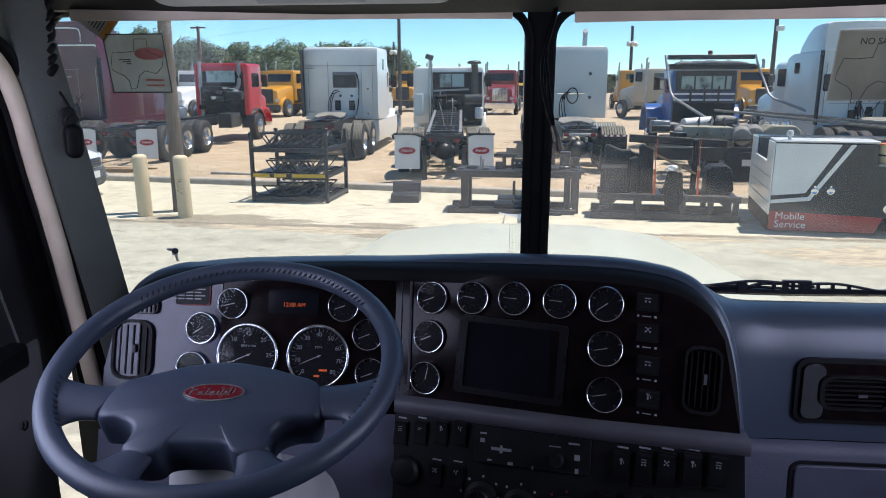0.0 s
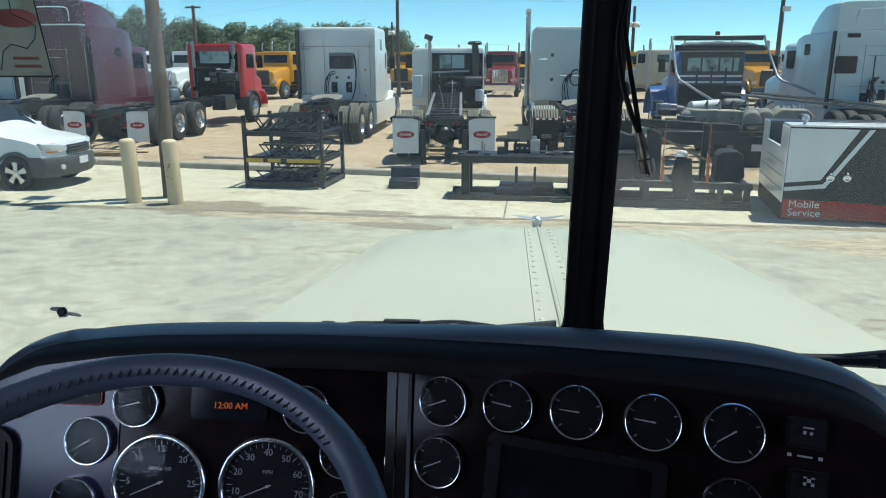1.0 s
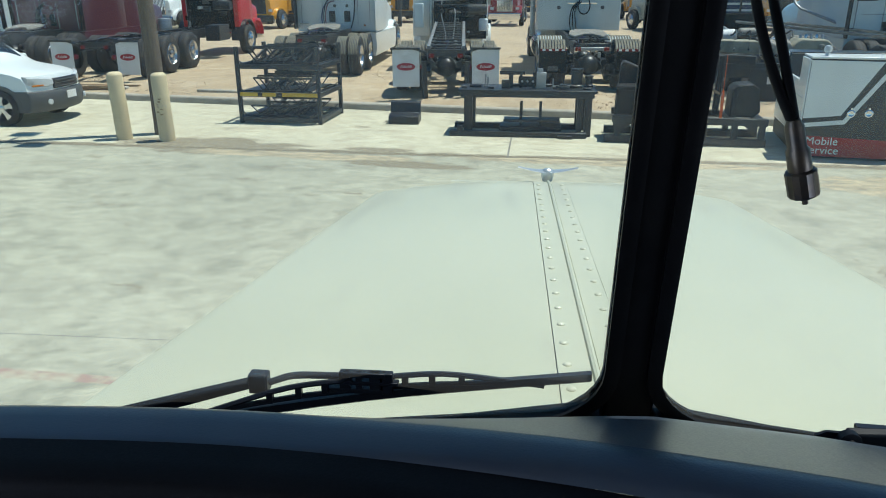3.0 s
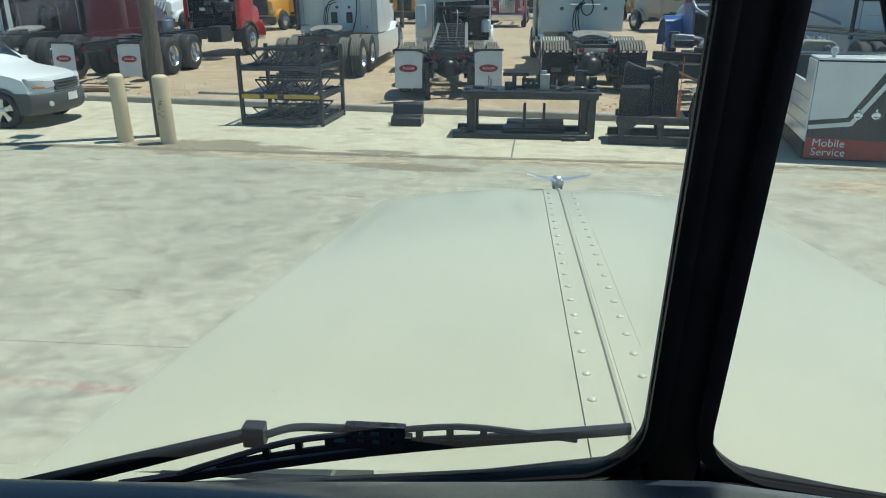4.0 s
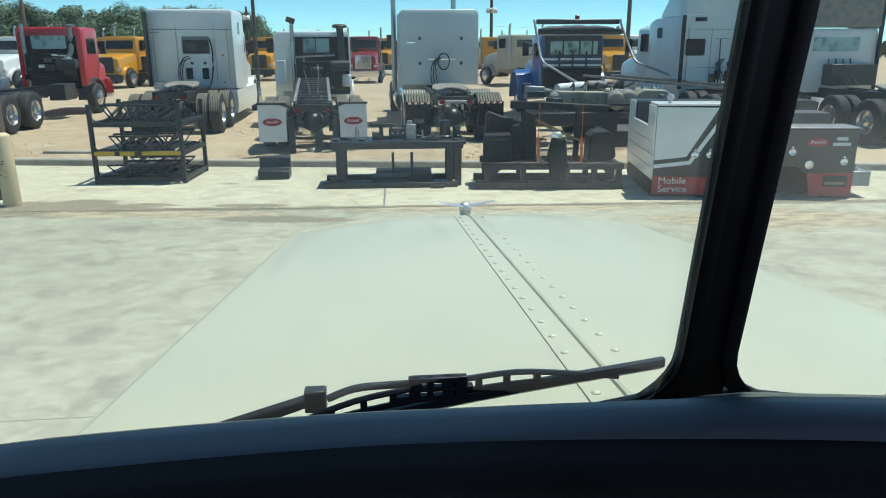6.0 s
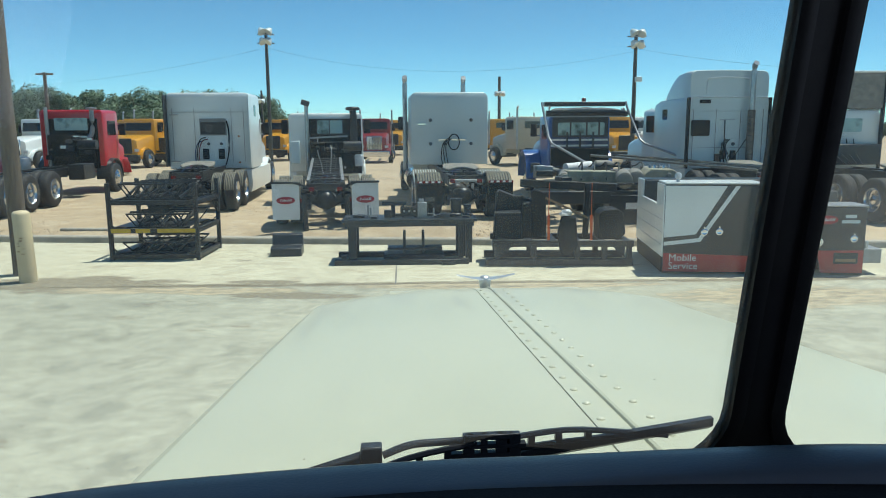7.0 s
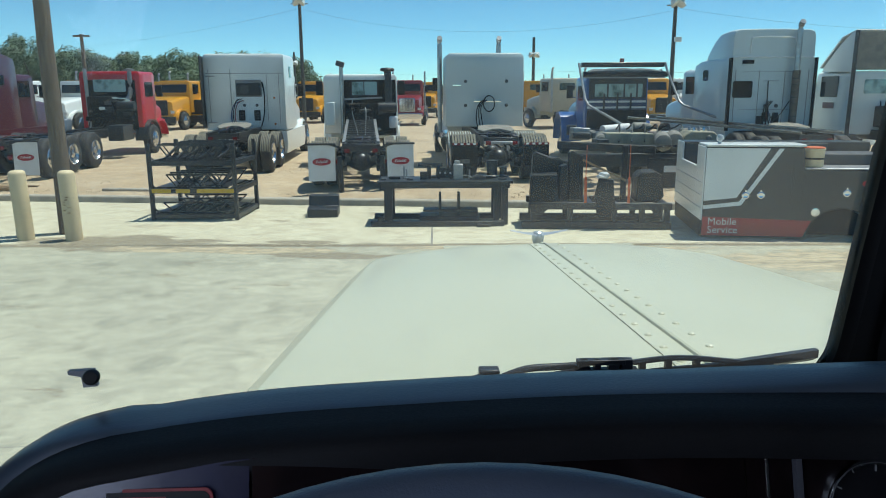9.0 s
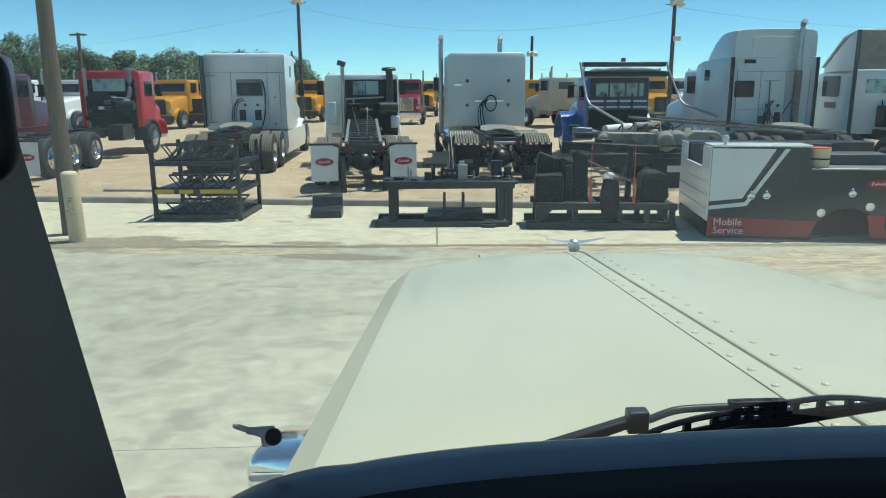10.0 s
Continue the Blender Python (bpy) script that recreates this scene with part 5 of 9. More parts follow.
def washed_sand(m):
    """Sand and silt washed along the edge of the apron, with a wider fan beside the service body."""
    nt = m.node_tree
    p = nt.nodes["Principled BSDF"]
    base = p.inputs["Base Color"].links[0].from_socket

    def calc(op, a, b=None, c=None):
        n = nt.nodes.new("ShaderNodeMath")
        n.operation = op
        for k, v in enumerate((a, b, c)):
            if isinstance(v, (int, float)):
                n.inputs[k].default_value = v
            elif v is not None:
                nt.links.new(v, n.inputs[k])
        return n.outputs[0]

    def grain(scale, stretch, detail, rough=0.6, distort=0.0):
        mp, nz = nt.nodes.new("ShaderNodeMapping"), nt.nodes.new("ShaderNodeTexNoise")
        mp.inputs["Scale"].default_value, mp.inputs["Rotation"].default_value = (*stretch, 1), (0, 0, -math.atan2(KD.y, KD.x))
        nz.inputs["Scale"].default_value, nz.inputs["Detail"].default_value, nz.inputs["Roughness"].default_value, nz.inputs["Distortion"].default_value = scale, detail, rough, distort
        nt.links.new(nt.nodes["Texture Coordinate"].outputs["Object"], mp.inputs[0])
        nt.links.new(mp.outputs[0], nz.inputs["Vector"])
        return nz.outputs["Fac"]

    def soft(v, lo, hi):
        n = nt.nodes.new("ShaderNodeMapRange")
        n.interpolation_type = "SMOOTHSTEP"
        n.inputs[1].default_value, n.inputs[2].default_value = lo, hi
        nt.links.new(v, n.inputs[0])
        return n.outputs[0]

    sep = nt.nodes.new("ShaderNodeSeparateXYZ")
    nt.links.new(nt.nodes["Texture Coordinate"].outputs["Object"], sep.inputs[0])
    x, y = sep.outputs[0], sep.outputs[1]
    warp_a, warp_b = grain(1.1, (0.7, 1.0), 6, 0.65), grain(1.7, (0.7, 1.0), 6, 0.65)

    def patch(cx, cy, long, wide, turn=-3.0):
        """1 in the middle of a ragged oval patch, 0 at its edge."""
        c, q = math.cos(radians(turn)), math.sin(radians(turn))
        a = calc("ADD", calc("MULTIPLY_ADD", x, c / long, -(cx * c + cy * q) / long), calc("MULTIPLY", y, q / long))
        b = calc("ADD", calc("MULTIPLY_ADD", x, -q / wide, (cx * q - cy * c) / wide), calc("MULTIPLY", y, c / wide))
        a, b = calc("ADD", a, calc("MULTIPLY_ADD", warp_a, 1.1, -0.55)), calc("ADD", b, calc("MULTIPLY_ADD", warp_b, 1.5, -0.75))
        return calc("SUBTRACT", 1.0, calc("ADD", calc("MULTIPLY", a, a), calc("MULTIPLY", b, b)))

    grit_noise = grain(4.0, (0.55, 1.3), 10, 0.72)
    silt = calc("MAXIMUM", patch(-5.5, 11.75, 1.8, 0.62, -8), calc("MAXIMUM", patch(-1.8, 10.64, 1.3, 0.28, -12), patch(-2.4, 11.60, 0.6, 0.2)))
    sand = calc("MAXIMUM", calc("MAXIMUM", patch(5.9, 9.75, 2.0, 0.75), patch(8.6, 9.5, 2.6, 0.6)), calc("MAXIMUM", patch(1.6, 10.92, 2.8, 0.20, -4), patch(-3.6, 11.1, 2.4, 0.24, -6)))
    edge_off = calc("ABSOLUTE", calc("ADD", calc("MULTIPLY_ADD", x, 0.054, -0.054 * -1.5), calc("ADD", y, -11.33)))
    line = calc("MULTIPLY_ADD", edge_off, -1 / 0.12, 1.15)
    silt = calc("MAXIMUM", silt, calc("MULTIPLY", line, soft(warp_a, 0.36, 0.52)))
    silt_mask = calc("MULTIPLY", soft(calc("ADD", calc("MULTIPLY", silt, 0.30), grit_noise), 0.42, 0.60), soft(silt, -0.45, 0.10))
    sand_mask = calc("MULTIPLY", soft(calc("ADD", calc("MULTIPLY", sand, 0.35), grit_noise), 0.42, 0.64), soft(sand, -0.45, 0.2))
    crumbs = soft(grain(22.0, (0.6, 1.2), 5, 0.75), 0.40, 0.58)
    mask = calc("MULTIPLY", calc("MAXIMUM", silt_mask, sand_mask), calc("MULTIPLY_ADD", crumbs, 0.42, 0.58))
    tone = nt.nodes.new("ShaderNodeMix")
    tone.data_type = "RGBA"
    nt.links.new(calc("MULTIPLY", sand_mask, soft(grit_noise, 0.36, 0.60)), tone.inputs[0])
    tone.inputs[6].default_value, tone.inputs[7].default_value = (0.20, 0.165, 0.110, 1), (0.50, 0.41, 0.265, 1)
    blend = nt.nodes.new("ShaderNodeMix")
    blend.data_type = "RGBA"
    nt.links.new(mask, blend.inputs[0])
    nt.links.new(base, blend.inputs[6])
    nt.links.new(tone.outputs[2], blend.inputs[7])
    nt.links.new(blend.outputs[2], p.inputs["Base Color"])


def along(s, off, z):
    """A point s metres along the kerb from its middle, off metres behind its face."""
    p = (KA + KB) / 2 + KD * s + KN * off
    return Vector((p.x, p.y, z))


def apron_edge(x, z):
    """Where the pale apron meets the yard paving."""
    return Vector((x, 11.33 - 0.054 * (x + 1.5), z))


washed_sand(M_concrete)
washed_sand(M_slab)
bm = B()
loft(bm, [[Vector((-600, -600, -0.03)), Vector((600, -600, -0.03))], [Vector((-600, 1500, -0.03)), Vector((600, 1500, -0.03))]], ring_closed=False)
tagged(part("ground", bm, M_dirt), "tan dirt ground reaching to the horizon", "ground", "", "structure")
bm = B()
loft(bm, [[Vector((-60, -40, 0.0)), Vector((60, -40, 0.0))], [apron_edge(-60, 0.0), apron_edge(60, 0.0)]], ring_closed=False)
tagged(part("pavement", bm, M_concrete), "grey stained concrete yard paving", "pavement", "", "structure")
bm = B()
loft(bm, [[apron_edge(-60, 0.004), apron_edge(60, 0.004)], [along(-60, 0.02, 0.004), along(60, 0.02, 0.004)]], ring_closed=False)
tagged(part("pavement_apron", bm, M_slab), "pale concrete apron in front of the kerb", "pavement", "", "structure")
bm = B()
prof = [(-0.01, -0.02), (0.0, 0.11), (0.012, 0.135), (0.035, 0.15), (0.17, 0.152), (0.185, 0.14), (0.19, -0.02)]
loft(bm, [[along(s, a, z) for a, z in prof] for s in span(-60, 60, 40)])
tagged(part("kerb", bm, M_kerb, sharp=50), "weathered concrete kerb", "kerb", "", "structure")
bm = B()
rng = random.Random(4)
grid = []
for j in range(60):
    off = 0.18 + 84 * (j / 59) ** 2
    grid.append([along(s, off, 0.135 + 0.185 * min(1.0, max(0.0, (off - 0.2) / 1.1)) ** 0.8 + (0.035 * (noise.noise((s * 0.35, off * 0.35, 0)) + 0.4 * noise.noise((s * 1.4, off * 1.4, 3))) if 0 < j else 0)) for s in span(-90, 90, 150)])
loft(bm, grid, ring_closed=False)
tagged(part("ground_lot", bm, M_dirt, sharp=80), "tan compacted dirt lot behind the kerb", "ground", "", "structure")

# Joints and a faded red line on the paving
def strip(name, pts, w, mat, z, label, cat):
    bm = B()
    rows = []
    for k, p in enumerate(pts):
        a, b = Vector(pts[max(0, k - 1)]), Vector(pts[min(len(pts) - 1, k + 1)])
        d = (b - a).normalized()
        n = Vector((-d.y, d.x, 0)) * (w[k] if isinstance(w, list) else w) / 2
        rows.append([Vector((p[0] - n.x, p[1] - n.y, z)), Vector((p[0] + n.x, p[1] + n.y, z))])
    loft(bm, rows, ring_closed=False)
    return tagged(part(name, bm, mat), label, cat, "", "structure")


strip("joint_near", [(-14, 4.60), (-4.28, 4.47), (-2.0, 4.48), (9, 4.5)], 0.012, M_joint, 0.0008, "dark joint across the paving", "joint")
strip("joint_mid", [(-14, 10.75), (-5.87, 10.1), (-0.88, 9.7), (9, 8.9)], 0.010, M_joint_faint, 0.0008, "faint joint across the paving", "joint")
strip("joint_apron", [(-0.16, 13.1), (-0.22, 11.2)], 0.03, M_joint, 0.008, "dark joint in the apron", "joint")
strip("paint_line", [(-14, 4.15), (-3.86, 3.87), (-2.5, 3.82), (-1.0, 3.78)], [0.15, 0.13, 0.09, 0.02], M_stain_red, 0.0008, "faded red paint line on the paving", "line")


# ---- yard materials ----
def paint(name, c, rough=0.3):
    return material(name, c, rough, second=tuple(v * 0.9 for v in c), scale=1.5, rough_vary=0.05, coat=0.3)


M_white = paint("white truck paint", (0.76, 0.79, 0.775))
M_silver = paint("pale silver paint", (0.57, 0.645, 0.655))
M_maroon = paint("dark red paint", (0.075, 0.007, 0.018))
M_red = paint("red truck paint", (0.52, 0.012, 0.022))
M_blue = paint("blue truck paint", (0.02, 0.085, 0.30))
M_dull_red = paint("dull red truck paint", (0.22, 0.012, 0.02))
# Darker copy of the blue, with the roller housing's shade in its colour
M_blue_shaded = paint("shaded blue truck paint", (0.012, 0.040, 0.12))
M_yellow = paint("yellow truck paint", (0.62, 0.29, 0.012))
M_beige = paint("beige truck paint", (0.42, 0.40, 0.32))
M_frame = material("black frame paint", (0.016, 0.017, 0.020), 0.35, second=(0.055, 0.048, 0.040), scale=5, contrast=(0.5, 0.8), bump=0.1)
M_black_steel = material("worn black steel", (0.014, 0.016, 0.020), 0.40, second=(0.050, 0.044, 0.038), scale=9, contrast=(0.55, 0.8), bump=0.12)
M_grey_steel = material("dark grey steel", (0.07, 0.07, 0.072), 0.5, second=(0.11, 0.085, 0.065), scale=5, contrast=(0.5, 0.8), bump=0.12)
M_tyre = material("tyre rubber", (0.022, 0.022, 0.023), 0.75, second=(0.05, 0.043, 0.035), scale=6, contrast=(0.45, 0.8), bump=0.3, bump_scale=60)
M_alu = material("polished aluminium", (0.62, 0.63, 0.64), 0.22, 1.0, scale=15, rough_vary=0.08)
M_flap = material("white mud flap", (0.70, 0.71, 0.72), 0.5, second=(0.60, 0.59, 0.57), scale=4)
M_red_oval = material("red oval print", (0.36, 0.012, 0.02), 0.45, scale=10)
M_bollard = material("faded yellow bollard paint", (0.66, 0.54, 0.33), 0.6, second=(0.58, 0.47, 0.30), scale=5, bump=0.1)
M_rust = material("rust scrape", (0.20, 0.10, 0.05), 0.9, second=(0.35, 0.27, 0.14), scale=30)
M_wood = material("weathered pole wood", (0.165, 0.125, 0.09), 0.9, second=(0.105, 0.078, 0.056), scale=5, bump=0.5, bump_scale=30, stretch=(6, 6, 0.5))
M_timber = material("brown timber", (0.30, 0.20, 0.11), 0.85, second=(0.22, 0.15, 0.09), scale=7, bump=0.4, bump_scale=40)
M_galv = material("galvanised steel", (0.34, 0.35, 0.36), 0.45, 0.8, scale=12)
M_tape = material("yellow band", (0.52, 0.36, 0.03), 0.6, scale=14)
M_charcoal = material("matt black moulded plastic", (0.010, 0.011, 0.013), 0.6, second=(0.018, 0.017, 0.017), scale=3, spec=0.3)
M_orange_strap = material("orange strap", (0.62, 0.13, 0.04), 0.8, scale=30)
M_service_dark = paint("charcoal service body paint", (0.018, 0.020, 0.022), 0.35)
M_service_red = paint("red service band", (0.35, 0.012, 0.014), 0.4)
M_amber = material("amber lens", (0.55, 0.18, 0.02), 0.2, scale=20)
M_red_lens = material("red lens", (0.18, 0.010, 0.010), 0.2, scale=20)
M_grime = material("grey-tan machine metal", (0.26, 0.24, 0.20), 0.6, second=(0.16, 0.15, 0.13), scale=5, bump=0.2)
M_pole = material("dark painted pole", (0.045, 0.05, 0.048), 0.6, second=(0.075, 0.07, 0.06), scale=4)
# Opaque; the daylight seen through these windows is painted as pale teal
M_cab_glass = material("cab glass with daylight in its colour", (0.34, 0.50, 0.50), 0.08, second=(0.06, 0.10, 0.09), scale=3.0, contrast=(0.5, 0.68), rough_vary=0.03)
M_red_hose = material("red air hose", (0.16, 0.02, 0.02), 0.5, scale=20)
M_blue_hose = material("blue air hose", (0.02, 0.05, 0.15), 0.5, scale=20)
M_stack = material("grey steel stack", (0.42, 0.43, 0.44), 0.3, 0.85, second=(0.30, 0.30, 0.30), scale=8)
M_guard = material("heat-browned steel", (0.085, 0.065, 0.055), 0.5, 0.5, second=(0.16, 0.13, 0.11), scale=8)
M_rail_grey = material("grey frame paint", (0.24, 0.245, 0.25), 0.45, second=(0.17, 0.165, 0.16), scale=5)
M_fabric = material("dusty grey mesh fabric", (0.13, 0.145, 0.15), 0.8, second=(0.075, 0.085, 0.09), scale=14, bump=0.4, bump_scale=120)
M_tan_metal = material("dusty tan machine paint", (0.34, 0.315, 0.23), 0.7, second=(0.20, 0.185, 0.14), scale=4, bump=0.2)
M_brown_panel = material("dark brown painted steel", (0.060, 0.050, 0.045), 0.5, second=(0.095, 0.08, 0.068), scale=3)
M_dark_green = material("dark hose", (0.02, 0.03, 0.025), 0.6, scale=10)
M_fender_line = material("lined rubber tread plate", (0.20, 0.18, 0.13), 0.7, second=(0.13, 0.12, 0.09), scale=8, bump=0.2)


# ---- truck building blocks ----
def wheel_meshes(r, w, dual):
    """Tyre and rim, axis along x; the outer face is towards +x."""
    m = Matrix.Rotation(radians(90), 4, "Y")
    bm = B()
    n = 36
    prof = [(r * 0.56, -w / 2), (r * 0.80, -w / 2 - 0.012), (r * 0.95, -w / 2 + 0.012), (r, -w * 0.34), (r, -w * 0.17), (r * 0.982, -w * 0.165), (r * 0.982, -w * 0.145), (r, -w * 0.14), (r, w * 0.14), (r * 0.982, w * 0.145), (r * 0.982, w * 0.165), (r, w * 0.17), (r, w * 0.34), (r * 0.95, w / 2 - 0.012), (r * 0.80, w / 2 + 0.012), (r * 0.56, w / 2)]
    lathe(bm, prof, m, n, caps=False)
    tyre = finish(bm, "tyre", 40)
    tyre.materials.append(M_tyre)
    bm = B()
    if dual:
        prof = [(r * 0.57, w / 2 - 0.005), (r * 0.54, w / 2 + 0.012), (r * 0.50, w / 2 - 0.02), (r * 0.47, w / 2 - 0.10), (r * 0.30, w / 2 - 0.13), (r * 0.22, w / 2 - 0.12), (r * 0.20, w / 2 - 0.02), (r * 0.12, w / 2), (0.002, w / 2 + 0.002)]
    else:
        prof = [(r * 0.57, w / 2 - 0.005), (r * 0.54, w / 2 + 0.012), (r * 0.50, w / 2 - 0.01), (r * 0.46, w / 2 + 0.005), (r * 0.33, w / 2 + 0.035), (r * 0.24, w / 2 + 0.03), (r * 0.20, w / 2 + 0.05), (r * 0.10, w / 2 + 0.06), (0.002, w / 2 + 0.062)]
    lathe(bm, prof, m, n, caps=False)
    rim = finish(bm, "rim", 40)
    rim.materials.append(M_alu)
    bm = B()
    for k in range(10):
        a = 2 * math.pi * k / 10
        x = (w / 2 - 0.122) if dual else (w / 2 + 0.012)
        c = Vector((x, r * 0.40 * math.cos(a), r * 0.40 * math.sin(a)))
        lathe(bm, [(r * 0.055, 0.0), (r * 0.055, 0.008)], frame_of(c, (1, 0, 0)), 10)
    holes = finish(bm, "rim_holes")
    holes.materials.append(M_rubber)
    return tyre, rim, holes


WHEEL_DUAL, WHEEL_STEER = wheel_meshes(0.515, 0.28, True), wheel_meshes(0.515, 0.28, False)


def put_wheel(parent, x, y, z, side, meshes=WHEEL_STEER, scale=1.0, dual=False):
    for k in range(2 if dual else 1):
        ty = new("wheel", meshes[0])
        ty.parent = parent
        ty.matrix_basis = Matrix.Translation((x - side * 0.33 * k, y, z)) @ (Matrix() if side > 0 else Matrix.Rotation(math.pi, 4, "Z")) @ Matrix.Diagonal((scale, scale, scale, 1))
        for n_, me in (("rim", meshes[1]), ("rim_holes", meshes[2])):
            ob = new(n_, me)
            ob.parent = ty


def chassis(t, y0, y1, axles, z=0.98, flaps=None, steps=9, track=1.03, fifth=None, member=None):
    """Frame rails, cross members, drive axles, wheels and air bags of a truck; y runs ahead."""
    for s in (-1, 1):
        bm = B()
        prism(bm, [(0, 0), (0.09, 0), (0.09, 0.012), (0.012, 0.012), (0.012, 0.248), (0.09, 0.248), (0.09, 0.26), (0, 0.26)], y1 - y0, Matrix(((-s, 0, 0, s * 0.43), (0, 0, 1, y0), (0, 1, 0, z - 0.13), (0, 0, 0, 1))))
        part("frame_rail", bm, M_frame, t)
    for k in range(steps):
        y = y0 + 0.12 + (y1 - y0 - 0.3) * k / (steps - 1)
        bm = B()
        box(bm, (0, y, z + 0.03), (0.84, 0.075, 0.15))
        part("cross_member", bm, member or M_frame, t, bevel=0.01)
    for y in axles:
        bm = B()
        tube(bm, [Vector((-track, y, 0.515)), Vector((-0.30, y, 0.515)), Vector((-0.16, y, 0.53)), Vector((0.16, y, 0.53)), Vector((0.30, y, 0.515)), Vector((track, y, 0.515))], [0.07, 0.08, 0.19, 0.19, 0.08, 0.07], 14)
        bmesh.ops.create_uvsphere(bm, u_segments=16, v_segments=10, radius=0.235, matrix=Matrix.Translation((0, y - 0.05, 0.54)))
        part("drive_axle", bm, M_black_steel, t, sharp=70)
        for s in (-1, 1):
            lathe(bm := B(), [(0.10, -0.12), (0.20, -0.11), (0.21, 0.02), (0.21, 0.14)], frame_of((s * 0.58, y, 0.515), (s, 0, 0)), 18)
            part("brake_drum", bm, M_black_steel, t, sharp=40)
            prism(bm := B(), [(-0.50, 0.02), (-0.30, -0.12), (0.30, -0.12), (0.62, 0.10), (0.60, 0.20), (0.10, 0.06), (-0.46, 0.12)], 0.10, Matrix(((0, 0, 1, s * 0.40 - 0.05), (1, 0, 0, y), (0, 1, 0, 0.46), (0, 0, 0, 1))))
            part("spring_hanger", bm, M_black_steel, t, bevel=0.01)
            put_wheel(t, s * track, y, 0.515, s, WHEEL_DUAL, dual=True)
            bm = B()
            lathe(bm, [(0.11, 0.0), (0.15, 0.05), (0.13, 0.09), (0.15, 0.14), (0.13, 0.18), (0.10, 0.22)], Matrix.Translation((s * 0.50, y - 0.33, 0.60)), 16)
            part("air_bag", bm, M_rubber, t, sharp=50)
            bm = B()
            tube(bm, [Vector((s * 0.40, y + 0.25, 0.95)), Vector((s * 0.52, y + 0.12, 0.55))], 0.035, 8)
            tube(bm, [Vector((s * 0.34, y - 0.18, 0.62)), Vector((s * 0.34, y - 0.36, 0.62))], 0.085, 12)
            part("damper", bm, M_black_steel, t)
    if flaps is not None:
        for s in (-1, 1):
            bm = B()
            prism(bm, rounded(0.61, 0.82, 0.015), 0.010, Matrix(((1, 0, 0, s * 0.90), (0, 0.06, 1, flaps), (0, 1, 0, 0.57), (0, 0, 0, 1))))
            fl = part("mud_flap", bm, M_flap, t, "white mud flap with a red oval")
            part("oval_mark", prism(B(), oval(0.42, 0.17), 0.004, Matrix(((1, 0, 0, s * 0.90), (0, 0.06, 1, flaps - 0.008), (0, 1, 0, 0.60), (0, 0, 0, 1)))), M_red_oval, fl, "red oval")
            script_marks(fl, Matrix(((1, 0, 0, s * 0.90), (0, 0.06, 1, flaps - 0.011), (0, 1, 0, 0.60), (0, 0, 0, 1))), 0.27, 0.065, M_flap)
            box(bm := B(), (s * 0.90, flaps + 0.01, 1.00), (0.66, 0.05, 0.05))
            part("flap_hanger", bm, M_black_steel, t, bevel=0.01)
            beam(bm := B(), (s * 0.43, flaps + 0.03, 0.90), (s * 0.72, flaps + 0.01, 1.00), 0.05, 0.05)
            part("flap_bracket", bm, M_black_steel, t)
            lathe(bm := B(), [(0.065, 0), (0.065, 0.04), (0.05, 0.05)], frame_of((s * 0.52, flaps + 0.02, 0.60), (0, -1, 0)), 16)
            part("tail_light", bm, M_red_lens, t)
    rg = random.Random(int(abs(y0) * 100) + len(axles) + steps)
    for y in axles:
        for s in (-1, 1):
            lathe(bm := B(), [(0.03, -0.02), (0.085, 0.0), (0.092, 0.03), (0.092, 0.09), (0.085, 0.12), (0.03, 0.14)], frame_of((s * 0.66, y - 0.30, 0.60), (0.2 * s, -1, 0.15)), 14)
            part("brake_chamber", bm, M_grey_steel, t, sharp=40)
            lathe(bm := B(), [(0.012, 0.0), (0.03, 0.02), (0.03, 0.06)], frame_of((s * 0.66, y - 0.44, 0.62), (0, -1, 0)), 10)
            part("chamber_cap", bm, M_galv, t)
    for s in (-1, 1):
        lathe(bm := B(), [(0.06, -0.28), (0.095, -0.25), (0.095, 0.25), (0.06, 0.28)], frame_of((s * 0.20, axles[-1] + 0.95, z - 0.12), (0, 1, 0)), 14)
        part("air_tank", bm, M_galv if s > 0 else M_black_steel, t, sharp=40)
        box(bm := B(), (s * 0.32, y0 - 0.02, z - 0.02), (0.12, 0.03, 0.09))
        part("tail_light", bm, M_red_lens, t, bevel=0.01)
    for k in range(7):
        x = rg.uniform(-0.34, 0.34)
        pts = [Vector((x, y0 + 0.15 + 0.2 * k, z + 0.05)), Vector((x + rg.uniform(-0.1, 0.1), y0 + 0.5 + 0.2 * k, z + rg.uniform(0.12, 0.24))), Vector((rg.uniform(-0.3, 0.3), y0 + 1.1 + 0.2 * k, z + rg.uniform(0.05, 0.16))), Vector((rg.uniform(-0.3, 0.3), y0 + 1.8 + 0.2 * k, z + 0.06))]
        part("air_line", tube(B(), smooth_path(pts, 3), 0.010, 5), (M_rubber, M_rubber, M_blue_hose, M_rubber, M_red_hose, M_rubber, M_rubber)[k % 7], t, sharp=80)
    for k in range(9):
        s = 1 if k % 2 else -1
        box(bm := B(), (s * rg.uniform(0.05, 0.36), rg.uniform(y0 + 0.1, y0 + 2.6), z + rg.uniform(-0.2, 0.14)), (rg.uniform(0.06, 0.16), rg.uniform(0.05, 0.2), rg.uniform(0.05, 0.14)))
        part("valve_block", bm, (M_grey_steel, M_galv, M_black_steel)[k % 3], t, bevel=0.008)
    if member:
        for s in (-1, 1):
            box(bm := B(), (s * 0.385, (y0 + y1) / 2, z + 0.1325), (0.085, y1 - y0, 0.005))
            part("rail_flange", bm, member, t)
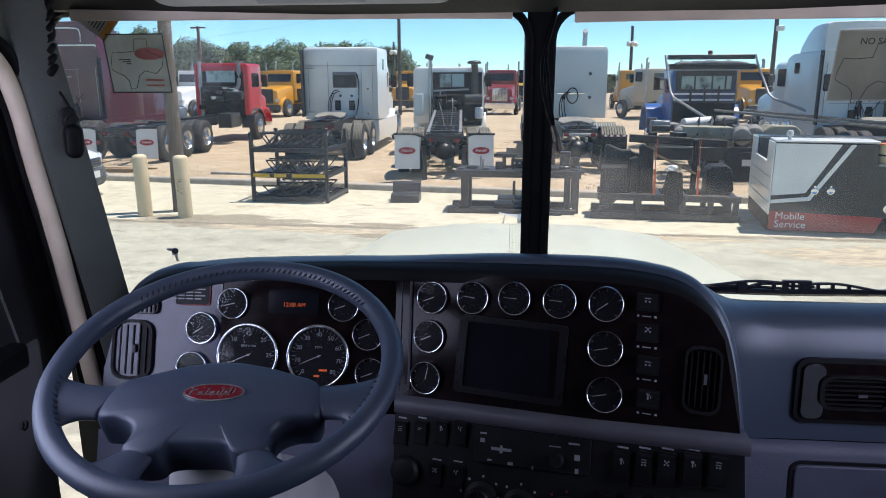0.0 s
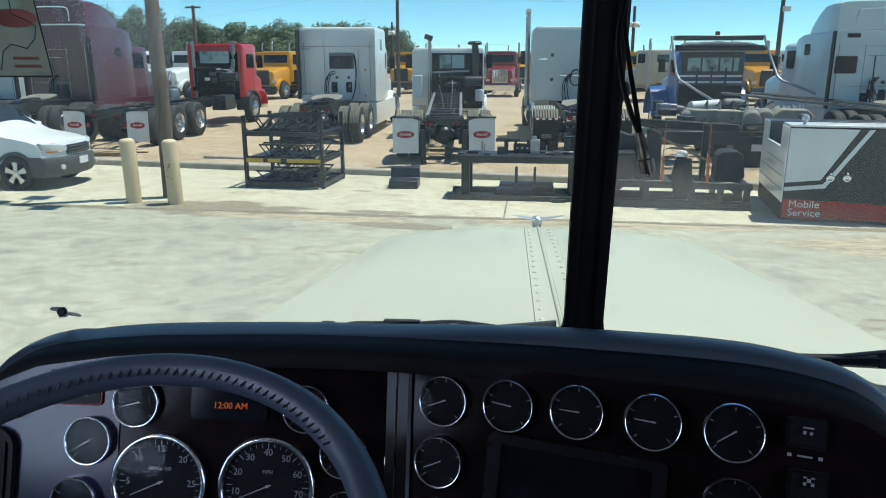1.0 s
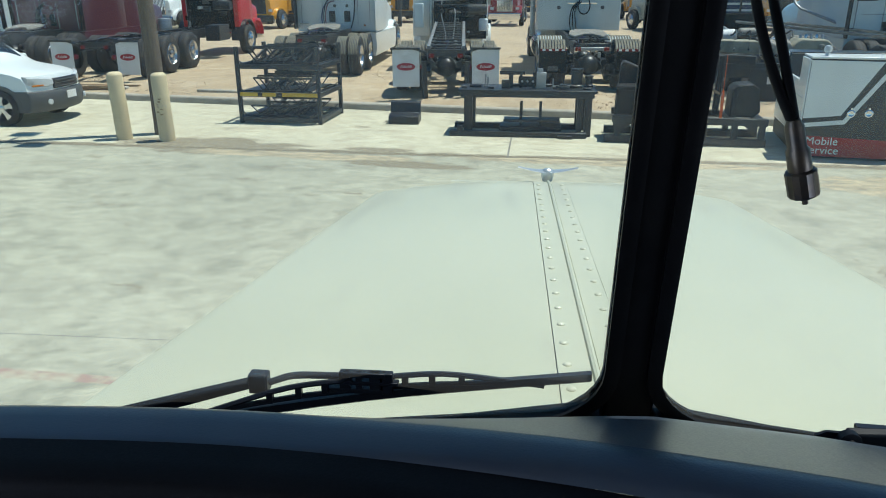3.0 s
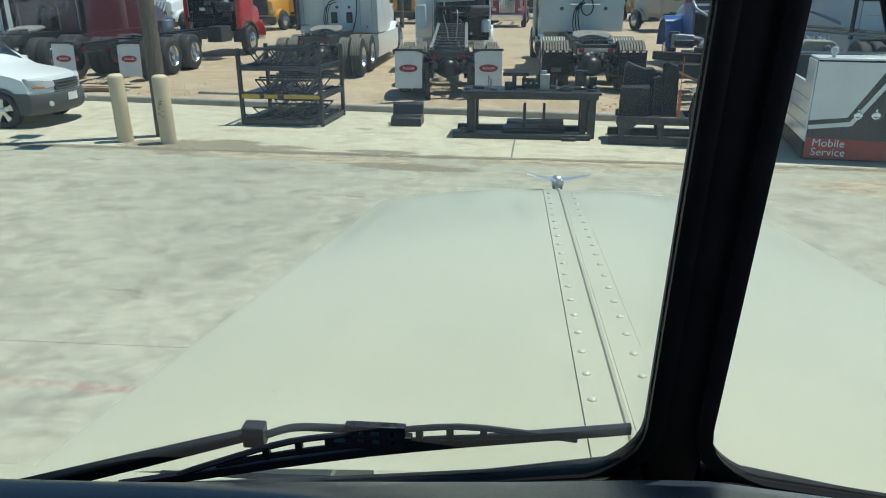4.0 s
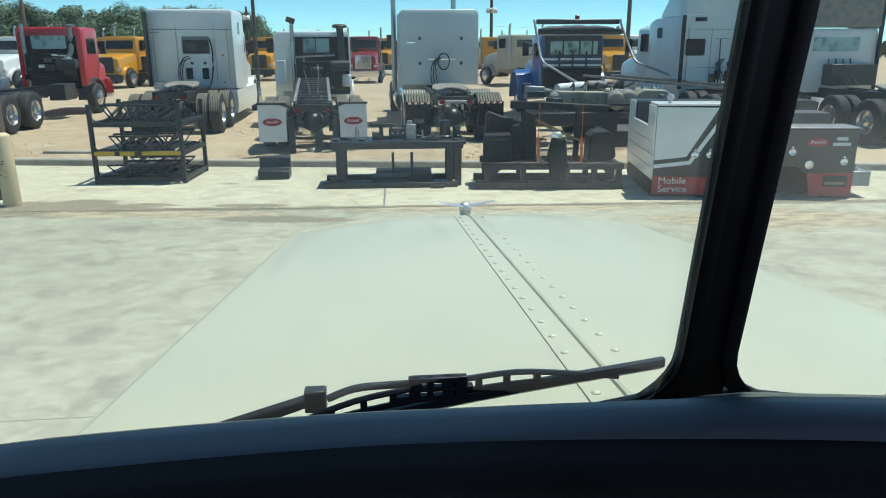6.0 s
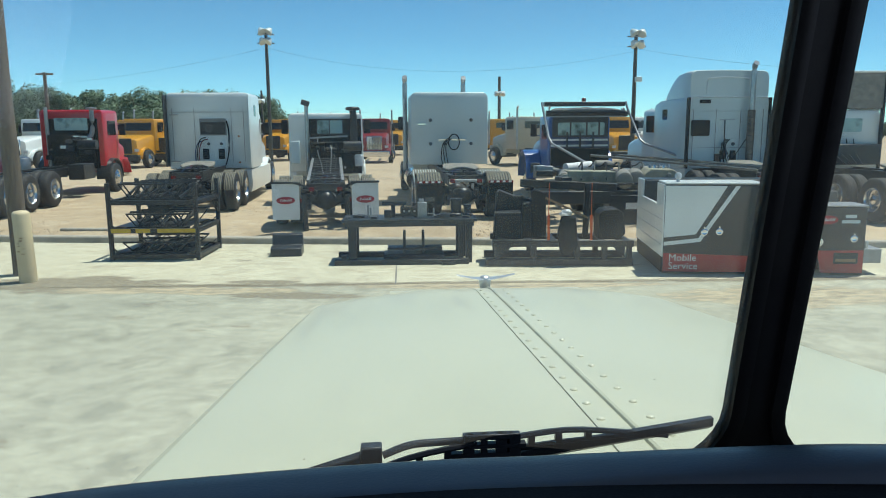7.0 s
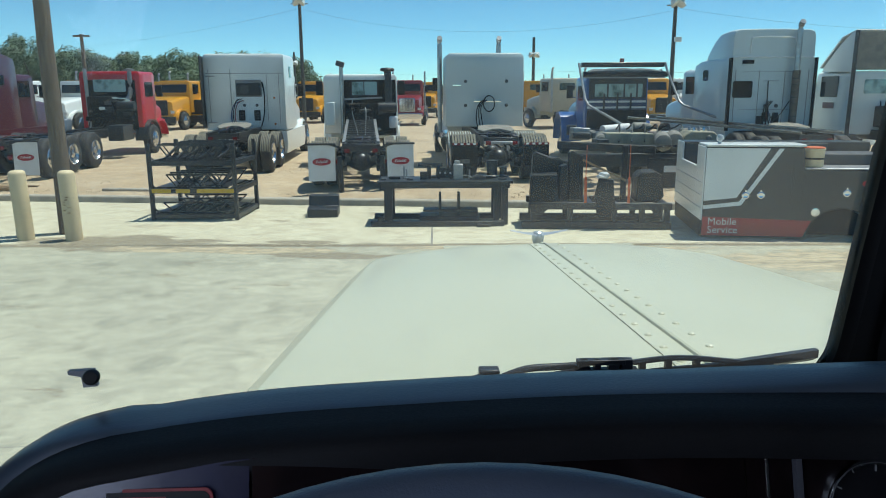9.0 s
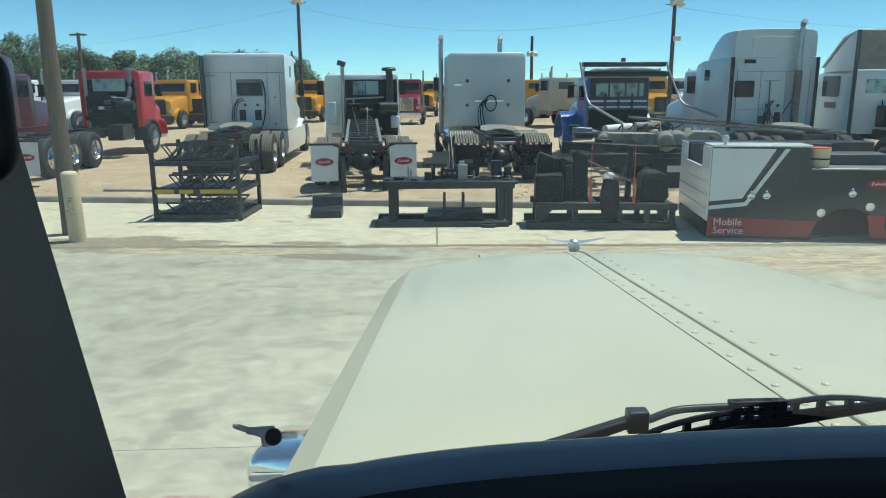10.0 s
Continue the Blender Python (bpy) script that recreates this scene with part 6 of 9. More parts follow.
    if fifth is not None:
        bm = B()
        pts = [(-0.46, -0.18), (-0.40, 0.30), (-0.20, 0.42), (0.20, 0.42), (0.40, 0.30), (0.46, -0.18), (0.34, -0.42), (0.10, -0.10), (-0.10, -0.10), (-0.34, -0.42)]
        prism(bm, pts, 0.06, Matrix.Translation((0, fifth, 1.19)) @ Matrix.Rotation(radians(8), 4, "X"))
        part("fifth_wheel_plate", bm, M_grime, t, "greasy fifth wheel plate", bevel=0.015)
        for s in (-1, 1):
            box(bm := B(), (s * 0.33, fifth, 1.14), (0.12, 0.36, 0.14))
            part("fifth_wheel_bracket", bm, M_black_steel, t, bevel=0.01)
        box(bm := B(), (0, fifth, 1.115), (0.95, 1.1, 0.025))
        part("slide_plate", bm, M_black_steel, t)


def tread_ribs(t, x, y, r=0.522, n=7, w=0.27, a0=0.05, a1=0.75):
    """Raised tread blocks over the upper half of a tyre."""
    for j in range(n):
        bm = B()
        rows = []
        for k in range(12):
            a = math.pi * (a0 + (a1 - a0) * k / 11)
            cx = x - w / 2 + w * (j + 0.5) / n
            rows.append([Vector((cx + w_, y - (r + h_) * math.cos(a), 0.515 + (r + h_) * math.sin(a))) for w_, h_ in ((-w * 0.3 / n, -0.01), (-w * 0.3 / n, 0.0), (w * 0.3 / n, 0.0), (w * 0.3 / n, -0.01))])
        loft(bm, rows)
        part("tread_rib", bm, M_fender_line, t)


def cab_box(t, name, w, y0, y1, z0, z1, mat, r=0.12, taper=0.0, top_r=None, label=""):
    """A rounded cab or sleeper shell between y0 and y1."""
    bm = B()
    h = z1 - z0
    rows = []
    r2 = top_r or r
    ys = [(y0, -0.035, 0), (y0 + 0.03, 0, 0)] + [(y0 + (y1 - y0) * k / 4, 0, 0) for k in (1, 2, 3)] + [(y1 - 0.03, 0, 0), (y1, -0.03, 0)]
    for y, ins, _ in ys:
        hw = w / 2 + ins
        ring = []
        for a in range(0, 91, 15):
            ring.append((hw - r2 + r2 * math.sin(radians(90 - a)) - taper, z1 + ins - r2 + r2 * math.sin(radians(a))))
        pts = [(hw, z0 - ins)] + ring
        full = [(x, z) for x, z in pts] + [(-x, z) for x, z in pts[::-1]]
        rows.append([Vector((x, y, z)) for x, z in full])
    loft(bm, rows)
    return part(name, bm, mat, t, label, sharp=50)


def exhaust(t, x, y, z0, z1, r=0.065, bend=True, guard=True):
    bm = B()
    top = [Vector((x, y, z1 - 0.12)), Vector((x, y - 0.03, z1 - 0.05)), Vector((x, y - 0.10, z1))] if bend else [Vector((x, y, z1))]
    tube(bm, [Vector((x, y, z0)), Vector((x, y, z1 - 0.2))] + top, r, 14)
    st = part("exhaust_stack", bm, M_stack, t, "bright exhaust stack", sharp=60)
    if guard:
        bm = B()
        tube(bm, [Vector((x, y, z0 + 0.1)), Vector((x, y, (z0 + z1) / 2 + 0.25))], r * 1.35, 14)
        hg = part("heat_guard", bm, M_guard, st, "dark perforated heat guard")
        for k in range(9):
            lathe(bm := B(), [(r * 1.40, 0.0), (r * 1.40, 0.02)], Matrix.Translation((x, y, z0 + 0.2 + ((z1 - z0) / 2) * k / 9)), 14, caps=False)
            part("guard_band", bm, M_black_steel, hg)


def mirror(t, x, y, z, s):
    bm = B()
    box(bm, (x + s * 0.10, y, z), (0.20, 0.10, 0.42))
    mi = part("mirror", bm, M_plastic_black, t, bevel=0.02)
    bm = B()
    tube(bm, [Vector((x - s * 0.10, y, z + 0.18)), Vector((x + s * 0.06, y, z + 0.18))], 0.018, 8)
    tube(bm, [Vector((x - s * 0.10, y, z - 0.18)), Vector((x + s * 0.06, y, z - 0.18))], 0.018, 8)
    part("mirror_arm", bm, M_chrome, mi)


def nose(t, w, y0, y1, z0, z1, mat, bright=None):
    """The hood, fenders, grille and bumper ahead of a cab; y1 is the front."""
    bm = B()
    rows = []
    for k in range(7):
        f = k / 6
        hw = (w / 2) * (1 - 0.14 * f)
        zt = z1 - 0.20 * f - 0.10 * f ** 4
        rows.append([Vector((sx * hw * a, y0 + (y1 - y0) * f, zz)) for sx, a, zz in ((1, 1.0, z0), (1, 1.0, zt - 0.15), (1, 0.94, zt - 0.04), (1, 0.80, zt), (-1, 0.80, zt), (-1, 0.94, zt - 0.04), (-1, 1.0, zt - 0.15), (-1, 1.0, z0))])
    loft(bm, rows)
    part("hood", bm, mat, t, sharp=60)
    hw = w / 2 * 0.86
    bm = B()
    box(bm, (0, y1 + 0.03, (z0 + z1) / 2 - 0.05), (hw * 1.25, 0.07, (z1 - z0) * 0.72))
    g = part("grille", bm, bright or M_chrome, t, "grille", bevel=0.03)
    for k in range(9):
        box(bm := B(), (-hw * 0.5 + hw * k / 8, y1 + 0.072, (z0 + z1) / 2 - 0.05), (0.018, 0.02, (z1 - z0) * 0.62))
        part("grille_bar", bm, M_black_steel, g)
    box(bm := B(), (0, y1 + 0.12, 0.58), (w * 1.08, 0.16, 0.36))
    part("bumper", bm, bright or M_chrome, t, "bumper", bevel=0.04)
    for s in (-1, 1):
        bm = B()
        rows = []
        for k in range(11):
            a = math.pi * k / 10
            y, z = (y0 + y1) / 2 + 0.15 - 0.68 * math.cos(a), 0.62 + 0.56 * math.sin(a)
            rows.append([Vector((s * (w / 2 - 0.25), y, z)), Vector((s * (w / 2 + 0.12), y, z)), Vector((s * (w / 2 + 0.13), y, z - 0.08)), Vector((s * (w / 2 - 0.25), y, z - 0.05))])
        loft(bm, rows)
        part("fender", bm, mat, t, sharp=60)
        box(bm := B(), (s * (w / 2 - 0.12), y1 - 0.02, 1.02), (0.28, 0.16, 0.22))
        hl = part("headlight", bm, mat, t, bevel=0.04)
        box(bm := B(), (s * (w / 2 - 0.12), y1 + 0.065, 1.02), (0.22, 0.02, 0.15))
        part("lens", bm, M_lamp_lens, hl)

# ---- trucks ----
LOT = 0.32


def glass_panel(t, name, c, w, h, n, r=0.04, mat=None, up=(0, 0, 1)):
    m = frame_of(c, n, up)
    return part(name, prism(B(), rounded(w, h, min(r, w / 3, h / 3)), 0.012, m), mat or M_car_glass, t)


def back_of_sleeper(t, w, y, z0, z1, window=None, boxes=True, cables=True):
    """Fittings on the rear wall of a sleeper at local y."""
    if window:
        x, z, ww, hh = window
        glass_panel(t, "rear_window", (x, y - 0.008, z), ww, hh, (0, -1, 0))
    if boxes:
        for dx in (-0.13, 0.17):
            box(bm := B(), (dx, y - 0.03, z0 + 0.32), (0.15, 0.05, 0.24))
            part("vent_cover", bm, M_plastic_black, t, bevel=0.01)
        lathe(bm := B(), [(0.05, 0), (0.05, 0.03), (0.03, 0.04)], frame_of((-0.13, y - 0.012, z0 + 0.62), (0, -1, 0)), 14)
        lathe(bm, [(0.05, 0), (0.05, 0.03), (0.03, 0.04)], frame_of((0.17, y - 0.012, z0 + 0.62), (0, -1, 0)), 14)
        part("socket", bm, M_grey_steel, t)
    if cables:
        for k in range(3):
            pts = [Vector((-0.05 + 0.05 * k, y - 0.05, z0 + 0.75)), Vector((-0.22 + 0.05 * k, y - 0.16, z0 + 0.55)), Vector((-0.25 + 0.08 * k, y - 0.22, z0 + 0.15)), Vector((-0.12 + 0.05 * k, y - 0.4, z0 - 0.25))]
            part("air_hose", tube(B(), smooth_path(pts, 5), 0.016, 6), M_rubber, t, sharp=80)


# White sleeper tractor
t = thing("semi_truck", "white sleeper tractor without trailer, parked on the dirt lot", "truck", pose(-5.53, 19.75, LOT, 0, 0, 0.5), "parked trucks")
chassis(t, -0.75, 9.0, (0.0, 1.37), fifth=0.72)
cab_box(t, "sleeper", 2.42, 2.28, 4.10, 1.02, 3.27, M_white, 0.10, 0.0, 0.14)
cab_box(t, "cab", 2.10, 4.10, 5.55, 1.02, 2.75, M_white, 0.14, 0.03)
for s in (-1, 1):
    bm = B()
    box(bm, (s * 1.225, 2.15, 2.15), (0.03, 0.34, 2.1))
    part("side_fairing", bm, M_frame if s < 0 else M_white, t, bevel=0.012)
    bm = B()
    loft(bm, [[Vector((s * x, y, z)) for x, z in ((0.95, 0.32), (1.20, 0.32), (1.24, 0.60), (1.22, 0.98), (0.95, 1.0))] for y in (2.1, 3.4, 4.8, 6.0)])
    part("chassis_fairing", bm, M_white, t, sharp=40)
    glass_panel(t, "side_window", (s * 1.205, 3.2, 2.75), 0.36, 0.34, (s, 0, 0))
    glass_panel(t, "door_window", (s * 1.04, 4.85, 2.25), 0.75, 0.52, (s, 0, 0))
    mirror(t, s * 1.12, 5.45, 2.2, s)
    put_wheel(t, s * 1.05, 6.9, 0.515, s)
nose(t, 1.95, 5.5, 7.6, 0.75, 1.95, M_white)
glass_panel(t, "windshield", (0, 5.62, 2.32), 1.7, 0.62, (0, 1, 0.35))
part("access_panel", prism(B(), rounded(0.86, 1.36, 0.04), 0.016, frame_of((0.12, 2.278, 1.84), (0, -1, 0))), M_white, t, bevel=0.006)
part("recess", prism(B(), rounded(0.78, 0.50, 0.03), 0.010, frame_of((0.12, 2.262, 2.26), (0, -1, 0))), M_rail_grey, t, "grey recessed frame", bevel=0.004)
unit = part("cooling_unit", prism(B(), rounded(0.72, 0.36, 0.04), 0.05, frame_of((0.12, 2.252, 2.23), (0, -1, 0))), M_frame, t, "black cooling unit grille", bevel=0.012)
for k in range(7):
    box(bm := B(), (0.12, 2.196, 2.09 + 0.045 * k), (0.62, 0.014, 0.014))
    part("grille_slat", bm, M_black_steel, unit)
lathe(bm := B(), [(0.12, 0.0), (0.13, 0.012), (0.10, 0.016), (0.09, 0.004)], frame_of((0.0, 2.197, 2.22), (0, -1, 0)), 20)
part("fan_ring", bm, M_grey_steel, unit)
for x in (-0.12, 0.34):
    box(bm := B(), (x, 2.235, 1.46), (0.18, 0.06, 0.31))
    part("vent_cover", bm, M_plastic_black, t, bevel=0.012)
    for k in range(5):
        box(bm := B(), (x, 2.20, 1.36 + 0.05 * k), (0.14, 0.012, 0.012))
        part("vent_slat", bm, M_grey_steel, t)
for x in (-0.03, 0.34):
    lathe(bm := B(), [(0.045, 0), (0.045, 0.03), (0.025, 0.038)], frame_of((x, 2.258, 1.76), (0, -1, 0)), 14)
    part("socket", bm, M_grey_steel, t)
for k, (dx, z1) in enumerate(((0.0, 1.95), (0.05, 1.90), (-0.06, 1.86))):
    pts = [Vector((-0.10 + dx, 2.24, z1)), Vector((-0.26 + dx, 2.14, z1 - 0.08)), Vector((-0.34 + dx, 2.06, 1.45)), Vector((-0.24 + dx, 1.94, 1.12)), Vector((0.0 + dx, 1.75, 1.05))]
    part("air_hose", tube(B(), smooth_path(pts, 5), 0.015, 6), (M_rubber, M_red_hose, M_blue_hose)[k], t, sharp=80)
for z in (2.62, 1.25):
    box(bm := B(), (-1.0, 2.24, z), (0.26, 0.05, 0.03))
    part("fairing_bracket", bm, M_galv, t)
box(bm := B(), (0, 2.262, 2.70), (2.30, 0.012, 0.014))
part("roof_seam", bm, M_rail_grey, t)
for x in (-1.06, 1.02, -0.42, 0.66):
    box(bm := B(), (x, 2.268, 2.02), (0.010, 0.012, 1.6))
    part("panel_seam", bm, M_rail_grey, t)
for z in (1.98, 1.20):
    lathe(bm := B(), [(0.03, 0), (0.03, 0.012), (0.02, 0.016)], frame_of((0.86, 2.268, z), (0, -1, 0)), 12)
    part("marker_lamp", bm, M_amber, t)
part("air_hose", tube(B(), smooth_path([Vector((0.52, 2.24, 2.45)), Vector((0.58, 2.22, 2.1)), Vector((0.55, 2.22, 1.5)), Vector((0.45, 2.2, 1.12))], 4), 0.02, 6), M_rubber, t, sharp=80)
for k in range(14):
    lathe(bm := B(), [(0.010, 0), (0.007, 0.005)], frame_of((-1.0 + 0.155 * k, 2.258, 2.70), (0, -1, 0)), 8)
    part("rivet", bm, M_galv, t)
for s in (-1, 1):
    for dx in (0.70, 1.03):
        for y in (0.0, 1.37):
            tread_ribs(t, s * dx, y, n=6)

# White day cab chassis with white mud flaps
t = thing("semi_truck", "white day cab chassis with white mud flaps and bare ladder frame", "truck", pose(-1.70, 16.22, LOT, 0, 0, 3.7), "parked trucks")
chassis(t, 0.05, 8.6, (0.62, 1.98), z=0.86, flaps=0.0, steps=17, member=M_black_steel)
for s in (-1, 1):
    for dx in (0.70, 1.03):
        for y in (0.62, 1.98):
            tread_ribs(t, s * dx, y)
cab_box(t, "cab", 2.16, 4.90, 6.30, 0.95, 2.64, M_white, 0.13, 0.02)
nose(t, 1.9, 6.25, 8.3, 0.72, 1.85, M_white)
box(bm := B(), (0.27, 4.885, 1.68), (1.50, 0.02, 1.60))
part("cab_back_panel", bm, M_rubber, t, "black cab back panel", bevel=0.008)
for x in (-0.26, 0.10, 0.49):
    box(bm := B(), (x, 4.862, 2.24), (0.028, 0.02, 0.42))
    part("window_bar", bm, M_frame, t)
box(bm := B(), (0.115, 4.862, 2.04), (0.78, 0.02, 0.03))
part("window_bar", bm, M_frame, t)
rgd = random.Random(41)
for k in range(16):
    cc = Vector((rgd.uniform(-0.45, 0.95), rgd.uniform(4.45, 4.8), rgd.uniform(1.05, 1.88)))
    bm = B()
    if k % 2:
        lathe(bm, [(0.03, 0), (0.06, 0.02), (0.06, rgd.uniform(0.12, 0.3)), (0.04, 0.32)], Matrix.Translation(cc) @ Matrix.Rotation(radians(90), 4, "YX"[k % 4 // 2]), 12)
    else:
        box(bm, cc, (rgd.uniform(0.08, 0.25), 0.12, rgd.uniform(0.06, 0.2)))
    part("engine_fitting", bm, (M_rubber, M_black_steel, M_alu, M_rubber, M_frame)[k % 5], t, bevel=0.008)
glass_panel(t, "rear_window", (0.115, 4.868, 2.24), 0.74, 0.38, (0, -1, 0), mat=M_cab_glass)
for s in (-1, 1):
    mirror(t, s * 1.15, 6.1, 2.25, s)
    glass_panel(t, "door_window", (s * 1.075, 5.7, 2.2), 0.7, 0.5, (s, 0, 0))
    put_wheel(t, s * 1.05, 7.6, 0.515, s)
    bm = B()
    rows = [[Vector((s * 1.02 + w_, 7.6 - 0.62 * math.cos(math.pi * k / 10), 0.55 + 0.62 * math.sin(math.pi * k / 10))) for w_ in (-0.2, 0.2)] for k in range(11)]
    loft(bm, rows, ring_closed=False)
    part("inner_fender", bm, M_white, t)
for s in (-1, 1):
    beam(bm := B(), (s * 0.40, 0.30, 1.01), (s * 0.385, 4.50, 1.36), 0.075, 0.05)
    part("ladder_rail", bm, M_rail_grey, t, "grey sloping ladder rail", bevel=0.008)
for k in range(10):
    f = (k + 0.5) / 10
    box(bm := B(), (0, 0.30 + 4.2 * f, 1.015 + 0.35 * f), (0.74, 0.07, 0.03))
    part("ladder_rung", bm, M_grey_steel, t, bevel=0.006)
exhaust(t, -0.54, 4.70, 0.9, 2.86, 0.055, bend=False, guard=False)
box(bm := B(), (0, 0, 0), (0.24, 0.16, 0.15), Matrix.Translation((-0.56, 4.66, 2.92)) @ Matrix.Rotation(radians(18), 4, "Y"))
part("rain_cap", bm, M_grey_steel, t, bevel=0.02)
bm = B()
tube(bm, [Vector((0.80, 4.70, 1.2)), Vector((0.80, 4.70, 2.55)), Vector((0.78, 4.70, 2.72))], 0.10, 14)
lathe(bm, [(0.06, 0.0), (0.20, 0.02), (0.21, 0.07), (0.17, 0.11), (0.02, 0.12)], Matrix.Translation((0.78, 4.70, 2.70)), 18)
part("air_intake", bm, M_black_steel, t, sharp=50)
bm = B()
box(bm, (0.24, 4.72, 1.42), (1.40, 0.28, 0.80))
part("tool_box", bm, M_rubber, t, bevel=0.03)
bm = B()
tube(bm, [Vector((0.50, 4.45, 1.70)), Vector((1.02, 4.45, 1.70))], 0.14, 16)
part("air_tank", bm, M_black_steel, t, sharp=50)
lathe(bm := B(), [(0.10, 0), (0.13, 0.02), (0.13, 0.30), (0.09, 0.34)], Matrix.Translation((0.93, 4.5, 1.12)), 16)
part("fluid_tank", bm, M_flap, t, "white fluid tank", sharp=40)
for k in range(5):
    part("hose", tube(B(), smooth_path([Vector((-0.40 + 0.16 * k, 4.80, 1.95 - 0.05 * k)), Vector((-0.46 + 0.2 * k, 4.45, 1.62)), Vector((-0.30 + 0.14 * k, 4.30, 1.22)), Vector((-0.2 + 0.1 * k, 3.6, 0.98))], 4), 0.016, 6), (M_rubber, M_galv)[k % 2], t)
beam(bm := B(), (-0.55, 4.72, 1.93), (0.62, 4.72, 1.98), 0.05, 0.05)
part("cross_tube", bm, M_galv, t)
bm = B()
box(bm, (-0.88, 4.6, 1.53), (0.27, 0.30, 0.66))
part("battery_box", bm, M_silver, t, bevel=0.03)
for s in (-1, 1):
    beam(bm := B(), (s * 0.50, -0.02, 0.72), (s * 0.46, 0.0, -0.32), 0.08, 0.10)
    part("tow_bracket", bm, M_black_steel, t)

# Pale square sleeper tractor with twin stacks
t = thing("semi_truck", "pale silver flat-roofed sleeper tractor with twin chrome stacks", "truck", pose(1.58, 17.45, LOT, 0, 0, 0.6), "parked trucks")
chassis(t, -0.75, 8.9, (0.0, 1.37), fifth=0.55)
cab_box(t, "sleeper", 2.22, 3.05, 4.75, 1.15, 3.20, M_silver, 0.15, 0.0, 0.17)
cab_box(t, "cab", 2.05, 4.75, 6.10, 1.10, 2.45, M_silver, 0.12)
nose(t, 1.8, 6.0, 8.6, 0.8, 1.95, M_white)
exhaust(t, -1.20, 4.75, 0.9, 3.72, 0.075, guard=False)
exhaust(t, 0.62, 4.95, 0.9, 3.72, 0.075, guard=False)
for s in (-1, 1):
    put_wheel(t, s * 1.08, 8.2, 0.515, s)
    mirror(t, s * 1.18, 5.9, 2.35, s)
    for a0 in (0.0, 1.37):
        bm = B()
        rows = []
        for k in range(13):
            a = math.pi * (0.06 + 0.80 * k / 12)
            rr = 0.585
            rows.append([Vector((s * 0.86 + w_, a0 - rr * math.cos(a), 0.53 + rr * math.sin(a) - q)) for w_, q in ((-0.30, 0.03), (-0.30, 0.0), (0.30, 0.0), (0.30, 0.03))])
        loft(bm, rows)
        q = part("quarter_fender", bm, M_silver if a0 else M_rubber, t, sharp=50)
        for j in range(9):
            bm = B()
            rows = []
            for k in range(9):
                a = math.pi * (0.20 + 0.5 * k / 8)
                rows.append([Vector((s * 0.86 - 0.26 + 0.065 * j + w_, a0 - 0.592 * math.cos(a), 0.53 + 0.592 * math.sin(a) + h_)) for w_, h_ in ((-0.020, 0), (-0.020, 0.012), (0.020, 0.012), (0.020, 0))])
            loft(bm, rows)
            part("tread_rib", bm, M_fender_line, q)
    bm = B()
    box(bm, (s * 0.86, -0.62, 0.66), (0.60, 0.03, 0.50))
    fl = part("mud_flap", bm, M_rubber, t, "black mud flap")
    box(bm := B(), (s * 0.86, -0.64, 0.93), (0.60, 0.03, 0.05))
    part("reflector", bm, M_red_lens, fl)
    for k in range(4):
        box(bm := B(), (s * 0.86 - 0.22 + 0.147 * k, -0.657, 0.93), (0.07, 0.006, 0.04))
        part("reflector_patch", bm, M_flap, fl)
    box(bm := B(), (s * 0.86, -0.64, 0.52), (0.24, 0.01, 0.10))
    part("plate", bm, M_grey_steel, fl)
    bm = B()
    lathe(bm, [(0.30, -0.8), (0.32, -0.78), (0.32, 0.78), (0.30, 0.8)], frame_of((s * 0.92, 4.4, 0.66), (0, 1, 0)), 20)
    part("fuel_tank", bm, M_chrome, t, sharp=40)
box(bm := B(), (0, -0.70, 0.96), (0.88, 0.06, 0.07))
part("light_bar", bm, M_galv, t, bevel=0.01)
for x, z in ((-0.55, 2.42), (0.62, 2.42), (-0.55, 1.75), (0.62, 1.75), (-0.15, 1.75)):
    lathe(bm := B(), [(0.05, 0), (0.05, 0.02), (0.03, 0.028)], frame_of((x, 3.045, z), (0, -1, 0)), 14)
    part("marker_socket", bm, M_grey_steel, t)
box(bm := B(), (0.07, 3.03, 1.86), (0.78, 0.03, 0.03))
part("grab_bar", bm, M_chrome, t)
box(bm := B(), (-0.80, 3.03, 2.31), (0.22, 0.03, 0.03))
part("grab_bar", bm, M_chrome, t)
back_of_sleeper(t, 2.2, 3.05, 1.15, 3.2, None, False, True)
part("air_hose", tube(B(), smooth_path([Vector((0.12 + 0.16 * math.cos(a), 2.98, 1.80 + 0.22 * math.sin(a))) for a in (2 * math.pi * k / 10 for k in range(11))], 3), 0.018, 6), M_rubber, t)

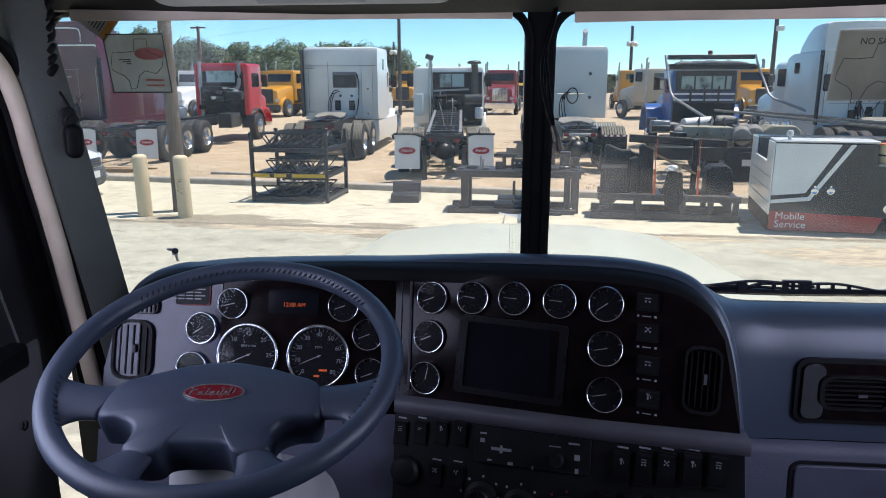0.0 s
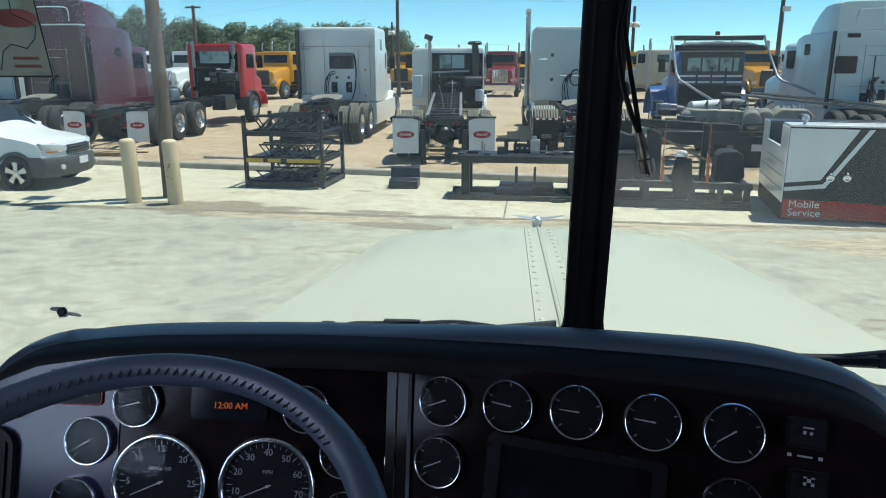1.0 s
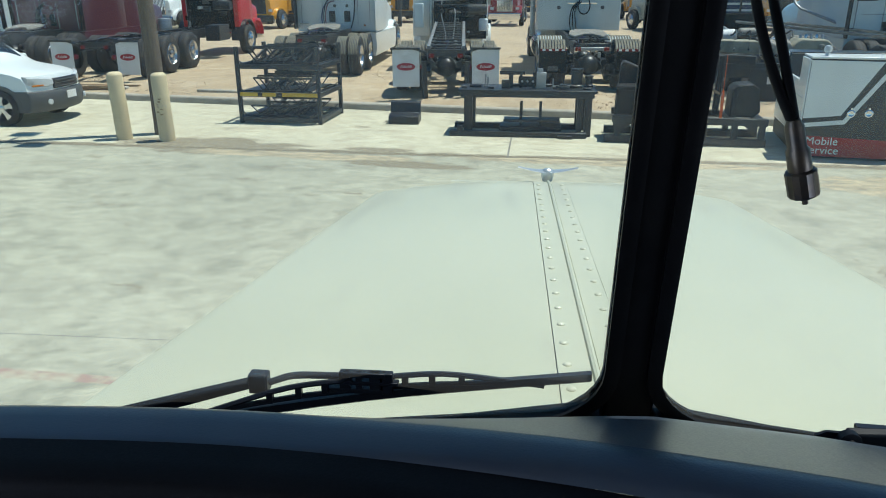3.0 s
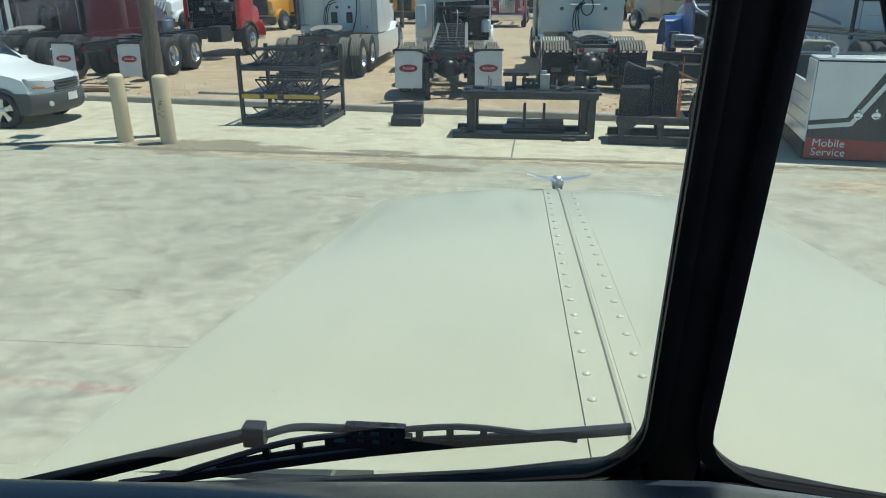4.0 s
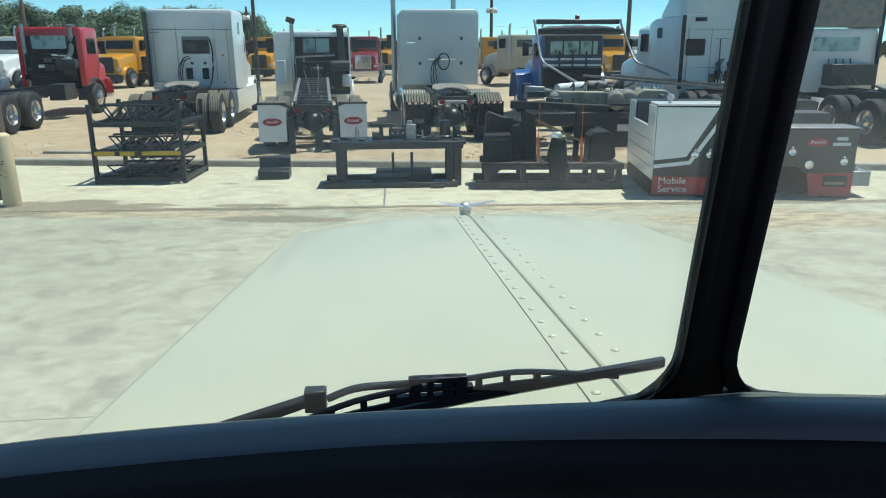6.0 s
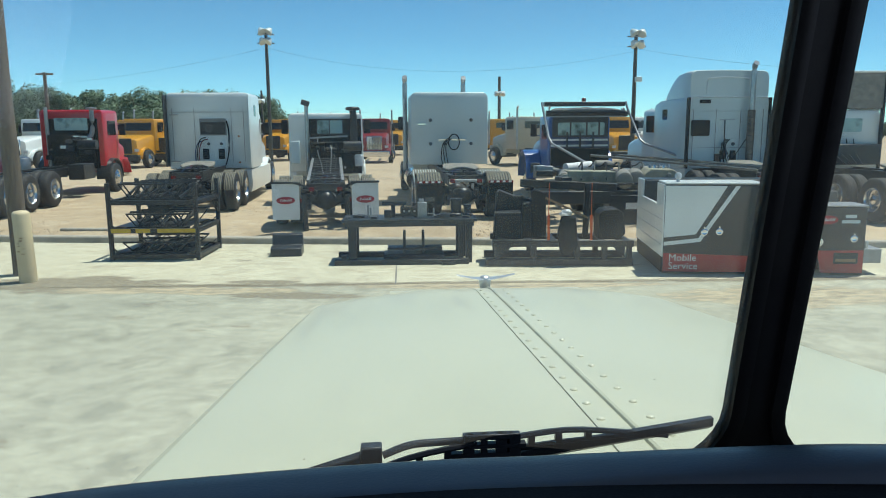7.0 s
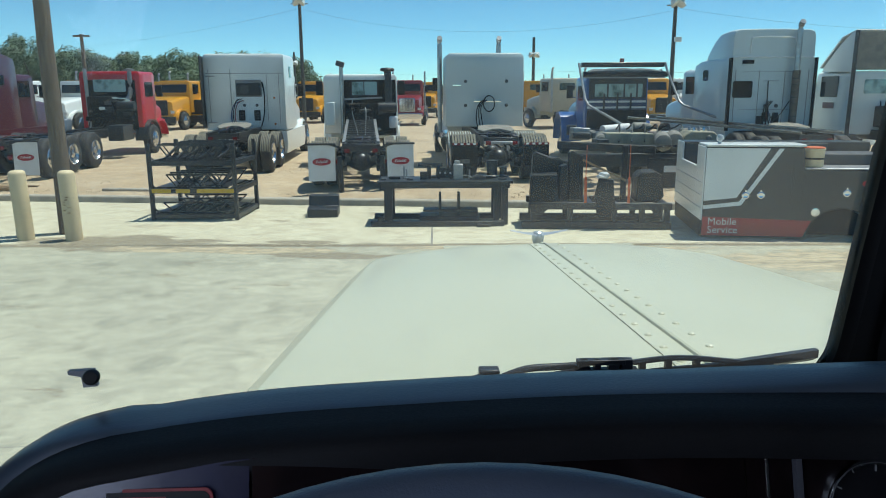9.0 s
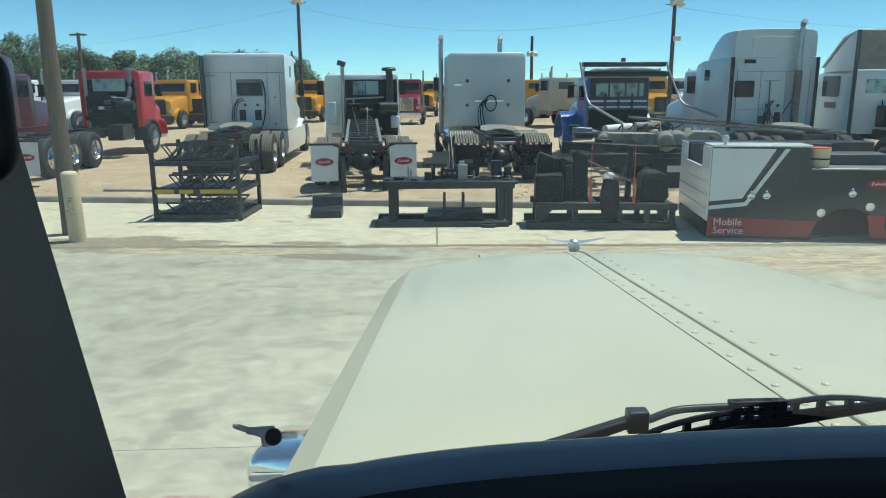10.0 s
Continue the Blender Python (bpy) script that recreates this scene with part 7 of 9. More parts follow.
# Big white aerodynamic sleeper tractor beside the service body
def aero_sleeper(m, paint_mat, label, half, roof=3.72, back=3.05, stack=True):
    t = thing("semi_truck", label, "truck", m, "parked trucks")
    chassis(t, -0.75, 9.0, (0.0, 1.37), fifth=0.6)
    bm = B()
    rows = []
    for y, zt, hw, top_w in ((1.72, roof - 0.02, half - 0.02, 0.97), (1.76, roof, half, 0.97), (2.30, roof, half, 0.95), (2.75, roof - 0.03, half, 0.92), (3.25, roof - 0.20, half * 0.99, 0.88), (3.75, roof - 0.48, half * 0.98, 0.84), (4.25, roof - 0.80, half * 0.95, 0.80), (4.35, roof - 0.95, half * 0.92, 0.80)):
        tw = hw * top_w
        ledge = min(roof - 0.74, zt - 0.05)
        ring = [(hw, 1.05), (hw, ledge - 0.12), (hw - 0.02, ledge - 0.03), (tw, ledge + 0.01), (tw - 0.01, zt - 0.16), (tw - 0.05, zt - 0.05), (tw - 0.16, zt), (0.3, zt + 0.015)]
        rows.append([Vector((x, y, z)) for x, z in ring + [(-x, z) for x, z in ring[::-1]]])
    loft(bm, rows)
    part("sleeper", bm, paint_mat, t, sharp=30)
    cab_box(t, "cab", half * 1.78, 4.1, 5.5, 1.02, 2.75, paint_mat, 0.16, 0.05)
    nose(t, half * 1.62, 5.4, 7.4, 0.75, 1.95, paint_mat)
    part("roof_seam", tube(B(), smooth_path([Vector((x, 1.715, roof - 0.72 + z)) for x, z in ((-half + 0.10, -0.03), (-half + 0.16, 0.0), (0, 0.004), (half - 0.16, 0.0), (half - 0.10, -0.03))], 4), 0.024, 8), M_white, t, "pale moulded ledge")
    top = roof - 0.20
    arch = [(-half * 0.55, roof - 0.62), (-half * 0.55, top - 0.12), (-half * 0.45, top), (half * 0.35, top), (half * 0.50, top - 0.12), (half * 0.50, roof - 0.62)]
    part("roof_arch", tube(B(), smooth_path([Vector((x, 1.715, z)) for x, z in arch], 4), 0.022, 6), M_white, t, "pale moulded roof edge")
    for x, w in ((-half + 0.17, 0.02), (half - 0.17, 0.02), (half * 0.30, 0.012), (-half * 0.30, 0.012)):
        box(bm := B(), (x, 1.716, 1.9), (w, 0.012, 1.55))
        part("panel_seam", bm, M_rail_grey if w < 0.02 else M_mark, t)
    for k, (x, z) in enumerate(((-0.25, 1.32), (0.18, 1.32))):
        box(bm := B(), (x, 1.70, z), (0.20, 0.03, 0.26))
        part("vent_cover", bm, M_plastic_black, t, bevel=0.01)
    for s in (-1, 1):
        box(bm := B(), (s * (half - 0.010), 1.70, 2.02), (0.035, 0.20, 1.94))
        part("side_fairing", bm, M_rubber, t, "black rubber fairing edge", bevel=0.012)
        glass_panel(t, "side_window", (s * half, 3.3, 2.55), 0.34, 0.30, (s, 0, 0))
        glass_panel(t, "door_window", (s * half * 0.87, 4.8, 2.28), 0.72, 0.52, (s, 0, 0))
        bm = B()
        loft(bm, [[Vector((s * x, y, z)) for x, z in ((0.95, 0.32), (half, 0.32), (half + 0.03, 0.60), (half, 1.04), (0.95, 1.04))] for y in (1.7, 3.4, 4.8, 6.0)])
        part("chassis_fairing", bm, paint_mat, t, sharp=40)
        put_wheel(t, s * 1.05, 6.7, 0.515, s)
        mirror(t, s * half, 5.5, 2.2, s)
    glass_panel(t, "windshield", (0, 5.58, 2.32), 1.7, 0.62, (0, 1, 0.35))
    back_of_sleeper(t, half * 2, 1.72, 1.10, roof, None)
    # Rear window in plain black rubber, so that it mirrors no sky
    part("dark_rear_window", prism(B(), rounded(0.54, 0.44, 0.05), 0.03, frame_of((-half + 0.38, 1.715, 2.16), (0, -1, 0))), M_rubber, t, "black rear window", bevel=0.01)
    box(bm := B(), (-half + 0.48, 1.69, roof - 0.84), (0.30, 0.05, 0.10))
    part("work_lamp", bm, M_plastic_black, t)
    box(bm := B(), (-0.05, 1.66, 2.38), (0.42, 0.02, 0.02))
    part("hose_bar", bm, M_galv, t)
    beam(bm := B(), (-0.12, 1.66, 2.38), (-0.12, 1.60, 1.3), 0.025, 0.025)
    part("hose_post", bm, M_black_steel, t)
    for k, (x0, z0, x1, z1) in enumerate(((-0.12, 1.75, -0.34, 1.12), (-0.12, 1.70, 0.16, 1.10), (0.50, 1.85, -0.08, 1.22), (-0.10, 1.62, -0.20, 1.15), (-0.14, 1.80, 0.02, 1.15))):
        mid = Vector(((x0 + x1) / 2, 1.55, (z0 + z1) / 2 - 0.06))
        part("air_hose", tube(B(), smooth_path([Vector((x0, 1.63, z0)), mid, Vector((x1, 1.5, z1))], 4), 0.012, 6), (M_rubber, M_dark_green, M_rubber, M_red_hose, M_blue_hose)[k], t, sharp=80)
    for z in (1.62, 2.62):
        box(bm := B(), (-0.15, 1.712, z), (half * 1.2, 0.010, 0.010))
        part("panel_seam", bm, M_rail_grey, t)
    if stack:
        exhaust(t, half * 0.48, 1.52, 0.9, roof + 0.18, 0.075)
    return t


aero_sleeper(pose(9.20, 17.45, LOT, 0, 0, 0.5), M_silver, "pale silver high-roof sleeper tractor with one exhaust stack", 1.175, 3.72)
aero_sleeper(pose(-14.35, 19.6, LOT, 0, 0, -1.0), M_maroon, "dark red high-roof sleeper tractor on the dirt lot", 1.13, 4.08, stack=False)
aero_sleeper(pose(-17.6, 20.6, LOT, 0, 0, -1.0), M_silver, "pale silver sleeper tractor at the end of the row", 1.13, 3.9, stack=False)

# White day cab tractor with a roof fairing
t = thing("semi_truck", "white day cab tractor with a tall roof fairing", "truck", pose(12.02, 15.3, LOT, 0, 0, 0.5), "parked trucks")
chassis(t, -0.75, 6.5, (0.0, 1.37), fifth=0.6)
cab_box(t, "cab", 2.20, 3.05, 4.75, 0.98, 2.62, M_white, 0.14, 0.03)
nose(t, 1.95, 4.7, 6.6, 0.75, 1.9, M_white)
for s in (-1, 1):
    bm = B()
    loft(bm, [[Vector((s * (1.08 + dx), y, z)) for y, z in ((3.10, 2.60), (4.45, 2.62), (4.30, 2.80), (4.0, 3.06), (3.6, 3.36), (3.3, 3.54), (3.10, 3.63))] for dx in (0.0, 0.03)])
    part("side_fairing", bm, M_white, t, bevel=0.006)
    box(bm := B(), (s * 1.095, 3.02, 2.30), (0.03, 0.15, 2.66))
    part("fairing_edge", bm, M_frame, t, "black rubber fairing edge", bevel=0.006)
    glass_panel(t, "door_window", (s * 1.085, 4.05, 2.22), 0.80, 0.55, (s, 0, 0))
    box(bm := B(), (s * 1.103, 4.0, 1.72), (0.012, 0.52, 0.16))
    part("door_sign", bm, M_maroon, t, "dark door sign")
    put_wheel(t, s * 1.05, 5.9, 0.515, s)
    mirror(t, s * 1.15, 4.7, 2.15, s)
    lathe(bm := B(), [(0.28, -0.55), (0.30, -0.53), (0.30, 0.53), (0.28, 0.55)], frame_of((s * 0.95, 3.6, 0.72), (0, 1, 0)), 20)
    part("fuel_tank", bm, M_alu, t, sharp=40)
bm = B()
loft(bm, [[Vector((x, y, z)) for y, z in ((2.99, 2.66), (3.05, 2.66), (3.9, 2.66), (4.5, 2.70), (3.6, 3.45), (3.12, 3.62), (2.99, 3.60))] for x in (-1.07, -0.5, 0.5, 1.07)])
part("roof_fairing", bm, M_grime, t, "grey inside of the roof fairing", bevel=0.01)
bm = B()
loft(bm, [[Vector((x, y, z)) for y, z in ((3.01, 3.625), (3.62, 3.47), (4.56, 2.72), (4.60, 2.74), (3.66, 3.50), (3.03, 3.655))] for x in (-1.11, -0.5, 0.5, 1.11)])
part("roof_skin", bm, M_white, t, bevel=0.006)
glass_panel(t, "rear_window", (-0.10, 3.04, 2.22), 1.3, 0.36, (0, -1, 0), mat=M_cab_glass)
box(bm := B(), (0.25, 2.85, 1.45), (1.3, 0.4, 0.55))
part("equipment_rack", bm, M_black_steel, t, bevel=0.03)
for k in range(4):
    part("air_hose", tube(B(), smooth_path([Vector((-0.3 + 0.2 * k, 2.98, 1.85)), Vector((-0.4 + 0.2 * k, 2.7, 1.5)), Vector((-0.3 + 0.15 * k, 2.3, 1.2))], 5), 0.016, 6), M_rubber, t)

# Red day cab chassis with three axles and white mud flaps
t = thing("semi_truck", "red day cab chassis with three rear axles and white mud flaps", "truck", pose(-11.05, 18.0, LOT, 0, 0, -0.6), "parked trucks")
chassis(t, 0.05, 9.0, (1.95, 3.35), z=0.86, flaps=0.0, steps=12)
for s in (-1, 1):
    put_wheel(t, s * 1.08, 0.70, 0.515, s, WHEEL_STEER)
    put_wheel(t, s * 1.08, 8.15, 0.515, s, WHEEL_STEER)
    mirror(t, s * 1.12, 8.9, 2.2, s)
    glass_panel(t, "door_window", (s * 1.04, 8.35, 2.25), 0.75, 0.5, (s, 0, 0))
    bm = B()
    rows = [[Vector((s * 1.0 + w_, 8.15 - 0.66 * math.cos(math.pi * k / 10), 0.55 + 0.66 * math.sin(math.pi * k / 10) - q)) for w_, q in ((-0.25, 0), (0.2, 0), (0.2, 0.05), (-0.25, 0.05))] for k in range(11)]
    loft(bm, rows)
    part("fender", bm, M_frame, t, sharp=50)
cab_box(t, "cab", 2.08, 7.60, 9.0, 0.95, 2.86, M_red, 0.13, 0.0)
nose(t, 1.45, 8.95, 10.6, 0.75, 1.9, M_red)
box(bm := B(), (0.02, 7.588, 1.72), (1.70, 0.02, 1.70))
part("cab_back_panel", bm, M_rubber, t, "black cab back panel", bevel=0.008)
rgd = random.Random(43)
for k in range(18):
    cc = Vector((rgd.uniform(-0.75, 0.75), rgd.uniform(7.15, 7.35), rgd.uniform(1.15, 2.0)))
    box(bm := B(), cc, (rgd.uniform(0.06, 0.3), 0.10, rgd.uniform(0.05, 0.2)))
    part("engine_fitting", bm, (M_rubber, M_black_steel, M_alu, M_rubber, M_grey_steel)[k % 5], t, bevel=0.008)
glass_panel(t, "rear_window", (0, 7.572, 2.38), 1.1, 0.42, (0, -1, 0), mat=M_cab_glass)
box(bm := B(), (0, 7.45, 1.60), (1.5, 0.22, 0.85))
part("equipment_rack", bm, M_rubber, t, bevel=0.03)
bm = B()
tube(bm, [Vector((0.35, 7.2, 1.70)), Vector((0.95, 7.2, 1.70))], 0.15, 16)
part("air_tank", bm, M_black_steel, t, sharp=50)
exhaust(t, -0.72, 7.4, 0.9, 2.95, 0.06, bend=False, guard=False)
bm = B()
tube(bm, smooth_path([Vector((0.42, 7.3, 1.65)), Vector((0.55, 7.35, 1.85)), Vector((0.75, 7.4, 2.1)), Vector((0.78, 7.4, 2.85))], 4), 0.075, 12)
lathe(bm, [(0.06, 0.0), (0.17, 0.02), (0.18, 0.08), (0.02, 0.10)], Matrix.Translation((0.78, 7.4, 2.85)), 16)
part("air_intake", bm, M_galv, t, sharp=50)
for k in range(7):
    part("hose", tube(B(), smooth_path([Vector((-0.5 + 0.15 * k, 7.3, 1.15)), Vector((-0.45 + 0.15 * k, 6.9, 1.3)), Vector((-0.3 + 0.1 * k, 6.2, 0.95)), Vector((-0.2 + 0.06 * k, 5.2, 0.95))], 4), 0.012, 6), M_rubber, t)
box(bm := B(), (0.75, 6.3, 0.85), (0.5, 0.9, 0.5))
part("battery_box", bm, M_black_steel, t, bevel=0.03)
bm = B()
lathe(bm, [(0.2, 0), (0.22, 0.03), (0.22, 0.6), (0.2, 0.63)], Matrix.Translation((-0.75, 5.6, 0.7)), 18)
part("fluid_tank", bm, M_galv, t, sharp=40)

# Blue hoist truck with its roller frame
t = thing("hoist_truck", "blue hoist truck with a cover roller frame and long rails", "truck", pose(5.85, 15.7, LOT, 0, 0, 0), "parked trucks")
chassis(t, 0.2, 9.5, (1.5, 2.87), z=0.86, steps=11)
cab_box(t, "cab", 1.95, 6.6, 8.0, 0.95, 2.55, M_blue, 0.12)
# Shade under the roller housing, put on as a darker blue sheet
box(bm := B(), (0.0, 6.590, 1.72), (1.90, 0.012, 0.34))
part("cab_back_lower", bm, M_blue_shaded, t, "blue lower cab back, darkened for the housing's shade")
box(bm := B(), (0.0, 6.52, 1.26), (1.86, 0.14, 0.58))
part("cab_rack", bm, M_rubber, t, "black rack behind the cab", bevel=0.02)
nose(t, 1.8, 7.9, 10.0, 0.75, 1.9, M_blue)
glass_panel(t, "rear_window", (0.05, 6.578, 2.14), 1.5, 0.40, (0, -1, 0), mat=M_cab_glass)
box(bm := B(), (0.02, 6.585, 2.20), (1.80, 0.012, 0.62))
part("cab_back_panel", bm, M_frame, t, "black upper cab back")
for x in (-0.30, 0.22, 0.62):
    box(bm := B(), (x, 6.560, 2.12), (0.05, 0.02, 0.44))
    part("window_bar", bm, M_frame, t)
for x in (-0.42, 0.0, 0.42):
    beam(bm := B(), (x, 6.50, 1.15), (x, 6.50, 2.05), 0.05, 0.05)
    part("cab_guard", bm, M_frame, t)
for z in (1.62, 1.80):
    box(bm := B(), (0, 6.585, z), (1.85, 0.012, 0.06))
    part("white_band", bm, M_white, t)
for s in (-1, 1):
    put_wheel(t, s * 1.12, 8.9, 0.515, s)
    bm = B()
    rows = [[Vector((s * 1.15 + w_, 8.3 - 0.75 * math.cos(math.pi * k / 12), 0.60 + 0.85 * math.sin(math.pi * k / 12) - q)) for w_, q in ((-0.35, 0), (0.30, 0), (0.30, 0.08), (-0.35, 0.08))] for k in range(13)]
    loft(bm, rows)
    part("fender", bm, M_blue, t, sharp=50)
    mirror(t, s * 1.1, 7.9, 2.1, s)
    glass_panel(t, "door_window", (s * 0.975, 7.3, 2.05), 0.7, 0.45, (s, 0, 0))
# roller housing and its two arms
box(bm := B(), (0.02, 6.2, 2.90), (2.52, 0.30, 0.14))
part("roller_housing", bm, M_frame, t, bevel=0.03)
bm = B()
tube(bm, [Vector((-1.2, 6.1, 2.62)), Vector((1.38, 6.1, 2.62))], 0.085, 14)
part("cover_roll", bm, M_black_steel, t, sharp=40)
rows = []
for k in range(25):
    f = k / 24
    x, bulge = -1.05 + 2.10 * f, math.sin(math.pi * f) ** 0.4
    hgt = 0.05 + 0.075 * bulge * (0.8 + 0.35 * noise.noise((f * 7, 0, 0)))
    rows.append([Vector((x, 5.98 + a * 0.16, 2.67 + hgt * b)) for a, b in ((-1, 0), (-1.05, 0.5), (-0.7, 1.0), (0.3, 1.15), (1, 0.8), (1, 0))])
loft(bm := B(), rows)
part("cover_fabric", bm, M_fabric, t, "slack grey cover fabric", sharp=60)
box(bm := B(), (0.02, 6.1, 2.52), (2.6, 0.06, 0.04))
part("roller_rail", bm, M_galv, t)
lathe(bm := B(), [(0.07, 0), (0.07, 0.10), (0.05, 0.12)], Matrix.Translation((0.0, 6.2, 2.97)), 14)
part("beacon", bm, M_red_lens, t, "small red beacon")
part("roller_arm", tube(B(), [Vector((-1.34, 6.1, 2.95)), Vector((-1.32, 6.0, 2.75)), Vector((-1.22, 5.6, 1.90)), Vector((-1.16, 5.4, 1.72)), Vector((-0.55, 3.4, 1.16))], [0.03, 0.035, 0.035, 0.035, 0.04], 10), M_galv, t, "bright bent tube arm")
part("roller_arm", tube(B(), [Vector((1.30, 6.1, 2.97)), Vector((1.33, 6.0, 2.75)), Vector((1.62, 5.6, 1.82)), Vector((1.70, 5.4, 1.70)), Vector((2.45, 3.4, 1.22))], [0.03, 0.035, 0.035, 0.035, 0.045], 10), M_galv, t, "bright bent tube arm")
for x0, x1 in ((-0.75, 2.75), (0.10, 3.75)):
    beam(bm := B(), (x0 + 0.9, 5.8, 1.33), (x1, 0.6, 1.16), 0.06, 0.055)
    part("hoist_rail", bm, M_grime, t, bevel=0.01)
    beam(bm := B(), (x0 + 0.9, 5.75, 1.370), (x1, 0.62, 1.200), 0.04, 0.02)
    part("rail_cap", bm, M_alu, t)
box(bm := B(), (-1.35, 0.05, 0.62), (2.55, 0.16, 0.30))
part("rear_beam", bm, M_black_steel, t, bevel=0.02)
box(bm := B(), (-0.65, 0.2, 0.30), (0.85, 0.5, 0.75))
part("rear_box", bm, M_black_steel, t, bevel=0.03)
box(bm := B(), (-0.55, -0.058, 0.42), (0.30, 0.012, 0.15))
part("number_plate", bm, M_flap, t, "blank number plate")
# hydraulic gear over the rear of the hoist
prism(bm := B(), [(-0.62, -0.10), (0.62, -0.16), (0.66, 0.06), (0.5, 0.12), (-0.60, 0.14)], 0.5, Matrix(((1, 0, 0, -1.30), (0, 0, 1, 0.55), (0, 1, 0, 1.06), (0, 0, 0, 1))))
part("guard_plate", bm, M_tan_metal, t, "dusty tan guard plate", bevel=0.02)
prism(bm := B(), [(-0.42, -0.20), (0.42, -0.20), (0.40, 0.06), (0.28, 0.16), (-0.26, 0.18), (-0.40, 0.05)], 0.55, Matrix(((1, 0, 0, 0.18), (0, 0, 1, 0.10), (0, 1, 0, 1.08), (0, 0, 0, 1))))
vb = part("valve_housing", bm, M_tan_metal, t, "dusty tan valve housing", bevel=0.03)
lathe(bm := B(), [(0.06, 0), (0.065, 0.03), (0.04, 0.05)], frame_of((0.34, 0.10, 1.10), (0, -1, 0)), 14)
part("cap", bm, M_grime, vb)
for k in range(5):
    lathe(bm := B(), [(0.035, 0), (0.035, 0.06), (0.02, 0.09)], Matrix.Translation((-0.02 + 0.11 * k, 0.35, 1.25)), 10)
    part("fitting", bm, (M_galv, M_alu)[k % 2], vb)
for x, y, r in ((-0.66, 0.25, 0.19), (-0.36, 0.35, 0.21), (-1.9, 0.9, 0.16)):
    lathe(bm := B(), [(r * 0.7, -0.30), (r, -0.26), (r, 0.26), (r * 0.7, 0.30)], frame_of((x, y, 1.02), (0.25, 1, 0.1)), 18)
    part("hydraulic_drum", bm, M_grime, t, sharp=40)
part("white_tank", tube(B(), [Vector((-1.55, 2.2, 1.16)), Vector((-0.80, 2.5, 1.20))], 0.13, 14), M_flap, t, "white tank", sharp=40)
box(bm := B(), (0.62, -0.10, 0.56), (1.05, 0.10, 0.92))
part("tail_panel", bm, M_brown_panel, t, "dark brown tail panel", bevel=0.015)
box(bm := B(), (0.66, -0.158, 0.84), (0.32, 0.012, 0.16))
part("blank_plate", bm, M_flap, t, "pale blank plate")
box(bm := B(), (-0.9, -0.14, 0.94), (3.0, 0.05, 0.05))
part("tail_bar", bm, M_black_steel, t)
for k in range(16):
    lathe(bm := B(), [(0.014, 0), (0.014, 0.02), (0.008, 0.026)], frame_of((-2.3 + 0.19 * k, -0.168, 0.94), (0, -1, 0)), 8)
    part("bolt", bm, M_alu, t)
rg = random.Random(9)
for k in range(26):
    c = Vector((rg.uniform(-2.3, 0.4), rg.uniform(0.3, 4.6), rg.uniform(0.75, 1.22)))
    bm = B()
    if k % 3 == 0:
        lathe(bm, [(0.10, 0), (0.13, 0.03), (0.13, rg.uniform(0.25, 0.5)), (0.08, 0.55)], Matrix.Translation(c) @ Matrix.Rotation(radians(90), 4, "X" if k % 2 else "Y"), 14)
    else:
        box(bm, (0, 0, 0), (rg.uniform(0.2, 0.6), rg.uniform(0.2, 0.5), rg.uniform(0.12, 0.32)), Matrix.Translation(c) @ Matrix.Rotation(rg.uniform(-0.3, 0.3), 4, "Z"))
    part("hoist_fitting", bm, (M_grime, M_black_steel, M_grey_steel, M_galv)[k % 4], t, bevel=0.015)
for k in range(6):
    part("hose", tube(B(), smooth_path([Vector((-1.6 + 0.3 * k, 0.5, 1.0)), Vector((-1.4 + 0.3 * k, 1.2, 1.35)), Vector((-1.2 + 0.28 * k, 2.2, 1.2)), Vector((-1.0 + 0.2 * k, 3.6, 1.15))], 4), 0.02, 6), (M_rubber, M_dark_green)[k % 2], t)


# Trucks of the second row, facing the camera
def far_truck(x, y, turn, mat, label, w=1.95, roof=2.75, body=None, away=False):
    t = thing("semi_truck", label, "truck", pose(x, y, LOT, 0, 0, turn), "second row trucks")
    cab_box(t, "cab", w, 0.0, 1.4, 0.95, roof, mat, 0.14, 0.04)
    nose(t, w * 0.9, 1.35, 3.2, 0.72, 1.88, mat, M_chrome if mat in (M_dull_red, M_white) else M_frame)
    glass_panel(t, "windshield", (0, 1.44, roof - 0.42), w * 0.8, 0.52, (0, 1, 0.25))
    glass_panel(t, "rear_window", (0, -0.008, roof - 0.45), w * 0.5, 0.38, (0, -1, 0))
    for s in (-1, 1):
        put_wheel(t, s * 1.0, 2.45, 0.515, s)
        put_wheel(t, s * 1.0, -2.6, 0.515, s, WHEEL_DUAL)
        put_wheel(t, s * 1.0, -3.95, 0.515, s, WHEEL_DUAL)
        mirror(t, s * (w / 2 + 0.08), 1.2, 2.2, s)
        glass_panel(t, "door_window", (s * w / 2, 0.75, roof - 0.45), 0.7, 0.5, (s, 0, 0))
        box(bm := B(), (s * 0.40, -1.9, 0.9), (0.08, 5.0, 0.26))
        part("frame_rail", bm, M_frame, t)
        exhaust(t, s * (w / 2 + 0.06), -0.12, 0.9, roof + 0.55, 0.06, guard=False)
    for k in range(5):
        lathe(bm := B(), [(0.03, 0), (0.035, 0.02), (0.02, 0.06)], Matrix.Translation((-0.6 + 0.3 * k, 1.15, roof - 0.02)), 8)
        part("roof_marker", bm, M_amber, t)
    if body:
        cab_box(t, "sleeper", w + 0.25, -1.8, 0.0, 1.0, body, mat, 0.14)
    return t


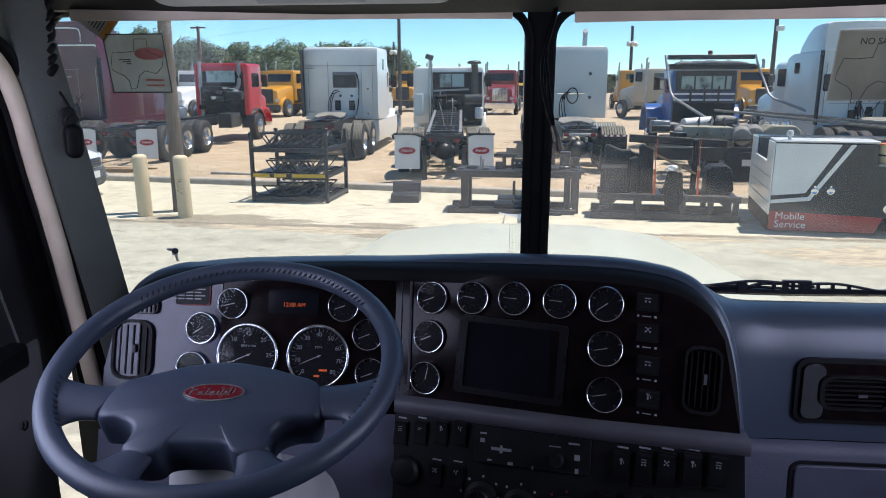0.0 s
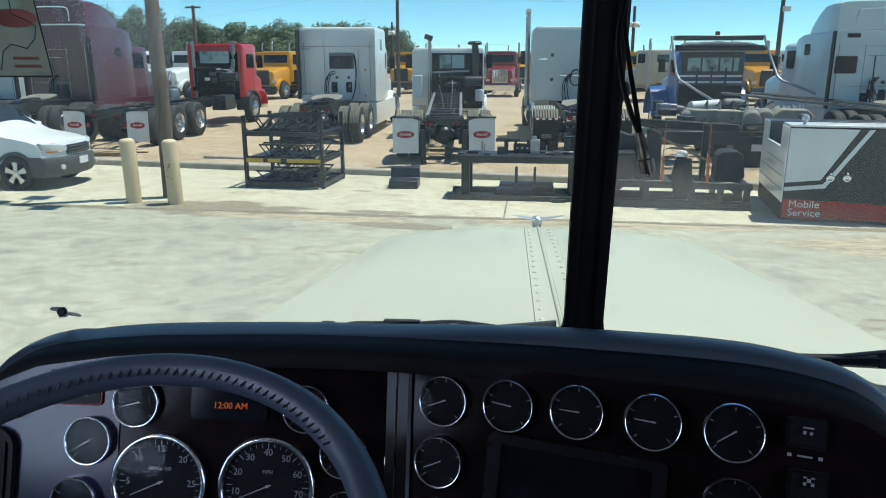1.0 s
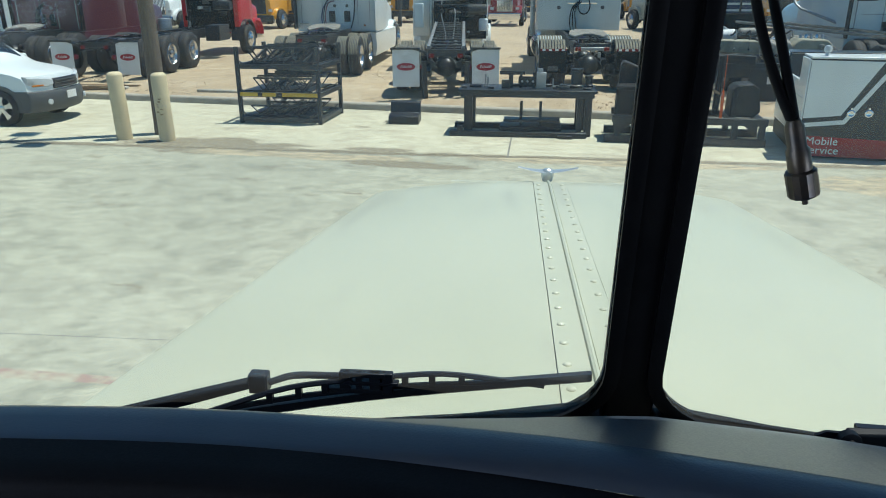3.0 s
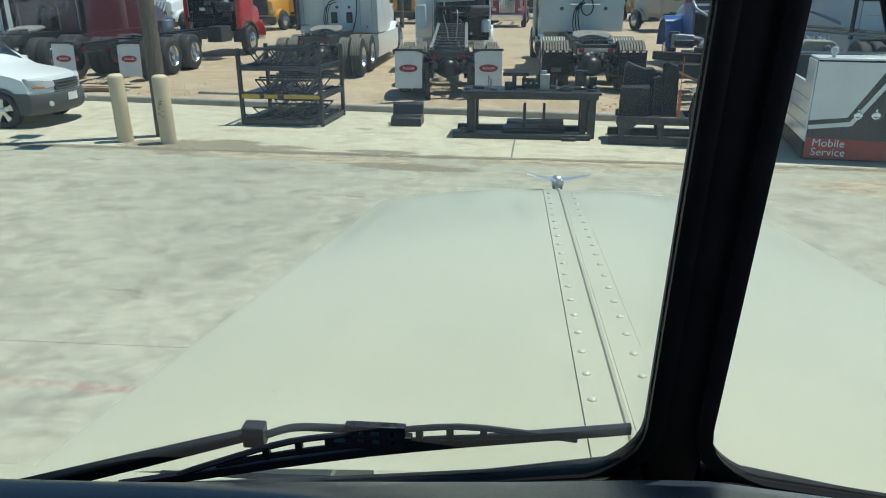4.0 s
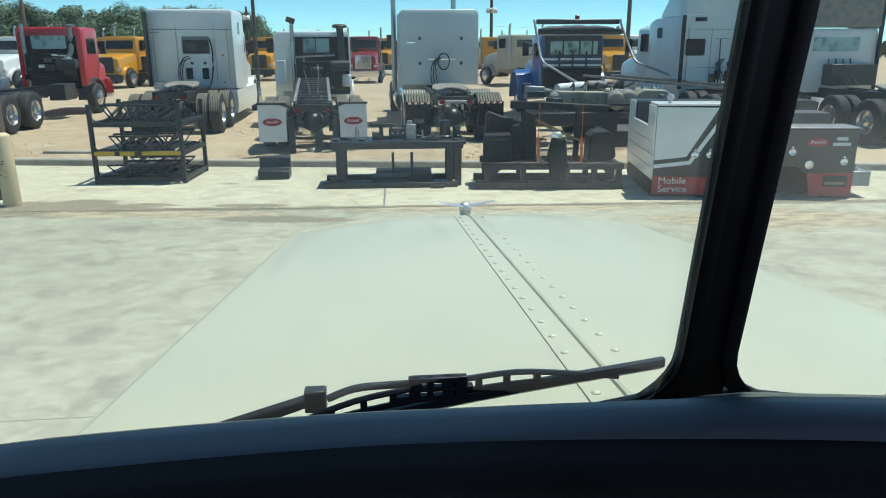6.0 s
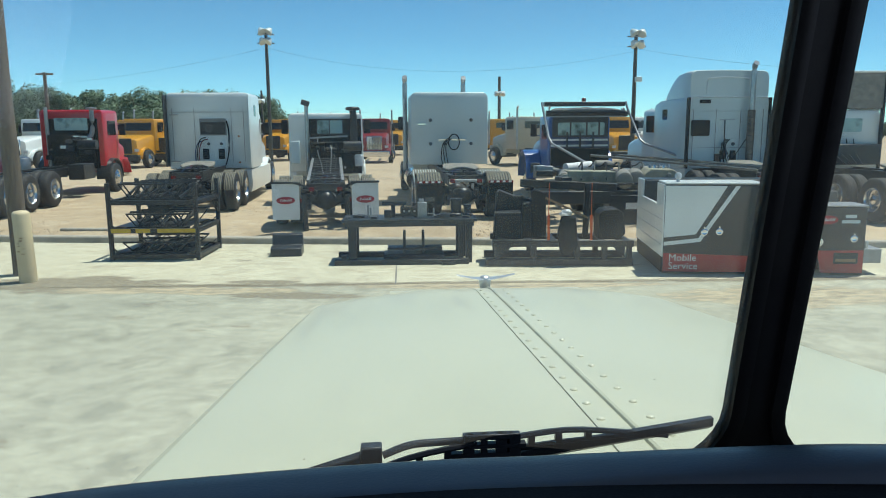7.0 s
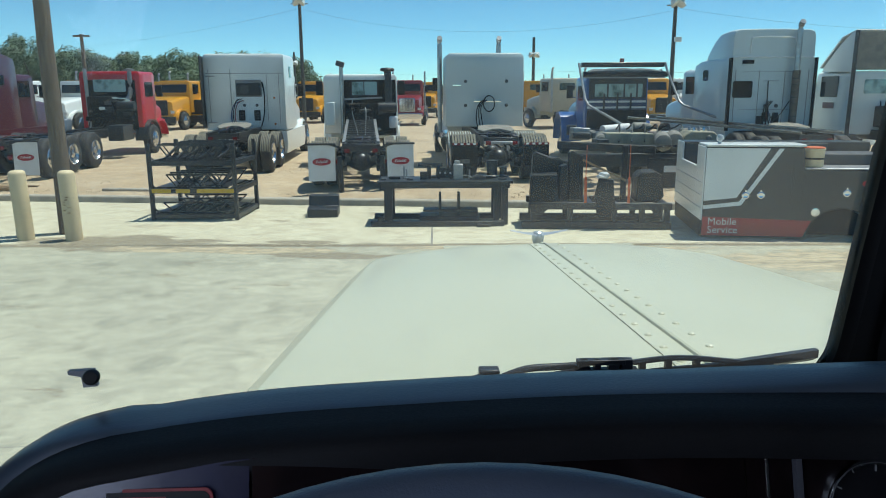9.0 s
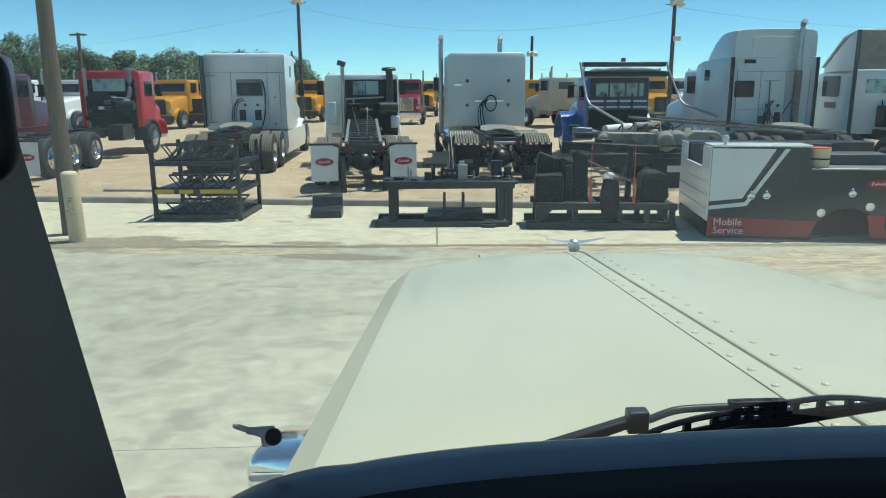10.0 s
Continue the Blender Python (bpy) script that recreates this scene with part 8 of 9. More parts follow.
YL, WL, BL, RL = "yellow day cab truck in the back row", "white day cab truck in the back row", "beige truck in the back row", "red truck with a chrome grille in the back row"
for x, y, turn, mat, label in ((-14.1, 44.5, 170, M_yellow, YL), (-12.6, 46.5, 172, M_yellow, YL), (-19.0, 43.0, 165, M_white, WL), (-21.6, 41.0, 165, M_white, WL), (-0.75, 48.0, 178, M_dull_red, RL), (0.55, 60.0, 178, M_yellow, YL),
                               (8.5, 53.0, 2, M_yellow, YL), (8.0, 40.0, 20, M_beige, BL), (13.6, 44.0, 182, M_yellow, YL), (-7.3, 52.0, 175, M_yellow, YL), (-5.2, 55.0, 178, M_yellow, YL), (-3.3, 58.0, 175, M_beige, BL),
                               (16.2, 46.0, 185, M_white, WL), (19.5, 44.0, 185, M_yellow, YL), (-16.6, 50.0, 170, M_yellow, YL), (3.4, 62.0, 178, M_white, WL), (11.3, 60.0, 180, M_yellow, YL), (-24.4, 42.0, 165, M_yellow, YL), (23.0, 45.0, 185, M_beige, BL)):
    far_truck(x, y, turn, mat, label)

# ---- things on the apron ----
def rack():
    t = thing("steel_rack", "black steel pipe rack with three shelves and a yellow band", "rack", pose(-5.70, 13.98, 0.004, 0, 0, -4.0))
    W, D = 1.68, 1.42
    for x in (0.0, W):
        for y in (0.0, D):
            box(bm := B(), (x, y, 0.755), (0.075, 0.075, 1.51))
            part("post", bm, M_black_steel, t, bevel=0.006)
            for z in (0.0, 0.46, 1.02):
                dx = 0.2 if x == 0 else -0.2
                beam(bm := B(), (x, y, z + 0.26), (x + dx, y, z + 0.08), 0.05, 0.012)
                part("gusset", bm, M_black_steel, t)
    for z in (0.08, 0.58, 1.13):
        for y in (0.0, D):
            box(bm := B(), (W / 2, y, z), (W - 0.08, 0.06, 0.09))
            part("shelf_rail", bm, M_black_steel, t, bevel=0.006)
        for x in (0.0, W):
            box(bm := B(), (x, D / 2, z), (0.06, D - 0.08, 0.09))
            part("shelf_rail", bm, M_black_steel, t, bevel=0.006)
        for k in range(5):
            box(bm := B(), (W * (k + 0.5) / 5, D / 2, z), (0.05, D - 0.08, 0.05))
            part("shelf_bar", bm, M_black_steel, t)
    for x0, x1 in ((0.02, 0.40), (0.50, 0.78), (0.92, 1.66)):
        box(bm := B(), ((x0 + x1) / 2, -0.034, 0.585), (x1 - x0, 0.012, 0.075))
        part("yellow_band", bm, M_tape, t, "yellow band")
    rg = random.Random(3)
    for z, h, n in ((0.13, 0.20, 3), (0.63, 0.26, 4), (1.18, 0.30, 5)):
        for k in range(n):
            y = 0.15 + (D - 0.3) * k / (n - 1)
            x0, x1 = 0.10 + rg.uniform(0, 0.25), W - 0.10 - rg.uniform(0, 0.3)
            bm = B()
            for zz in (z, z + h):
                beam(bm, (x0, y, zz), (x1, y + rg.uniform(-0.08, 0.08), zz), 0.035, 0.035)
            m_ = 6
            for q in range(m_):
                xa, xb = x0 + (x1 - x0) * q / m_, x0 + (x1 - x0) * (q + 1) / m_
                beam(bm, (xa, y, z if q % 2 else z + h), (xb, y, z + h if q % 2 else z), 0.022, 0.022)
            part("lattice_frame", bm, M_black_steel, t)
        for k in range(8):
            x = rg.uniform(0.25, W - 0.3)
            beam(bm := B(), (x, 0.12, z + 0.03), (x + rg.uniform(-0.2, 0.2), D - 0.12, z + rg.uniform(0.03, h)), 0.03, 0.05)
            part("steel_bracket", bm, M_black_steel, t)
        for k in range(3):
            x, y = rg.uniform(0.3, 1.35), rg.uniform(0.3, 1.1)
            lathe(bm := B(), [(0.04, 0), (0.06, 0.02), (0.06, 0.10), (0.03, 0.12)], Matrix.Translation((x, y, z)) @ Matrix.Rotation(radians(70), 4, "X"), 12)
            part("steel_bracket", bm, (M_black_steel, M_grey_steel)[k % 2], t)
    for k in range(3):
        box(bm := B(), (0.28 + 0.5 * k, D / 2, 0.148), (0.42, D - 0.2, 0.02))
        part("plate", bm, M_black_steel, t)
        box(bm := B(), (0.28 + 0.5 * k, D / 2, 0.645), (0.42, D - 0.2, 0.012))
        part("plate", bm, M_black_steel, t)


rack()
bm = B()
loft(bm, [[Vector((x, y, z)) for y, z in ((14.02, 0.004), (14.02, 0.16), (14.10, 0.20), (14.32, 0.20), (14.36, 0.40), (14.50, 0.42), (14.50, 0.004))] for x in (-2.66, -2.05)])
tagged(part("step_block", bm, M_black_steel, None, bevel=0.01), "black steel step block lying on the apron", "step")

t = thing("steel_table", "heavy dark steel table with loose parts on top", "table", pose(-1.18, 13.05, 0.004, 0, 0, -2.0))
box(bm := B(), (1.27, 0.42, 0.815), (2.54, 0.86, 0.05))
part("tabletop", bm, M_black_steel, t, bevel=0.006)
for y in (0.06, 0.78):
    box(bm := B(), (1.27, y, 0.748), (2.44, 0.09, 0.084))
    part("apron_rail", bm, M_black_steel, t)
for x, w in ((0.19, 0.155), (2.24, 0.10), (2.395, 0.125)):
    for y in (0.08, 0.76):
        box(bm := B(), (x, y, 0.353), (w, 0.10, 0.706))
        part("leg", bm, M_black_steel, t, bevel=0.008)
for y in (-0.06, 0.80):
    box(bm := B(), (1.12, y, 0.05), (2.52, 0.16, 0.10))
    part("foot_beam", bm, M_black_steel, t, bevel=0.01)
box(bm := B(), (0.05, -0.06, 0.14), (0.10, 0.12, 0.10))
part("foot_stop", bm, M_black_steel, t)
for x, y, w, d, h, mt in ((0.86, 0.30, 0.14, 0.10, 0.15, M_black_steel), (1.52, 0.32, 0.18, 0.16, 0.29, M_galv), (1.50, 0.30, 0.10, 0.05, 0.36, M_galv), (2.02, 0.45, 0.30, 0.22, 0.06, M_black_steel), (0.30, 0.40, 0.22, 0.16, 0.05, M_black_steel), (1.30, 0.55, 0.9, 0.10, 0.05, M_black_steel), (1.84, 0.30, 0.20, 0.10, 0.035, M_grey_steel), (0.60, 0.20, 0.12, 0.08, 0.04, M_grey_steel), (2.36, 0.25, 0.16, 0.12, 0.03, M_black_steel), (0.10, 0.22, 0.10, 0.10, 0.04, M_grey_steel)):
    box(bm := B(), (x, y, 0.841 + h / 2), (w, d, h))
    part("steel_part", bm, mt, t, bevel=0.01)
for x0, x1, z0, z1 in ((0.75, 1.22, 1.08, 1.145), (1.10, 1.44, 0.87, 1.05), (0.92, 1.00, 0.841, 1.09), (1.12, 1.17, 0.841, 1.09), (1.36, 1.41, 0.841, 1.12)):
    box(bm := B(), ((x0 + x1) / 2, 0.36, (z0 + z1) / 2), (x1 - x0, 0.03, z1 - z0))
    part("bracket_plate", bm, M_black_steel, t, bevel=0.004)
for x in (1.17, 1.27, 1.37):
    lathe(bm := B(), [(0.0, 0.0), (0.022, 0.0), (0.022, 0.008), (0.0, 0.008)], frame_of((x, 0.342, 0.96), (0, -1, 0)), 10)
    part("bolt", bm, M_galv, t, "bright bolt head")
for x, y, h in ((0.48, 0.42, 0.24), (0.53, 0.36, 0.19), (1.74, 0.4, 0.17)):
    lathe(bm := B(), [(0.0, 0), (0.028, 0), (0.028, 0.03), (0.016, 0.035), (0.016, h), (0.0, h)], Matrix.Translation((x, y, 0.841)), 10)
    part("steel_pin", bm, M_galv, t, "bright steel pin")
for x, r, h in ((2.18, 0.13, 0.34), (2.40, 0.09, 0.22)):
    lathe(bm := B(), [(0.0, 0), (r, 0), (r, 0.04), (r * 0.8, 0.06), (r * 0.8, h - 0.05), (r * 0.9, h - 0.04), (r * 0.9, h), (0.0, h)], Matrix.Translation((x, 0.52, 0.841)), 20)
    part("drum", bm, M_black_steel, t)
lathe(bm := B(), [(0.10, -0.03), (0.13, -0.03), (0.13, 0.03), (0.10, 0.03), (0.10, -0.03)], Matrix.Translation((1.92, 0.25, 0.876)), 20)
part("ring", bm, M_grey_steel, t)

t = thing("steel_trestle", "low dark steel trestle under the table", "trestle", pose(0.20, 13.35, 0.004, 0, 0, -2.0))
box(bm := B(), (0, 0, 0.25), (1.05, 0.34, 0.05))
part("plate", bm, M_black_steel, t, bevel=0.006)
box(bm := B(), (-0.02, -0.05, 0.10), (1.15, 0.50, 0.14))
part("base", bm, M_black_steel, t, bevel=0.02)
for x in (-0.20, 0.16):
    for y in (-0.12, 0.12):
        beam(bm := B(), (x, y, 0.16), (x, y, 0.58), 0.05, 0.05)
        part("upright", bm, M_black_steel, t)
box(bm := B(), (0.55, -0.38, 0.03), (0.26, 0.14, 0.06))
tagged(part("steel_offcut", bm, M_black_steel, None, bevel=0.008), "small black steel offcut beside the trestle", "offcut").location = (0.25, 13.2, 0.004)

t = thing("parts_pallet", "dark steel pallet with strapped black vehicle parts", "pallet", pose(1.62, 12.62, 0.004, 0, 0, -6.0))
for y in (0.0, 0.9):
    box(bm := B(), (1.28, y, 0.42), (2.60, 0.10, 0.12))
    part("deck_rail", bm, M_black_steel, t, bevel=0.008)
    box(bm := B(), (1.22, y, 0.07), (2.72, 0.12, 0.13))
    part("runner", bm, M_black_steel, t, bevel=0.01)
    for x in (0.08, 0.75, 1.55, 2.05, 2.50):
        box(bm := B(), (x, y, 0.25), (0.10, 0.09, 0.24))
        part("pallet_post", bm, M_black_steel, t)
for k in range(6):
    box(bm := B(), (0.2 + 0.45 * k, 0.45, 0.46), (0.12, 0.95, 0.05))
    part("deck_bar", bm, M_black_steel, t)
for pts, y0, d in (([(0.02, 0.48), (0.52, 0.48), (0.52, 0.99), (0.03, 0.97)], 0.05, 0.45), ([(0.05, 0.48), (0.98, 0.48), (0.99, 1.06), (0.92, 1.14), (0.62, 1.22), (0.58, 1.27), (0.42, 1.25), (0.14, 1.36), (0.08, 1.30)], 0.52, 0.30),
                   ([(0.55, 0.48), (0.72, 0.48), (0.70, 1.16), (0.56, 1.12)], 0.20, 0.28), ([(0.76, 0.48), (1.02, 0.48), (1.00, 1.30), (0.80, 1.40), (0.72, 1.36)], 0.36, 0.06), ([(1.17, 0.62), (1.22, 0.30), (1.28, 0.20), (1.42, 0.20), (1.55, 0.40), (1.50, 0.92), (1.24, 0.95)], -0.10, 0.09),
                   ([(1.96, 0.48), (2.36, 0.48), (2.46, 0.58), (2.40, 0.98), (2.30, 1.04), (2.05, 1.02), (1.97, 0.94)], 0.12, 0.55), ([(1.70, 0.48), (1.80, 0.48), (1.82, 1.50), (1.72, 1.50)], 0.30, 0.12), ([(0.55, 1.40), (2.40, 1.30), (2.40, 1.46), (0.55, 1.55)], 0.72, 0.10)):
    bm = prism(B(), pts, d, Matrix(((1, 0, 0, 0), (0, 0, 1, y0), (0, 1, 0, 0), (0, 0, 0, 1))))
    part("black_part", bm, M_charcoal, t, bevel=0.02)
for pts, y0 in (([(0.08, 0.54), (0.46, 0.54), (0.46, 0.92), (0.08, 0.90)], 0.035), ([(2.02, 0.56), (2.34, 0.56), (2.32, 0.94), (2.06, 0.94)], 0.105), ([(1.27, 0.40), (1.42, 0.40), (1.40, 0.84), (1.28, 0.85)], -0.112)):
    bm = prism(B(), pts, 0.014, Matrix(((1, 0, 0, 0), (0, 0, 1, y0), (0, 1, 0, 0), (0, 0, 0, 1))))
    part("raised_panel", bm, M_charcoal, t, bevel=0.006)
for x in (0.12, 2.42):
    part("corner_brace", prism(B(), [(x, 0.36), (x + (0.22 if x < 1 else -0.22), 0.36), (x, 0.16)], 0.02, Matrix(((1, 0, 0, 0), (0, 0, 1, -0.03), (0, 1, 0, 0), (0, 0, 0, 1)))), M_black_steel, t)
beam(bm := B(), (0.98, 0.25, 1.24), (1.78, 0.25, 0.86), 0.045, 0.04)
part("timber", bm, M_timber, t, "brown timber")
for x, top in ((1.02, 1.52), (1.80, 1.52)):
    for a, b in (((x, -0.02, 0.40), (x - 0.01, -0.02, 0.95)), ((x - 0.01, -0.02, 0.95), (x + 0.01, 0.10, top))):
        beam(bm := B(), a, b, 0.012, 0.045)
        part("strap", bm, M_orange_strap, t, "orange strap")
bmesh.ops.create_icosphere(bm := B(), subdivisions=2, radius=0.10, matrix=Matrix.Translation((1.32, -0.05, 0.99)) @ Matrix.Diagonal((1.2, 0.5, 0.7, 1)))
for v in bm.verts:
    v.co += Vector((noise.noise(v.co * 14), noise.noise(v.co * 14 + Vector((5, 0, 0))), noise.noise(v.co * 14 + Vector((0, 5, 0))))) * 0.05
part("crumpled_wrap", bm, M_flap, t, "crumpled white wrap")

# Service body standing on the apron
SB = Matrix.Translation((4.44, 11.56, 0.004)) @ Matrix.Rotation(radians(-9.0), 4, "Z")
t = thing("service_body", "charcoal and white service body with red band, on the apron", "service body", SB)


def slab(name, u0, u1, v0, v1, z0, z1, mat, label="", bevel=0.012):
    box(bm := B(), ((u0 + u1) / 2, (v0 + v1) / 2, (z0 + z1) / 2), (u1 - u0, v1 - v0, z1 - z0))
    return part(name, bm, mat, t, label, bevel=bevel)


bm = B()
arch = [(2.27 + 0.56 * math.cos(radians(a)), 0.02 + 0.52 * math.sin(radians(a))) for a in range(180, -1, -15)]
prism(bm, [(0.0, 0.02)] + arch + [(3.36, 0.02), (3.36, 1.18), (1.60, 1.18), (1.58, 1.54), (0.0, 1.56)], 0.55, Matrix(((1, 0, 0, 0), (0, 0, 1, 0.0), (0, 1, 0, 0), (0, 0, 0, 1))))
part("side_pack", bm, M_service_dark, t, "charcoal compartment side", bevel=0.012)
slab("side_pack", 0.0, 3.36, 1.78, 2.32, 0.40, 1.52, M_service_dark)
slab("far_pack_lining", 0.02, 2.6, 1.755, 1.777, 0.80, 1.50, M_grey_steel)
slab("arch_lining", 1.60, 2.95, 0.30, 0.50, 0.03, 0.70, M_rubber)
slab("bed_floor", 0.05, 3.36, 0.552, 1.775, 0.62, 0.70, M_grey_steel)
slab("end_panel", -0.03, -0.003, 0.0, 0.55, 0.30, 1.56, M_white, "white end panel")
slab("end_panel", -0.03, -0.003, 1.78, 2.32, 0.30, 1.52, M_white, "white end panel")
slab("tailgate", -0.03, -0.001, 0.553, 1.777, 0.30, 1.16, M_white, "white tailgate")
slab("tailgate_rail", -0.05, -0.001, 0.553, 1.777, 1.163, 1.20, M_white)
for k in range(3):
    slab("tailgate_rib", -0.042, -0.032, 0.03, 2.28, 0.50 + 0.22 * k, 0.512 + 0.22 * k, M_silver, bevel=0.0)
slab("rear_skirt", -0.02, 0.3, 0.05, 2.25, 0.02, 0.295, M_rubber)
slab("near_lid", -0.01, 1.60, -0.01, 0.56, 1.562, 1.60, M_white, "white lid")
slab("low_lid", 1.62, 3.37, -0.01, 0.56, 1.183, 1.215, M_galv)
slab("crane_base", 1.7, 3.1, 0.56, 1.2, 1.22, 1.40, M_grey_steel)
side = Matrix(((1, 0, 0, 0), (0, 0, -1, 0.0), (0, 1, 0, 0), (0, 0, 0, 1)))
part("white_panel", prism(B(), [(0.0, 0.64), (0.54, 0.70), (1.03, 1.535), (0.0, 1.54)], 0.004, side), M_white, t, "white painted panel")
part("white_stripe", prism(B(), [(0.0, 0.50), (0.62, 0.57), (1.25, 1.535), (1.17, 1.535), (0.585, 0.635), (0.0, 0.565)], 0.005, side), M_white, t, "white stripe")
for pts in ([(0.0, 0.045), (1.66, 0.045), (1.78, 0.32), (0.0, 0.37)], [(2.66, 0.045), (3.35, 0.045), (3.35, 0.44), (2.58, 0.43)]):
    part("red_band", prism(B(), pts, 0.004, side), M_service_red, t, "red band")
for k, w in enumerate(("Mobile", "Service")):
    lettering("lettering", w, 0.175, M_flap, side @ Matrix.Translation((0.09, 0.285 - 0.145 * k, 0.0055)), t, 0.001, "LEFT")
for u, z in ((0.68, 0.74), (0.93, 0.75), (2.30, 0.80), (3.17, 0.64)):
    lathe(bm := B(), [(0.062, 0), (0.062, 0.012), (0.045, 0.018), (0.03, 0.010), (0.002, 0.010)], side @ Matrix.Translation((u, z, 0.004)), 18)
    box(bm, (u, z + 0.06, 0.008), (0.03, 0.06, 0.012), side)
    part("latch", bm, M_chrome, t, "round chrome latch")
for u, z in ((1.83, 0.47), (2.60, 0.58)):
    lathe(bm := B(), [(0.07, 0), (0.07, 0.016), (0.05, 0.018), (0.045, 0.006), (0.002, 0.006)], side @ Matrix.Translation((u, z, 0.0)), 18)
    part("ring_port", bm, M_chrome, t)
part("oval_mark", prism(B(), oval(0.36, 0.15), 0.004, side @ Matrix.Translation((2.71, 0.96, 0.0))), M_red_oval, t, "red oval")
script_marks(t, side @ Matrix.Translation((2.71, 0.96, 0.004)), 0.26, 0.06, M_flap)
for k in range(2):
    box(bm := B(), (3.10, 1.02 - 0.09 * k, 0.003), (0.18 + 0.12 * k, 0.055, 0.004), side)
    part("lettering_bar", bm, M_silver, t)
box(bm := B(), (3.06, 0.30, 0.006), (0.40, 0.19, 0.008), side)
sg = part("sign_plate", bm, M_ink, t, "small black sign with a tan bar")
box(bm := B(), (3.06, 0.265, 0.012), (0.33, 0.05, 0.006), side)
part("lettering_bar", bm, M_timber, sg)
slab("end_bumper", 3.362, 3.70, 0.10, 2.2, 0.20, 0.45, M_galv, "grey steel bumper")
slab("end_lamp", 3.37, 3.42, -0.005, 0.09, 0.47, 0.60, M_lamp_lens, "clear end lamp", 0.006)
for u in (0.62, 1.42, 1.60, 2.95):
    box(bm := B(), (u, 0.80 if u > 1.5 else 1.05, 0.001), (0.008, 0.72 if u > 1.5 else 0.95, 0.004), side)
    part("door_gap", bm, M_ink, t)
lathe(bm := B(), [(0.028, 0), (0.03, 0.05), (0.055, 0.07), (0.062, 0.11), (0.045, 0.15), (0.002, 0.16)], Matrix.Translation((0.22, 0.1, 1.60)), 16)
part("beacon", bm, M_lamp_lens, t, "clear beacon lamp")
drum = thing("plastic_drum", "tan plastic bucket with a black strap on the service body", "bucket", SB @ Matrix.Translation((1.80, 0.22, 1.215)))
lathe(bm := B(), [(0.15, 0), (0.16, 0.02), (0.165, 0.28), (0.175, 0.285), (0.175, 0.31), (0.15, 0.312)], Matrix(), 24)
part("bucket", bm, M_bollard, drum, sharp=40)
lathe(bm := B(), [(0.168, 0.13), (0.170, 0.16)], Matrix(), 24, caps=False)
part("band", bm, M_rubber, drum)
lathe(bm := B(), [(0.165, 0.312), (0.165, 0.33), (0.14, 0.335)], Matrix(), 24)
part("lid", bm, M_orange_strap, drum)

# Bollards and the wooden pole
for k, (x, y) in enumerate(((-7.28, 12.17), (-6.41, 12.08))):
    t = thing("bollard", "faded yellow steel bollard" + (" with rust scrapes" if k else ""), "bollard", pose(x, y, 0.0, 0.4, -0.8, 0), "bollards")
    bm = B()
    prof = [(0.137, 0), (0.139, 0.02), (0.137, 0.6), (0.137, 1.15), (0.128, 1.185), (0.09, 1.212), (0.002, 1.222)]
    lathe(bm, prof, Matrix(), 28)
    part("post", bm, M_bollard, t, sharp=60)
    if k:
        for j in range(7):
            rgk = random.Random(j)
            a = radians(-95 + rgk.uniform(-18, 22))
            box(bm := B(), (0.1375, 0, 0), (0.002, rgk.uniform(0.02, 0.06), rgk.uniform(0.01, 0.03)), Matrix.Rotation(a, 4, "Z") @ Matrix.Translation((0, 0, 0.50 + 0.045 * j)))
            part("scrape", bm, M_rust, t)
t = thing("utility_pole", "weathered wooden pole with flood lamps beside the bollards", "pole", pose(-6.81, 12.72, 0.0, 0, 0, 0))
bm = B()
tube(bm, [Vector((0.008 * math.sin(k), 0.006 * math.cos(2 * k), -0.1 + 8.2 * k / 12)) for k in range(13)], [0.150 - 0.004 * k for k in range(13)], 18)
part("shaft", bm, M_wood, t, sharp=80)
for sx, sy in ((-0.45, 0.1), (0.4, -0.15), (-0.1, 0.45)):
    beam(bm := B(), (0, 0, 7.9), (sx, sy, 7.8), 0.06, 0.06)
    part("lamp_arm", bm, M_galv, t)
    bm = B()
    box(bm, (sx * 1.5, sy * 1.5, 7.75), (0.50, 0.40, 0.16))
    part("flood_lamp", bm, M_galv, t, bevel=0.04)


# Light poles, telephone poles and wires
def light_pole(x, y, top, lamps, r=0.13, tall=0.0):
    t = thing("light_pole", "dark light pole with flood lamps over the lot", "lamp", pose(x, y, LOT - 0.3, 0, 0, 0), "light poles")
    h = top - LOT + 0.3
    part("shaft", tube(B(), [Vector((0, 0, -0.2)), Vector((0, 0, h * 0.5)), Vector((0, 0, h + tall))], [r, r * 0.85, r * 0.7], 12), M_pole, t, sharp=80)
    for z in ((h, h + 0.5) if lamps == 4 else (h,)):
        box(bm := B(), (0, -0.12, z), (1.0, 0.06, 0.06))
        part("lamp_bar", bm, M_galv, t)
    for k in range(lamps):
        f, up = ((k + 0.5) / lamps - 0.5, 0.0) if lamps < 4 else ((k % 2 - 0.5) * (0.52 if k < 2 else 0.62), 0.06 if k < 2 else 0.62)
        bm = B()
        lathe(bm, [(0.10, 0.0), (0.24, -0.22), (0.26, -0.30), (0.24, -0.31)], Matrix.Translation((f * 1.05, -0.2, h + 0.20 + up)) @ Matrix.Rotation(radians(35 * (1 if f > 0 else -1)), 4, "Y") @ Matrix.Rotation(radians(-25), 4, "X"), 14)
        part("flood_lamp", bm, M_silver, t, sharp=40)


